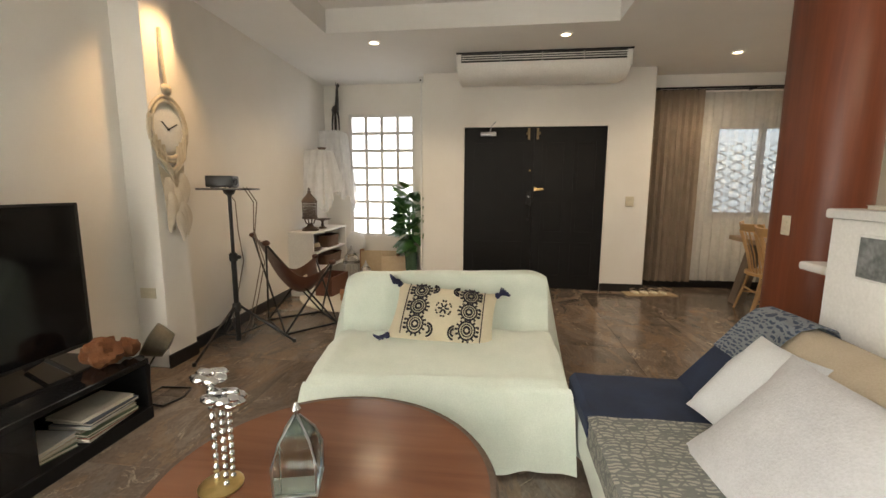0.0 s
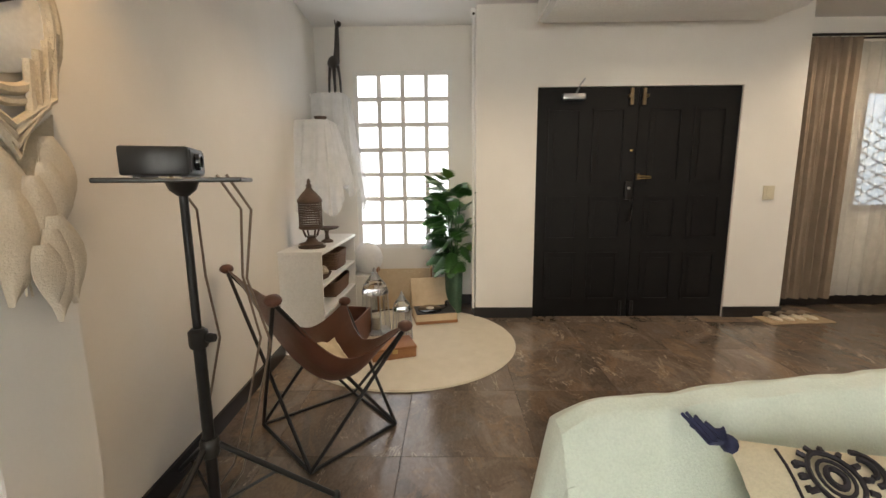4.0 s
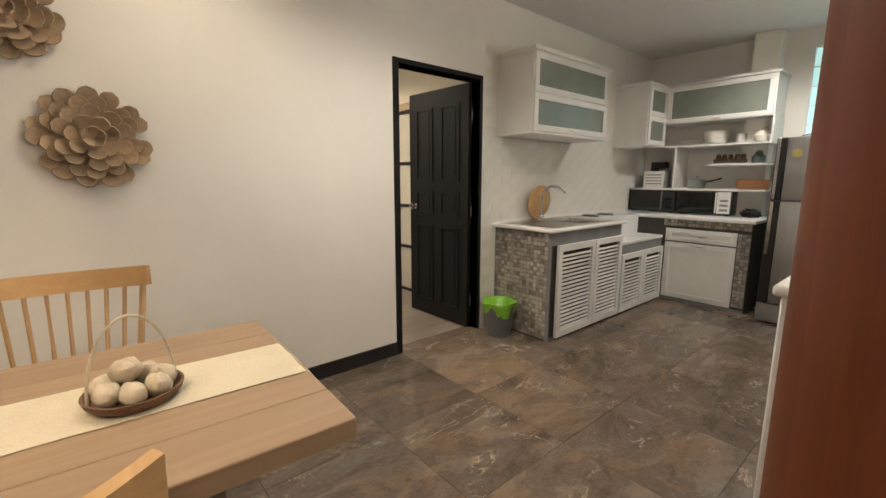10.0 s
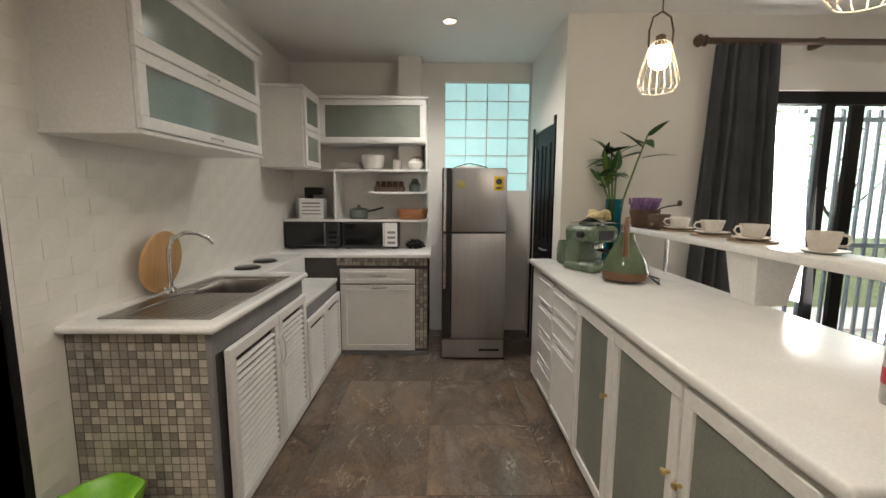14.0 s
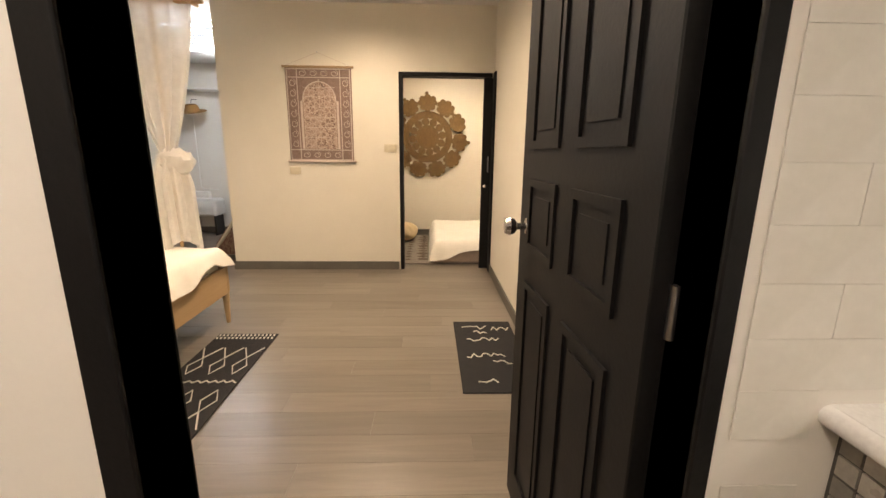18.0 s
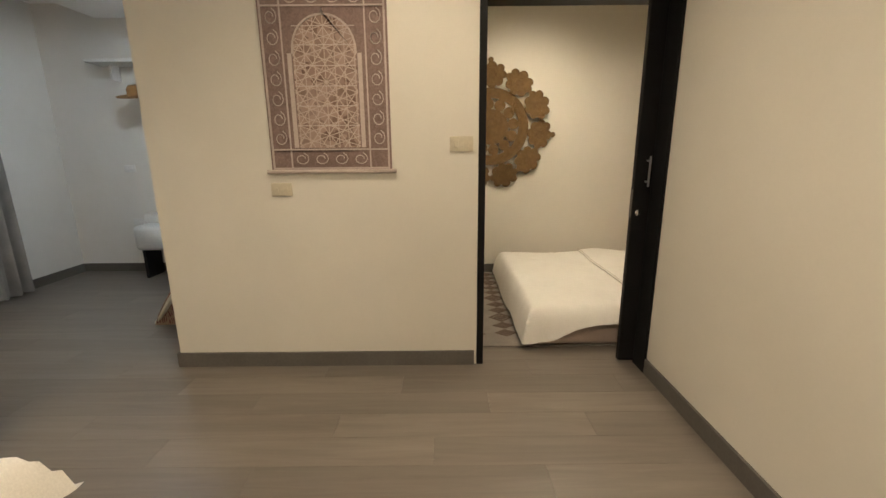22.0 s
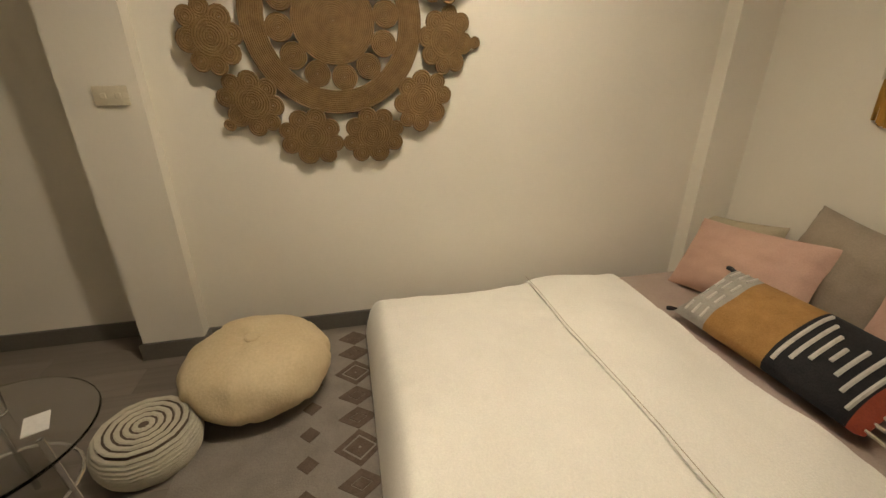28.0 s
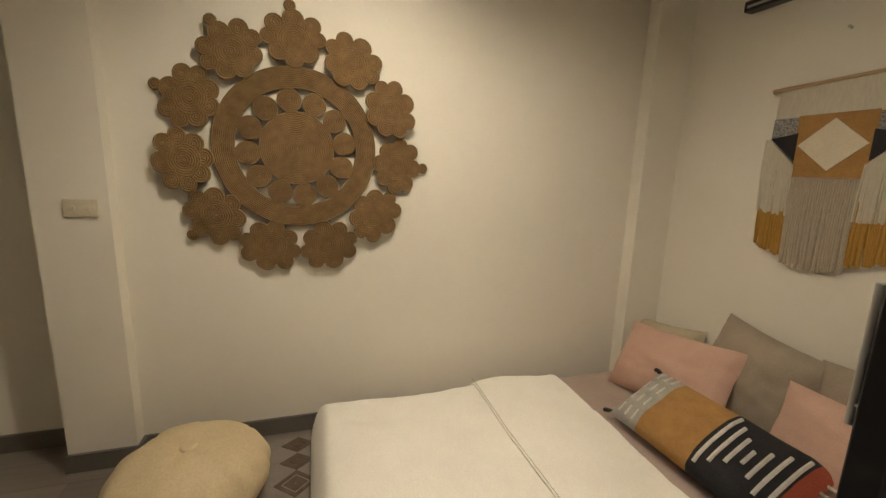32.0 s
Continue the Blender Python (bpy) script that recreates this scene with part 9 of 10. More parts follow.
for s in (-1, 1):
    for k in range(3):
        cy = 1.060 + k * 0.135
        a, b, c = 7.20 + s * 0.085, 7.20 + s * 0.185, 7.20 + s * 0.285
        part("diamond_line", tube(bmesh.new(), [(a, cy, Z), (b, cy + 0.042, Z), (c, cy, Z), (b, cy - 0.042, Z)], 0.0045, 6, closed=True), RUGWHITE, rg)
        for q in (-1, 1):
            part("long_line", stroke(bmesh.new(), [(c, cy), (c + s * 0.135, cy + q * 0.060)], 0.008, Z), RUGWHITE, rg)
bm = bmesh.new()
for x0 in (7.19,):
    stroke(bm, [(x0 + (0.022 if j % 2 else 0.0), 1.0 + j * 0.024) for j in range(17)], 0.008, Z)
part("zigzag_band", bm, RUGWHITE, rg)
for x0 in (7.765, 7.81, 6.58, 6.62):
    bm = bmesh.new()
    for j in range(15):
        stroke(bm, [(x0, 1.003 + j * 0.027), (x0 + 0.018, 1.006 + j * 0.027)], 0.011, Z)
    part("dotted_band", bm, RUGWHITE, rg)
mt = thing("black_mat", pose(0, 0, 0), "black mat with white scribbled lines before the glazed door", "mat")
part("woven_field", bx(7.07, 8.06, -0.71, -0.28, 0.0, 0.009, bevel=0.003), RUGBLACK, mt)
rng = random.Random(5)
for x0, y0, n in ((7.94, -0.34, 9), (7.86, -0.42, 5), (7.74, -0.36, 11), (7.50, -0.34, 12), (7.40, -0.50, 6), (7.20, -0.38, 6), (7.16, -0.60, 8), (7.92, -0.55, 7)):
    pts = [(x0 + 0.03 * rng.uniform(-1, 1), y0 - 0.022 * k) for k in range(n)]
    part("scribble", stroke(bmesh.new(), [p for p in pts if -0.70 < p[1] < -0.29], 0.008, Z), RUGWHITE, mt, "white scribbled yarn line")

# tapestry on the east wall
tp = thing("wall_tapestry", pose(9.575, 1.03, 1.64, 0, 0, -90), "pink-brown printed tapestry of an arch and lattice on rods", "tapestry")
part("cloth", sheet(lambda u, v: (-0.33 + 0.66 * u, -0.006 + 0.003 * math.sin(5 * u + 4 * v), -0.455 + 0.91 * v), 16, 20, 0.003), TAPBROWN, tp)
bm = bmesh.new()
cols = [(-0.315, 0.445), (0.315, 0.445), (0.315, -0.445), (-0.315, -0.445), (-0.315, 0.445)]
stroke(bm, cols, 0.010, -0.0095, axis="y")
for a, b in (((-0.215, -0.445), (-0.215, 0.445)), ((0.215, -0.445), (0.215, 0.445)), ((-0.315, -0.345), (0.315, -0.345)), ((-0.315, 0.365), (0.315, 0.365))):
    stroke(bm, [a, b], 0.008, -0.0095, axis="y")
part("border_line", bm, TAPCREAM, tp, "pale printed border lines")
arch = [(-0.165, 0.14 + 0.0)]
for k in range(9):
    a = math.pi - k * math.pi / 16
    arch.append((0.165 * math.cos(a), 0.14 + 0.185 * math.sin(a) ** 0.9))
arch += [(0.0, 0.345)] + [(-x, z) for x, z in arch[::-1]]
fld = bmesh.new()
vs = [fld.verts.new((x, -0.0098, z)) for x, z in [(-0.165, -0.335)] + arch + [(0.165, -0.335)]]
fld.faces.new(vs)
g = bmesh.ops.extrude_face_region(fld, geom=fld.faces[:])["geom"]
bmesh.ops.translate(fld, verts=[v for v in g if isinstance(v, bmesh.types.BMVert)], vec=(0, -0.002, 0))
part("lattice_field", fld, LATTICE, tp, "arched field of star lattice")
part("arch_line", stroke(bmesh.new(), arch, 0.010, -0.0116, axis="y"), TAPCREAM, tp)
for x in (-0.182, 0.182):
    part("printed_column", bx(x - 0.011, x + 0.011, -0.0135, -0.0095, -0.335, 0.14), TAPCREAM, tp, "pale printed column")
for z in (-0.22, -0.12, -0.02, 0.08, 0.18, 0.27):
    bm = bmesh.new()
    stroke(bm, [(-0.16, z), (0.16, z)], 0.004, -0.0118, 0.001, axis="y")
    part("field_line", bm, TAPCREAM, tp)
for s in (-1, 1):
    for k in range(7):
        z = -0.285 + k * 0.1
        part("roundel", tube(bmesh.new(), [(s * 0.265 + (0.016 + 0.0016 * a) * math.cos(a * math.pi / 5), -0.0095, z + (0.018 + 0.0019 * a) * math.sin(a * math.pi / 5)) for a in range(13)], 0.003, 5), TAPCREAM, tp, "printed scroll")
for k in range(4):
    x = -0.16 + k * 0.107
    for z in (-0.395, 0.405):
        part("roundel", tube(bmesh.new(), [(x + (0.018 + 0.0019 * a) * math.cos(a * math.pi / 5), -0.0095, z + (0.015 + 0.0015 * a) * math.sin(a * math.pi / 5)) for a in range(13)], 0.003, 5), TAPCREAM, tp, "printed scroll")
for z in (0.465, -0.462):
    part("rod", rod((-0.355, -0.012, z), (0.355, -0.012, z), 0.011, seg=10), BEDWOOD if z > 0 else TAPCREAM, tp, "wooden hanging rod")
part("string", tube(bmesh.new(), [(-0.33, -0.01, 0.47), (0.0, -0.005, 0.60), (0.33, -0.01, 0.47)], 0.002, 5), TAPCREAM, tp)
part("nail", rod((0, 0, 0.60), (0, -0.02, 0.603), 0.004), STEEL, tp)
plate("wall_socket", pose(9.576, 1.32, 1.08, 0, 0, -90), 0.115, 0.072, CREAMPLASTIC, [(-0.026, 0, 0.02, 0.02), (0.026, 0, 0.02, 0.02)], "yellowed cream wall socket under the tapestry", "socket")
plate("light_switch", pose(9.576, 0.318, 1.32, 0, 0, -90), 0.128, 0.078, CREAMPLASTIC, [(-0.028, 0, 0.024, 0.04), (0.028, 0, 0.024, 0.04)], "cream double light switch beside the black door frame", "light switch")

# sliding door to the guest room
sd = thing("door_4", pose(0, 0, 0), "black sliding door pushed almost fully open, steel handles", "door", kind="structure")
part("door_frame", bx(9.572, 9.71, 0.185, 0.225, 0, 2.055, bevel=0.003), BLACKPAINT, sd)
part("door_frame", bx(9.572, 9.71, -0.735, 0.225, 2.035, 2.075, bevel=0.003), BLACKPAINT, sd)
part("corner_board", bx(9.45, 9.572, -0.759, -0.742, 0, 2.075, bevel=0.002), BLACKPAINT, sd)
part("jamb", bx(9.572, 9.586, -0.759, -0.742, 0, 2.035), BLACKPAINT, sd)
leaf = part("door_leaf", bx(9.59, 9.625, -1.55, -0.652, 0.012, 2.03, bevel=0.003), BLACKPAINT, sd)
for x, s in ((9.553, 1), (9.655, -1)):
    dz = 0.0 if s > 0 else 0.08
    hb = part("bar_handle", rod((x, -0.712, 1.08 + dz), (x, -0.712, 1.245 + dz), 0.0055, seg=12), STEEL, leaf, "brushed steel bar handle")
    for z in (1.105 + dz, 1.22 + dz):
        part("standoff", rod((x, -0.712, z), (9.59 if s > 0 else 9.625, -0.712, z), 0.005, seg=8), STEEL, leaf)
part("lock", lathe([(0.017, 0), (0.017, 0.006), (0.010, 0.010)], 16), CHROME, leaf, m=pose(9.59, -0.685, 0.93, 0, -90))
part("lock", bx(9.596, 9.619, -0.652, -0.649, 0.90, 1.06), BASEGREY, leaf, "steel lock plate on the door edge")

# glazed bathroom door with its stone surround
bd = thing("door_5", pose(0, 0, 0), "closed glazed door with black bars and frosted panes", "door", kind="structure")
for x0, x1, z0, z1 in ((7.64, 7.93, 0, 2.15), (6.46, 6.75, 0, 2.15), (6.75, 7.64, 2.08, 2.15)):
    part("stone_surround", bx(x0, x1, -0.762, -0.742, z0, z1, bevel=0.003), TANSTONE, bd, "tan stone surround")
for x in (6.75, 7.605):
    part("stile", bx(x, x + 0.035, -0.81, -0.765, 0, 2.08, bevel=0.002), BLACKMETAL, bd)
for z in (0.0, 0.52, 1.0, 1.48, 2.045):
    part("glazing_bar", bx(6.785, 7.605, -0.805, -0.768, z, z + 0.035, bevel=0.002), BLACKMETAL, bd)
for z0, z1 in ((0.035, 0.52), (0.555, 1.0), (1.035, 1.48), (1.515, 2.045)):
    for x0, x1 in ((6.785, 7.18), (7.21, 7.605)):
        part("pane", bx(x0, x1, -0.79, -0.782, z0, z1), FROSTED, bd)
part("glazing_bar", bx(7.18, 7.21, -0.805, -0.768, 0.035, 2.045), BLACKMETAL, bd)

# window, curtains and alcove
w3 = thing("window_4", pose(9.45, 4.44, 0.92), "black framed window with a scrolled grille before blue daylight", "window", kind="structure")
for x0, x1, z0, z1 in ((0, 0.7, 0, 0.05), (0, 0.7, 1.19, 1.24), (0, 0.05, 0.05, 1.19), (0.65, 0.7, 0.05, 1.19), (0.395, 0.445, 0.05, 1.19)):
    part("window_frame", bx(x0, x1, 0, 0.05, z0, z1, bevel=0.002), BLACKPAINT, w3)
for x0, x1 in ((0.05, 0.395), (0.445, 0.65)):
    part("pane", bx(x0, x1, 0.02, 0.026, 0.05, 1.19), BLUEPANE, w3, "pane bright with blue daylight")
scroll_grille(w3, 0.7, 1.24, -0.008, BLACKMETAL, 4, 6, 0.006)
curtain("curtain", 8.72, 9.80, 4.31, 0.03, 2.62, 8, 0.04, GREIGE, "long greige curtain drawn partly over the window", group="bedroom curtains")
curtain("curtain", 10.0, 11.0, 4.31, 0.03, 2.62, 8, 0.045, GREIGE, "long greige curtain beside the blue window", group="bedroom curtains")
solo("curtain_rail", rod((8.6, 4.33, 2.635), (11.2, 4.33, 2.635), 0.012), WHITEPLASTIC, pose(0, 0, 0), "slim white curtain rail under the ceiling", "curtain rail")
solo("mirror_edge", bx(8.66, 8.69, 4.33, 4.40, 0.9, 2.3, bevel=0.004), BLACKMETAL, pose(0, 0, 0), "narrow black upright strip on the wall by the curtain", "wall strip")
ua = thing("air_conditioner", pose(0, 0, 0), "white ceiling-hung air conditioner with dark louvres in the alcove", "air conditioner")
part("body", bx(10.52, 11.25, 2.15, 3.45, 2.42, 2.68, bevel=0.03, seg=2), WHITEPLASTIC, ua)
part("air_outlet", bx(10.512, 10.519, 2.22, 3.38, 2.47, 2.63), BLACKPLASTIC, ua, "dark air outlet")
for z in (2.49, 2.52, 2.55, 2.58, 2.61):
    part("louvre", bx(10.497, 10.512, 2.22, 3.38, z - 0.004, z + 0.004), WHITEPLASTIC, ua)
sh = thing("wall_shelf", pose(0, 0, 0), "narrow white wall shelf high in the alcove", "shelf")
part("board", bx(11.48, 11.735, 2.6, 3.80, 2.12, 2.145, bevel=0.003), WHITEWOOD, sh)
for y in (2.75, 3.65):
    part("bracket", bx(11.62, 11.735, y, y + 0.015, 1.98, 2.12), WHITEWOOD, sh)
ht = thing("straw_hat", pose(11.54, 3.36, 1.82, 0, -14, 0), "brown straw hat hung on the white wall", "hat")
STRAW = surface("brown_straw", (0.20, 0.10, 0.03), (0.36, 0.20, 0.07), 0.8, scale=20, fine=120, bump=0.8, stretch=(1, 1, 4))
part("brim", lathe([(0.19, 0.0), (0.195, 0.006), (0.10, 0.012), (0.10, 0.004)], 28), STRAW, ht)
part("hook", tube(bmesh.new(), [(0.0, 0, 0.10), (0.05, 0, 0.16), (0.19, 0, 0.14)], 0.005, 6), BLACKMETAL, ht)
part("crown", lathe([(0.10, 0.01), (0.095, 0.07), (0.07, 0.10), (0.02, 0.105)], 24), STRAW, ht)
tub = thing("storage_tub", pose(0, 0, 0), "white padded storage tub standing against the alcove wall", "tub")
part("body", bx(11.40, 11.72, 3.10, 3.58, 0.30, 0.56, bevel=0.05, seg=3), WHITEPLASTIC, tub)
part("back_pad", bx(11.60, 11.725, 3.30, 3.58, 0.54, 0.66, bevel=0.03, seg=2), WHITEPLASTIC, tub)
for y in (3.16, 3.52):
    part("leg", bx(11.45, 11.69, y - 0.015, y + 0.015, 0.0, 0.31), BLACKMETAL, tub)
solo("cable_pipe", tube(bmesh.new(), [(11.73, 3.46, 1.75), (11.73, 3.46, 0.72), (11.73, 3.42, 0.68), (11.73, 3.2, 0.68)], 0.008, 6), WHITEPLASTIC, pose(0, 0, 0), "thin white cable pipe on the alcove wall", "pipe")
plate("wall_socket", pose(11.736, 3.72, 1.12, 0, 0, -90), 0.115, 0.072, WHITEPLASTIC, [(-0.026, 0, 0.02, 0.02), (0.026, 0, 0.02, 0.02)], "white wall socket in the alcove", "socket")
plate("wall_socket", pose(11.736, 3.72, 0.55, 0, 0, -90), 0.115, 0.072, WHITEPLASTIC, [(0, 0, 0.04, 0.03)], "white blank wall plate in the alcove", "socket")
kb = thing("kilim_bag", pose(0, 0, 0), "red patterned kilim bag with a cream edge leaning on the wall", "bag")
part("panel", sheet(lambda u, v: (9.98 + 0.24 * v * (1 - u * 0.1) + 0.05 * (1 - v) * u, 2.10 + 0.5 * u * v + 0.03 * math.sin(3 * u), 0.60 * (1 - v) ** 0.8 + 0.02), 14, 14, 0.02), KILIM, kb)
part("trim", tube(bmesh.new(), [(9.99, 2.12, 0.62), (10.09, 2.36, 0.30), (10.20, 2.60, 0.03), (10.24, 2.36, 0.02), (10.24, 2.12, 0.02)], 0.02, 8), CREAMCLOTH, kb, "cream padded edge")
for x, y in ((7.0, 0.35), (8.7, 0.5), (7.0, 2.9)):
    downlight(x, y, HB - 0.001)
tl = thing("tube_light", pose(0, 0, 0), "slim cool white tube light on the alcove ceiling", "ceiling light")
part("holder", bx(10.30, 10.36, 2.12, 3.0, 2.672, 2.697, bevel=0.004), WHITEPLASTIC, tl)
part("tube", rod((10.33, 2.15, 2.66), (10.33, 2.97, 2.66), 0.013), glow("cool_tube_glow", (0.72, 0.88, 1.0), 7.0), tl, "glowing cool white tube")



# ---- guest room ----
JUTE = surface("brown_jute_rope", (0.15, 0.088, 0.034), (0.255, 0.16, 0.068), 0.95, scale=26, fine=190, bump=1.0, vary=0.18)
PINK = surface("pink_pillow_cotton", (0.50, 0.315, 0.24), (0.58, 0.385, 0.30), 0.9, scale=4, fine=170, bump=0.25)
ROSESHEET = surface("rose_beige_sheet", (0.40, 0.315, 0.265), (0.48, 0.385, 0.325), 0.9, scale=4, fine=160, bump=0.25)
BEIGEP = surface("beige_pillow_linen", (0.38, 0.33, 0.22), (0.46, 0.40, 0.28), 0.9, scale=5, fine=160, bump=0.35)
RUST = surface("ochre_wool", (0.30, 0.155, 0.045), (0.42, 0.235, 0.075), 0.95, scale=16, fine=160, bump=0.8)
GOLD = surface("gold_ochre_yarn", (0.38, 0.20, 0.035), (0.50, 0.29, 0.06), 0.95, scale=20, fine=160, bump=0.8, stretch=(6, 1, 1))
GREYWOOL = surface("grey_wool", (0.30, 0.28, 0.245), (0.42, 0.395, 0.35), 0.95, scale=16, fine=160, bump=0.8)
REDWOOL = surface("red_wool", (0.26, 0.045, 0.025), (0.36, 0.075, 0.04), 0.95, scale=16, fine=160, bump=0.8)
CREAMYARN = surface("cream_yarn", (0.56, 0.51, 0.40), (0.68, 0.63, 0.51), 0.95, scale=24, fine=160, bump=0.8, stretch=(6, 1, 1))
TAUPEYARN = surface("taupe_yarn", (0.40, 0.335, 0.25), (0.52, 0.45, 0.35), 0.95, scale=24, fine=160, bump=0.8, stretch=(6, 1, 1))
FLECK = patterned("grey_fleck_weave", (0.055, 0.055, 0.065), (0.40, 0.38, 0.35), 60)
RUGGREY = surface("grey_woven_rug", (0.20, 0.175, 0.15), (0.28, 0.25, 0.215), 0.95, scale=9, fine=170, bump=0.8)
RUGBROWN = surface("brown_rug_yarn", (0.085, 0.06, 0.042), (0.15, 0.108, 0.08), 0.95, scale=24, fine=170, bump=0.8)
POUFCLOTH = surface("cream_pouf_leather", (0.58, 0.46, 0.27), (0.68, 0.56, 0.36), 0.7, scale=5, fine=90, bump=0.4)

gr = thing("grey_rug", pose(0, 0, 0), "grey woven rug with rows of brown diamonds under the mattress", "rug")
part("weave", bx(9.80, 11.50, -1.2, 0.62, 0.0, 0.010, bevel=0.003), RUGGREY, gr)


def diamond(cx, cy, a, b, steps, name="diamond"):
    for k, (s, w) in enumerate(steps):
        bm = bmesh.new()
        loops = []
        for f, z in ((s * a + w * 0.7, 0.0098), (s * a + w * 0.7, 0.0128 + 0.0002 * k), (max(0.001, s * a - w * 0.7), 0.0128 + 0.0002 * k), (max(0.001, s * a - w * 0.7), 0.0098)):
            loops.append([bm.verts.new((cx + f * x, cy + f * b / a * y, z)) for x, y in ((1, 0), (0, 1), (-1, 0), (0, -1))])
        for p, q in zip(loops, loops[1:] + loops[:1]):
            bridge(bm, p, q)
        part(name, bm, RUGBROWN, gr, "woven brown diamond")


xs = 9.94
k = 0
while xs < 11.46:
    if k % 3 == 2:
        diamond(xs + 0.085, -0.02, 0.078, 0.085, ((0.95, 0.018), (0.36, 0.03)))
        xs += 0.175
    else:
        diamond(xs + 0.06, -0.02, 0.052, 0.070, ((0.85, 0.022), (0.25, 0.016)))
        xs += 0.13
    k += 1
for j in range(11):
    diamond(9.98 + j * 0.14, 0.165, 0.026, 0.026, ((1.0, 0.018), (0.35, 0.02)), "rosette")
for x in (10.22,):
    diamond(x, 0.34, 0.06, 0.05, ((0.7, 0.05),))

solo("floor_mattress", bx(9.80, 11.47, -2.22, -0.14, 0.011, 0.185, bevel=0.03, seg=3), ROSESHEET, pose(0, 0, 0), "thick floor mattress in a rose-beige sheet on the rug", "mattress")


def cover(u, v):
    x, y = 9.735 + 1.685 * u, -0.085 - 1.37 * v
    ex, ey = min(u, 1 - u) * 1.63 / 0.11, v * 1.37 / 0.10
    kx = 1 - max(0.0, 1 - min(1.0, ex)) ** 2.2
    ky = 1 - max(0.0, 1 - min(1.0, ey)) ** 2.4
    kk = min(kx, ky)
    low = 0.225 + 0.03 * noise.noise((x * 3, y * 3, 5.0))
    side = 0.62 if u > 0.5 else 0.36 + 0.62 * math.exp(-(v / 0.30) ** 2) + 0.10 * noise.noise((y * 5, 2.0, 0.0))
    z = 0.275 - low * max((1 - kx) * side, 1 - ky) + 0.014 * noise.noise((x * 3, y * 4, 7.0)) + 0.006 * math.sin(7 * x + 9 * y)
    z += 0.012 * abs(noise.noise((x * 6 + 2 * y, y * 4 - 2 * x, 2.0))) + 0.005 * noise.noise((x * 22, y * 16, 4.0))
    if v > 0.985:
        z -= 0.03
    return (x + 0.02 * (1 - kk) * noise.noise((y * 8, x * 4, 1.0)), y, max(z, 0.03))


dv = thing("duvet", pose(0, 0, 0), "plump white duvet over the floor mattress with a turned-back edge", "duvet")
part("cover", sheet(cover, 96, 90, 0.010), LINEN, dv)


def folded(u, v):
    x = 9.84 + 1.52 * u
    y = -0.93 - 0.44 * v - 0.05 * u * v
    e = max(0.0, 1 - min(u, 1 - u) / 0.05)
    return (x, y, 0.297 + 0.012 * noise.noise((x * 3, y * 4, 9.0)) - 0.02 * e * e + 0.004 * noise.noise((x * 12, y * 9, 4.0)) + 0.016 * math.sin(math.pi * min(1.0, v * 1.2)) - 0.008 * math.exp(-(v / 0.06) ** 2) + 0.006 * math.sin(7 * x + 9 * y))


part("turned_edge", sheet(folded, 48, 20, 0.012), LINEN, dv, "folded-back band")
part("seam", tube(bmesh.new(), [(9.86 + 0.15 * j, -0.932, 0.303 + 0.012 * noise.noise(((9.86 + 0.15 * j) * 3, -0.932 * 4, 9.0)) + 0.006 * math.sin(7 * (9.86 + 0.15 * j) - 8.4)) for j in range(11)], 0.0015, 5), TAUPEYARN, dv, "thin seam")

for x, w, h, mat, rz, dz, lab in ((11.30, 0.50, 0.40, BEIGEP, 4, -0.08, "beige linen pillow"), (10.74, 0.56, 0.48, PILLOWTAUPE, -3, 0.04, "taupe linen pillow"), (10.23, 0.52, 0.48, PILLOWTAUPE, 3, 0.05, "taupe linen pillow"), (9.85, 0.36, 0.48, BEIGEP, -2, 0.04, "beige linen pillow")):
    solo("pillow", cushion(w, h, 0.19, 26, 0.085, None, 0.02), mat, pose(x, -2.15, 0.43 + dz, 70, 0, 180 + rz) @ pose(0, 0, 0, 0, 0, 2 * rz), lab + " leaning on the cream wall", "pillow", "pillows on the floor mattress")
solo("pillow", cushion(0.70, 0.42, 0.21, 26, 0.085, None, 0.02), PINK, pose(11.05, -1.97, 0.39, 58, 0, 183) @ pose(0, 0, 0, 0, 0, 7), "soft pink cotton pillow leaning on taupe pillows", "pillow", "pillows on the floor mattress")
solo("pillow", cushion(0.76, 0.46, 0.23, 26, 0.085, None, 0.02), PINK, pose(10.15, -1.95, 0.41, 62, 0, 177) @ pose(0, 0, 0, 0, 0, 4), "large pink cotton pillow leaning on taupe pillows", "pillow", "pillows on the floor mattress")

# striped lumbar cushion
lc = thing("striped_cushion", pose(10.585, -1.70, 0.335, 30, 0, 182), "long kilim cushion in grey, ochre and black stripes with tassels", "cushion")
CW, CH, CD = 0.80, 0.36, 0.15
bm = cushion(CW, CH, CD, 32, 0.03)
for f in bm.faces:
    x = f.calc_center_median().x / CW
    f.material_index = 0 if x < -0.27 else 1 if x < 0.06 else 2 if x < 0.43 else 3
part("cushion", bm, [GREYWOOL, RUST, RUGBLACK, REDWOOL], lc)
for k in range(3):
    x = -0.345 + k * 0.045
    bm = bmesh.new()
    for j in range(4):
        motif(bm, CW, CH, CD, [(x, -0.15 + j * 0.085), (x, -0.095 + j * 0.085)], 0.006)
    part("white_stripe", bm, RUGWHITE, lc)
for k in range(7):
    x = 0.075 + k * 0.042
    hh = 0.14 - 0.105 * (1 - abs(k - 3) / 3.0)
    bm = bmesh.new()
    motif(bm, CW, CH, CD, [(x, -hh + 2 * hh * j / 8) for j in range(9)], 0.008)
    part("white_stripe", bm, RUGWHITE, lc)
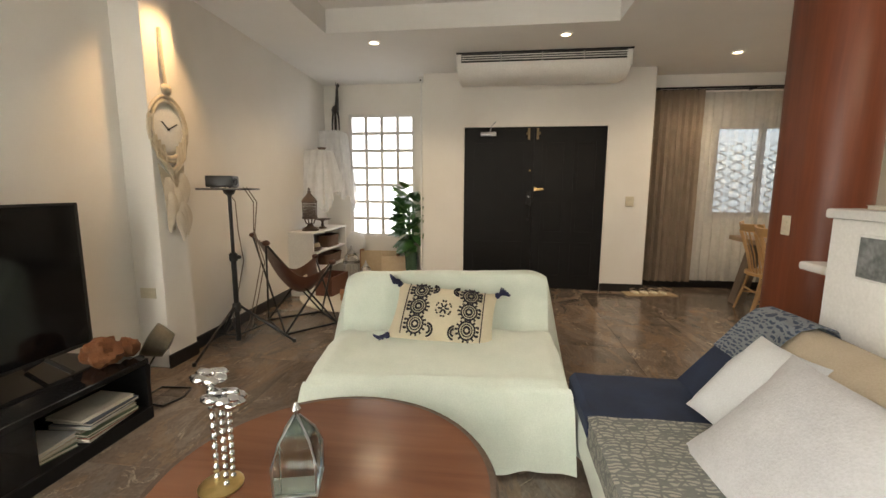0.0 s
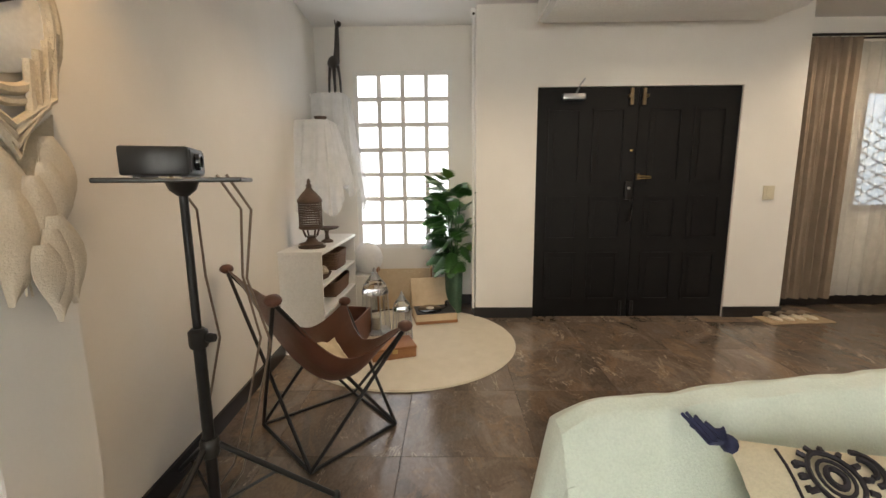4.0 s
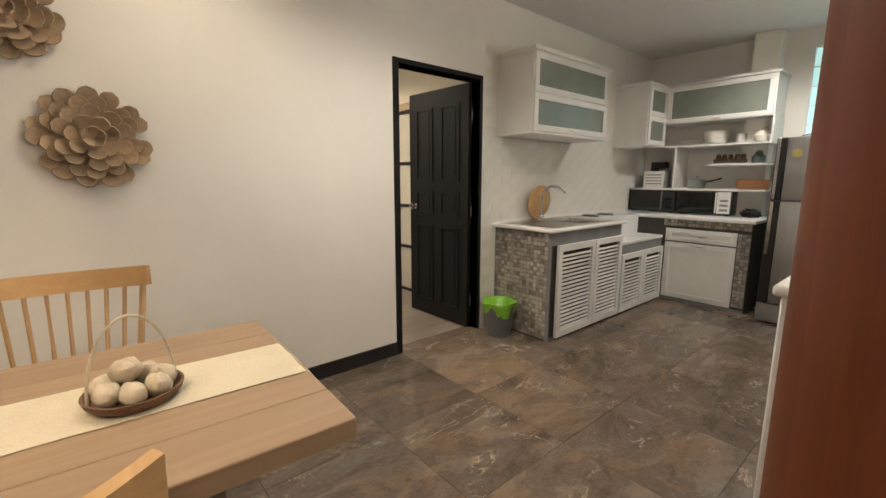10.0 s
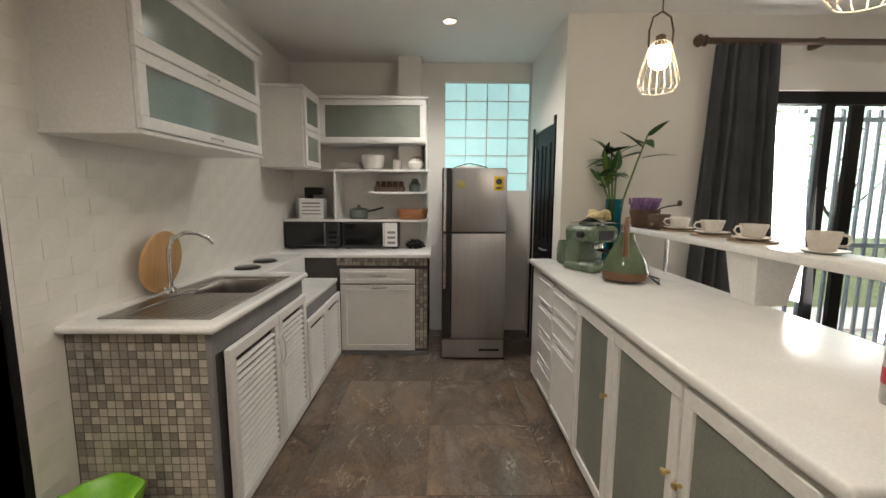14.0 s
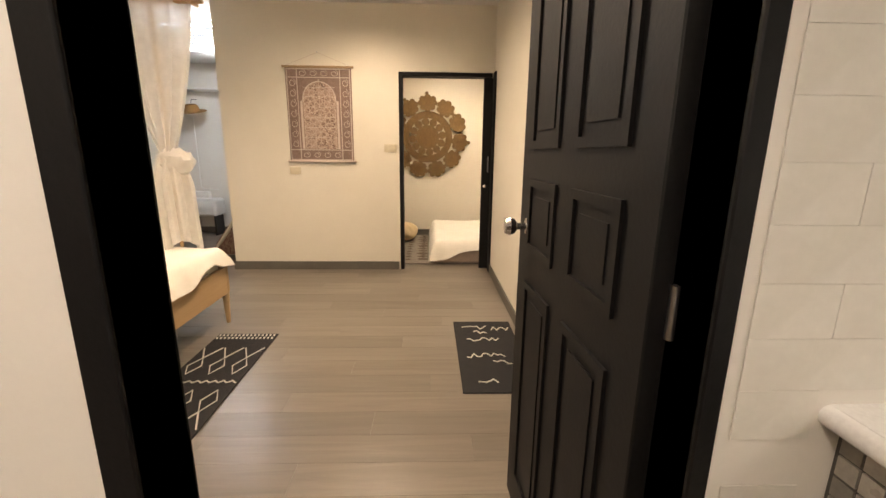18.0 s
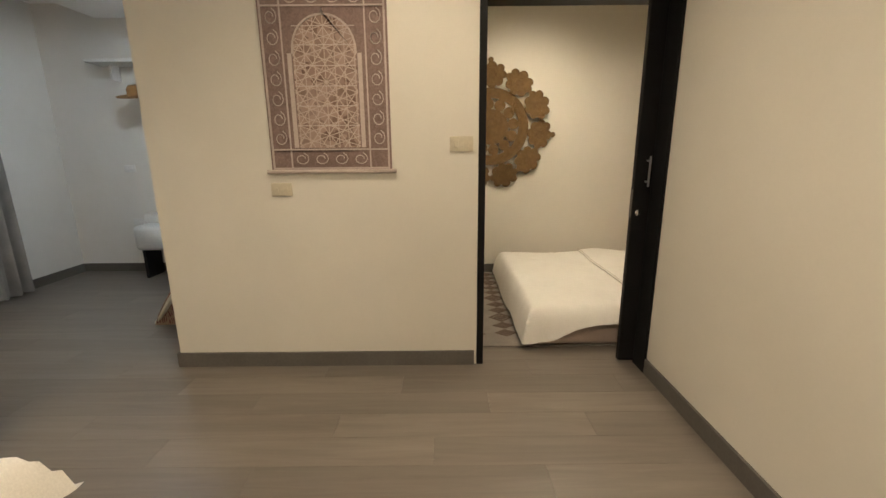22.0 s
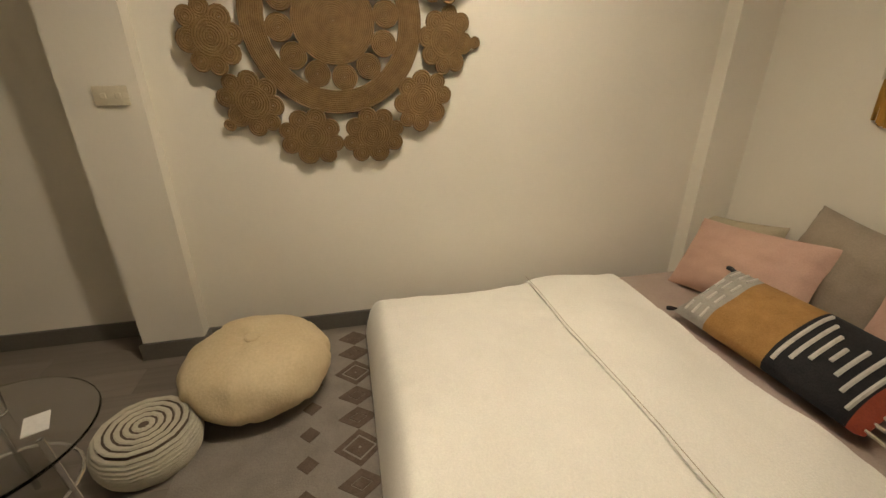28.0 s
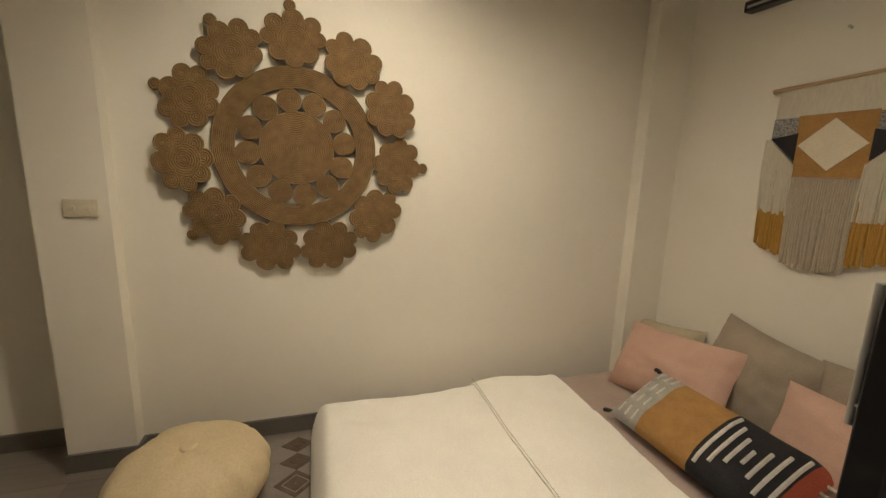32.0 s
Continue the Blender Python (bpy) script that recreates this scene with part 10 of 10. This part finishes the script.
for j in range(9):
    y = -0.15 + j * 0.037
    part("tassel", tube(bmesh.new(), [(0.385, y, 0.0), (0.415, y, -0.004), (0.44, y + 0.004, -0.02)], 0.007, 6), CREAMYARN, lc, "cream yarn tassel")
for y in (-0.165, 0.165):
    part("tassel", tube(bmesh.new(), [(-0.385, y, 0.0), (-0.41, y * 1.05, 0.0), (-0.435, y * 1.08, -0.012)], 0.011, 6), RUGBLACK, lc, "dark yarn tassel")

# jute ornament
jw = thing("jute_ornament", pose(11.562, -0.062, 1.50, 0, 0, -90), "round brown jute ornament with eleven flower petals on the wall", "wall ornament")


def coil(r, r0=0.0, step=0.008, h=0.012, seg=28):
    """A flat coil of rope: ridged rings round an optional hole."""
    prof = []
    n = max(1, int((r - r0) / step))
    for j in range(n):
        a = r - (r - r0) * j / n
        b = r - (r - r0) * (j + 1) / n
        prof += [(a - 0.0006, h * 0.72), ((a + b) / 2, h)]
    bm = bmesh.new()
    rings = [ring(bm, Vector((0, 0, z)), Vector((1, 0, 0)), Vector((0, 1, 0)), rr, seg) for rr, z in [(r, 0.0)] + prof + [(max(r0, 0.001), h * 0.55), (max(r0, 0.001), 0.0)]]
    for a, b in zip(rings, rings[1:]):
        bridge(bm, a, b)
    bridge(bm, rings[-1], rings[0])
    return bm


FACE = pose(0, 0, 0, 90)
part("centre_disc", coil(0.172, seg=48), JUTE, jw, m=FACE)
part("outer_ring", coil(0.372, 0.272, seg=64), JUTE, jw, m=FACE)
rd = None
for j in range(12):
    a = 2 * math.pi * (j + 0.25) / 12
    m = pose(0.221 * math.cos(a), -0.0, 0.221 * math.sin(a)) @ FACE
    if rd is None:
        rd = part("roundel", coil(0.056, seg=18), JUTE, jw, m=m)
    else:
        again("roundel", rd, jw, m)
pt = bmesh.new()
for px, py, pr in ((0, 0.10, 0.062), (0.052, 0.055, 0.038), (-0.052, 0.055, 0.038), (0.085, 0.105, 0.032), (-0.085, 0.105, 0.032), (0.065, 0.155, 0.034), (-0.065, 0.155, 0.034), (0.0, 0.172, 0.040), (0.0, 0.03, 0.036)):
    c = coil(pr, step=0.008, seg=14, h=0.012 + 0.002 * (pr > 0.05))
    me = bpy.data.meshes.new("tmp")
    c.to_mesh(me)
    c.free()
    me.transform(Matrix.Translation((px, py, 0.0005 * px / 0.05)))
    pt.from_mesh(me)
    bpy.data.meshes.remove(me)
first = knob = None
for j in range(11):
    a = 2 * math.pi * j / 11
    m = pose(0.366 * math.sin(a), 0.0, 0.366 * math.cos(a), 0, math.degrees(a), 0) @ pose(0, -0.008 - 0.008 * (j % 3), 0, 90 - 3 * (j % 2)) @ Matrix.Diagonal((1.24, 1.16, 1.0, 1))
    if first is None:
        first = part("petal", pt, JUTE, jw, m=m)
    else:
        again("petal", first, jw, m)
    if j in (0, 3, 7, 9, 10):
        m2 = m @ pose(0.01 * (j % 3 - 1), 0.222, 0)
        if knob is None:
            knob = part("tip_knot", coil(0.022, step=0.008, seg=12), JUTE, jw, m=m2)
        else:
            again("tip_knot", knob, jw, m2)

# woven hanging on the south wall
wh = thing("woven_hanging", pose(10.665, -2.262, 1.45, 0, 0, 180), "woven wool hanging in cream, ochre and black with long fringes", "wall hanging")
part("rod", rod((-0.285, -0.014, 0.385), (0.285, -0.014, 0.41), 0.009, 0.008), BEDWOOD, wh, "thin wooden rod")
part("top_band", bx(-0.255, 0.255, -0.014, -0.004, 0.255, 0.40, bevel=0.003), CREAMYARN, wh, "cream woven band")
part("weave", bx(-0.15, 0.145, -0.016, -0.004, -0.02, 0.262, bevel=0.003), RUST, wh, "tan ochre weave")
for s in (-1, 1):
    x0, x1 = sorted((s * 0.145, s * 0.258))
    part("fleck_patch", bx(x0, x1, -0.016, -0.004, 0.16, 0.254, bevel=0.003), FLECK, wh, "grey flecked patch")
    tri = bmesh.new()
    pts = [(s * 0.258, 0.165), (s * 0.14, 0.185), (s * 0.14, 0.06)]
    lo, hi = [tri.verts.new((x, -0.004, z)) for x, z in pts], [tri.verts.new((x, -0.0185, z)) for x, z in pts]
    bridge(tri, lo, hi)
    tri.faces.new(hi)
    tri.faces.new(lo)
    part("black_triangle", tri, RUGBLACK, wh)
dia = bmesh.new()
pts = [(-0.132, 0.13), (0.0, 0.24), (0.132, 0.13), (0.0, 0.02)]
lo, hi = [dia.verts.new((x, -0.012, z)) for x, z in pts], [dia.verts.new((x, -0.0205, z)) for x, z in pts]
bridge(dia, lo, hi)
dia.faces.new(hi)
dia.faces.new(lo)
part("cream_diamond", dia, CREAMCLOTH, wh)
rng = random.Random(8)


def fringe(x0, x1, ztop, zend, n, y, mat, lab, spread=0.01):
    bm = bmesh.new()
    for j in range(n):
        x = x0 + (x1 - x0) * (j + 0.5) / n
        zt = ztop(x) if callable(ztop) else ztop
        zb = (zend(x) if callable(zend) else zend) + rng.uniform(-0.012, 0.012)
        dx = rng.uniform(-spread, spread)
        tube(bm, [(x, y, zt), (x + dx * 0.4, y - 0.006, (zt + zb) / 2), (x + dx, y - 0.002, zb)], (x1 - x0) / n * 0.85, 5)
    part("fringe", bm, mat, wh, lab)


for s in (-1, 1):
    a, b = sorted((s * 0.135, s * 0.275))
    fringe(a, b, lambda x: 0.16 - 0.95 * max(0.0, 0.258 - abs(x)), lambda x: -0.175 + 0.12 * (abs(x) - 0.2), 20, -0.021, CREAMYARN, "cream yarn fringe")
    a, b = sorted((s * 0.115, s * 0.262))
    fringe(a, b, -0.10, lambda x: -0.375 + 0.25 * (abs(x) - 0.12), 16, -0.011, GOLD, "gold ochre yarn fringe")
fringe(-0.13, 0.13, -0.01, lambda x: -0.425 + 0.2 * abs(x), 26, -0.016, TAUPEYARN, "pale taupe yarn fringe")
solo("wall_nail", rod((10.69, -2.27, 2.05), (10.69, -2.25, 2.055), 0.006), STEEL, pose(0, 0, 0), "bare nail in the cream wall", "nail")
tr = thing("lamp_track", pose(0, 0, 0), "black metal track high on the cream wall", "track")
part("rail", bx(9.95, 11.14, -2.262, -2.205, 2.235, 2.285, bevel=0.004), BLACKMETAL, tr)
part("slot", bx(9.97, 11.12, -2.2045, -2.202, 2.25, 2.262), STEEL, tr)
plate("wall_socket", pose(11.496, 0.80, 1.22, 0, 0, -90), 0.12, 0.072, CREAMPLASTIC, [(-0.026, 0, 0.02, 0.02), (0.026, 0, 0.02, 0.02)], "cream wall socket on the column", "socket")

# pouf, crochet stool, glass table
pf = thing("floor_pouf", pose(11.14, 0.385, 0.0), "large soft cream floor pouf with stitched segments", "pouf")
bm = bmesh.new()
NS = 40


def puff(u, v):
    a = 2 * math.pi * u
    t = math.pi * (0.004 + 0.95 * v)
    k = 1 - 0.035 * (abs(math.sin(4 * a)) < 0.2) + 0.07 * noise.noise((math.cos(a) * 3, math.sin(a) * 3, v * 4))
    return (0.305 * k * math.sin(t) ** 0.62 * math.cos(a), 0.305 * k * math.sin(t) ** 0.62 * math.sin(a), 0.145 + 0.135 * math.cos(t) * (1 + 0.12 * noise.noise((math.cos(a), math.sin(a), 2.0))))


part("cover", sheet(puff, 64, 24, wrap=True), POUFCLOTH, pf)
part("base", lathe([(0.10, 0.0), (0.16, 0.002), (0.16, 0.02)], 28), POUFCLOTH, pf)
part("top_button", lumpy(0.035, 0.035, 0.012, 16, 0.05, 1.0, None, (0, 0, 0.279)), POUFCLOTH, pf)
cs = thing("crochet_stool", pose(10.86, 0.72, 0.0) @ Matrix.Diagonal((1.15, 1.15, 0.75, 1)), "small cream crochet pouf beside the rug", "pouf")
part("body", lathe([(0.10, 0.0), (0.135, 0.03), (0.14, 0.10), (0.13, 0.17), (0.10, 0.195), (0.02, 0.20)], 28), RUGBROWN, cs, "dark lining seen between stitches")
for j in range(9):
    z = 0.02 + j * 0.02
    r = 0.128 + 0.018 * math.sin(math.pi * (j + 0.5) / 9)
    part("stitch_ring", tube(bmesh.new(), [(r * math.cos(a * math.pi / 12), r * math.sin(a * math.pi / 12), z + 0.005 * (a % 2)) for a in range(24)], 0.008, 6, closed=True), CREAMYARN, cs)
for j in range(5):
    r = 0.115 - j * 0.023
    part("stitch_ring", tube(bmesh.new(), [(r * math.cos(a * math.pi / 12), r * math.sin(a * math.pi / 12), 0.2 + 0.004 * (a % 2)) for a in range(24)], 0.008, 6, closed=True), CREAMYARN, cs)
gt = thing("glass_table", pose(10.62, 0.98, 0.0), "low round glass side table on steel legs", "side table")
part("glass_top", lathe([(0.27, 0.372), (0.274, 0.378), (0.27, 0.384)], 40), GLASS, gt)
for a in (0.4, 2.5, 4.6):
    part("leg", rod((0.2 * math.cos(a), 0.2 * math.sin(a), 0.0), (0.16 * math.cos(a), 0.16 * math.sin(a), 0.372), 0.009), CHROME, gt)
part("shelf_ring", tube(bmesh.new(), [(0.18 * math.cos(a * math.pi / 12), 0.18 * math.sin(a * math.pi / 12), 0.18) for a in range(24)], 0.006, 6, closed=True), CHROME, gt)
solo("paper_card", bx(-0.045, 0.045, -0.03, 0.03, 0, 0.002), WHITEPLASTIC, pose(10.66, 0.86, 0.3845, 0, 0, 25), "white paper card on the glass table", "card")
solo("tumbler", lathe([(0.026, 0.0), (0.03, 0.09), (0.028, 0.09), (0.024, 0.006)], 20), GLASS, pose(10.73, 1.0, 0.3845), "small clear glass tumbler on the glass table", "tumbler")
downlight(10.55, -0.3, HB - 0.001)
downlight(10.3, -0.6, HB - 0.001)



# ---- floor and wall pieces ----
WALLTILE = surface("white_glazed_tile", (0.68, 0.66, 0.60), (0.76, 0.74, 0.69), 0.3, scale=8, fine=60, bump=0.06, vary=0.025, grain=0.08)
FLOOR, BFLOOR = bpy.data.objects["floor"], bpy.data.objects["bedroom_floor"]
S = 0.64
tile = mesh_ob("tile", bx(-S / 2 + 0.0009, S / 2 - 0.0009, -S / 2 + 0.0009, S / 2 - 0.0009, -0.006, 0.0, bevel=0.001), STONE)
tile.parent = FLOOR
cells = [(4.08 + S * (i + 0.5), 0.335 + S * (j + 0.5)) for i in range(-9, 3) for j in range(-7, 7)]
cells = [(x, y) for x, y in cells if x - S / 2 < 5.52 and x + S / 2 > -1.5 and y - S / 2 < 4.15 and y + S / 2 > -3.5]
tile.matrix_basis = pose(*cells[0], 0.0)
shapes = {}
for x, y in cells[1:]:
    x1 = min(S / 2, 5.56 - x)
    if x1 < S / 2 - 1e-6:
        key = round(x1, 4)
        if key not in shapes:
            shapes[key] = mesh_ob("tile", bx(-S / 2 + 0.0009, x1 - 0.0009, -S / 2 + 0.0009, S / 2 - 0.0009, -0.006, 0.0, bevel=0.001), STONE)
            shapes[key].parent = FLOOR
            shapes[key].matrix_basis = pose(x, y, 0.0)
        else:
            again("tile", shapes[key], FLOOR, pose(x, y, 0.0))
    else:
        again("tile", tile, FLOOR, pose(x, y, 0.0))
setting("door_sill", bx(5.54, 5.66, -0.48, 0.322, -0.01, 0.002), STONE, "brown stone threshold under the bedroom door", "sill")
# laminate boards
PW_, PL_ = 0.18, 1.22
board = None
for i in range(35):
    x = 5.66 + PW_ * (i + 0.5)
    for j in range(-3, 5):
        y0 = j * PL_ + (i * 0.47) % PL_ - 0.2
        lo, hi = max(y0, -2.27 if x > 9.6 else -0.80), min(y0 + PL_, 4.42)
        if hi - lo < 0.05 or x > 11.75:
            continue
        if hi - lo > PL_ - 1e-4:
            if board is None:
                board = mesh_ob("plank", bx(-PW_ / 2 + 0.0006, PW_ / 2 - 0.0006, -PL_ / 2 + 0.0006, PL_ / 2 - 0.0006, -0.004, 0.0), PLANK)
                board.parent, board.matrix_basis = BFLOOR, pose(x, y0 + PL_ / 2, 0)
            else:
                again("plank", board, BFLOOR, pose(x, y0 + PL_ / 2, 0))
        else:
            part("plank", bx(-PW_ / 2 + 0.0006, PW_ / 2 - 0.0006, lo + 0.0006, hi - 0.0006, -0.004, 0.0), PLANK, BFLOOR, m=pose(x, 0, 0))
# white tiles on the kitchen side of the east wall
WE = bpy.data.objects["wall_east"]
wt = {}
row = 0
z = 0.002
while z < 2.40:
    y = -0.535 - (0.12 if row % 2 else 0.0)
    if row % 2:
        spans = [(-0.535, -0.655)]
    else:
        spans = []
    yy = y
    while yy > -3.45:
        spans.append((yy, max(yy - 0.24, -3.49)))
        yy -= 0.24
    for a, b in spans:
        L = round(a - b - 0.001, 4)
        if L < 0.02 or (b < -0.75 and not 0.93 < z < 1.74):
            continue
        m = pose(5.5375, (a + b) / 2, z + 0.04)
        if L not in wt:
            wt[L] = part("wall_tile", bx(-0.0008, 0.0010, -L / 2, L / 2, -0.0399, 0.0399, bevel=0.0003), WALLTILE, WE, m=m)
        else:
            again("wall_tile", wt[L], WE, m)
    z += 0.0802
    row += 1
# stone mosaic of the kitchen counters
mosaic(bpy.data.objects["sink_counter"], "y", -0.705, 4.965, 5.535, 0.0, 0.90, 1, 290)
mosaic(bpy.data.objects["corner_counter"], "y", -2.79, 4.13, 4.96, 0.80, 0.90, 1, 100)
mosaic(bpy.data.objects["corner_counter"], "y", -2.79, 4.13, 4.24, 0.03, 0.80, 1, 120)
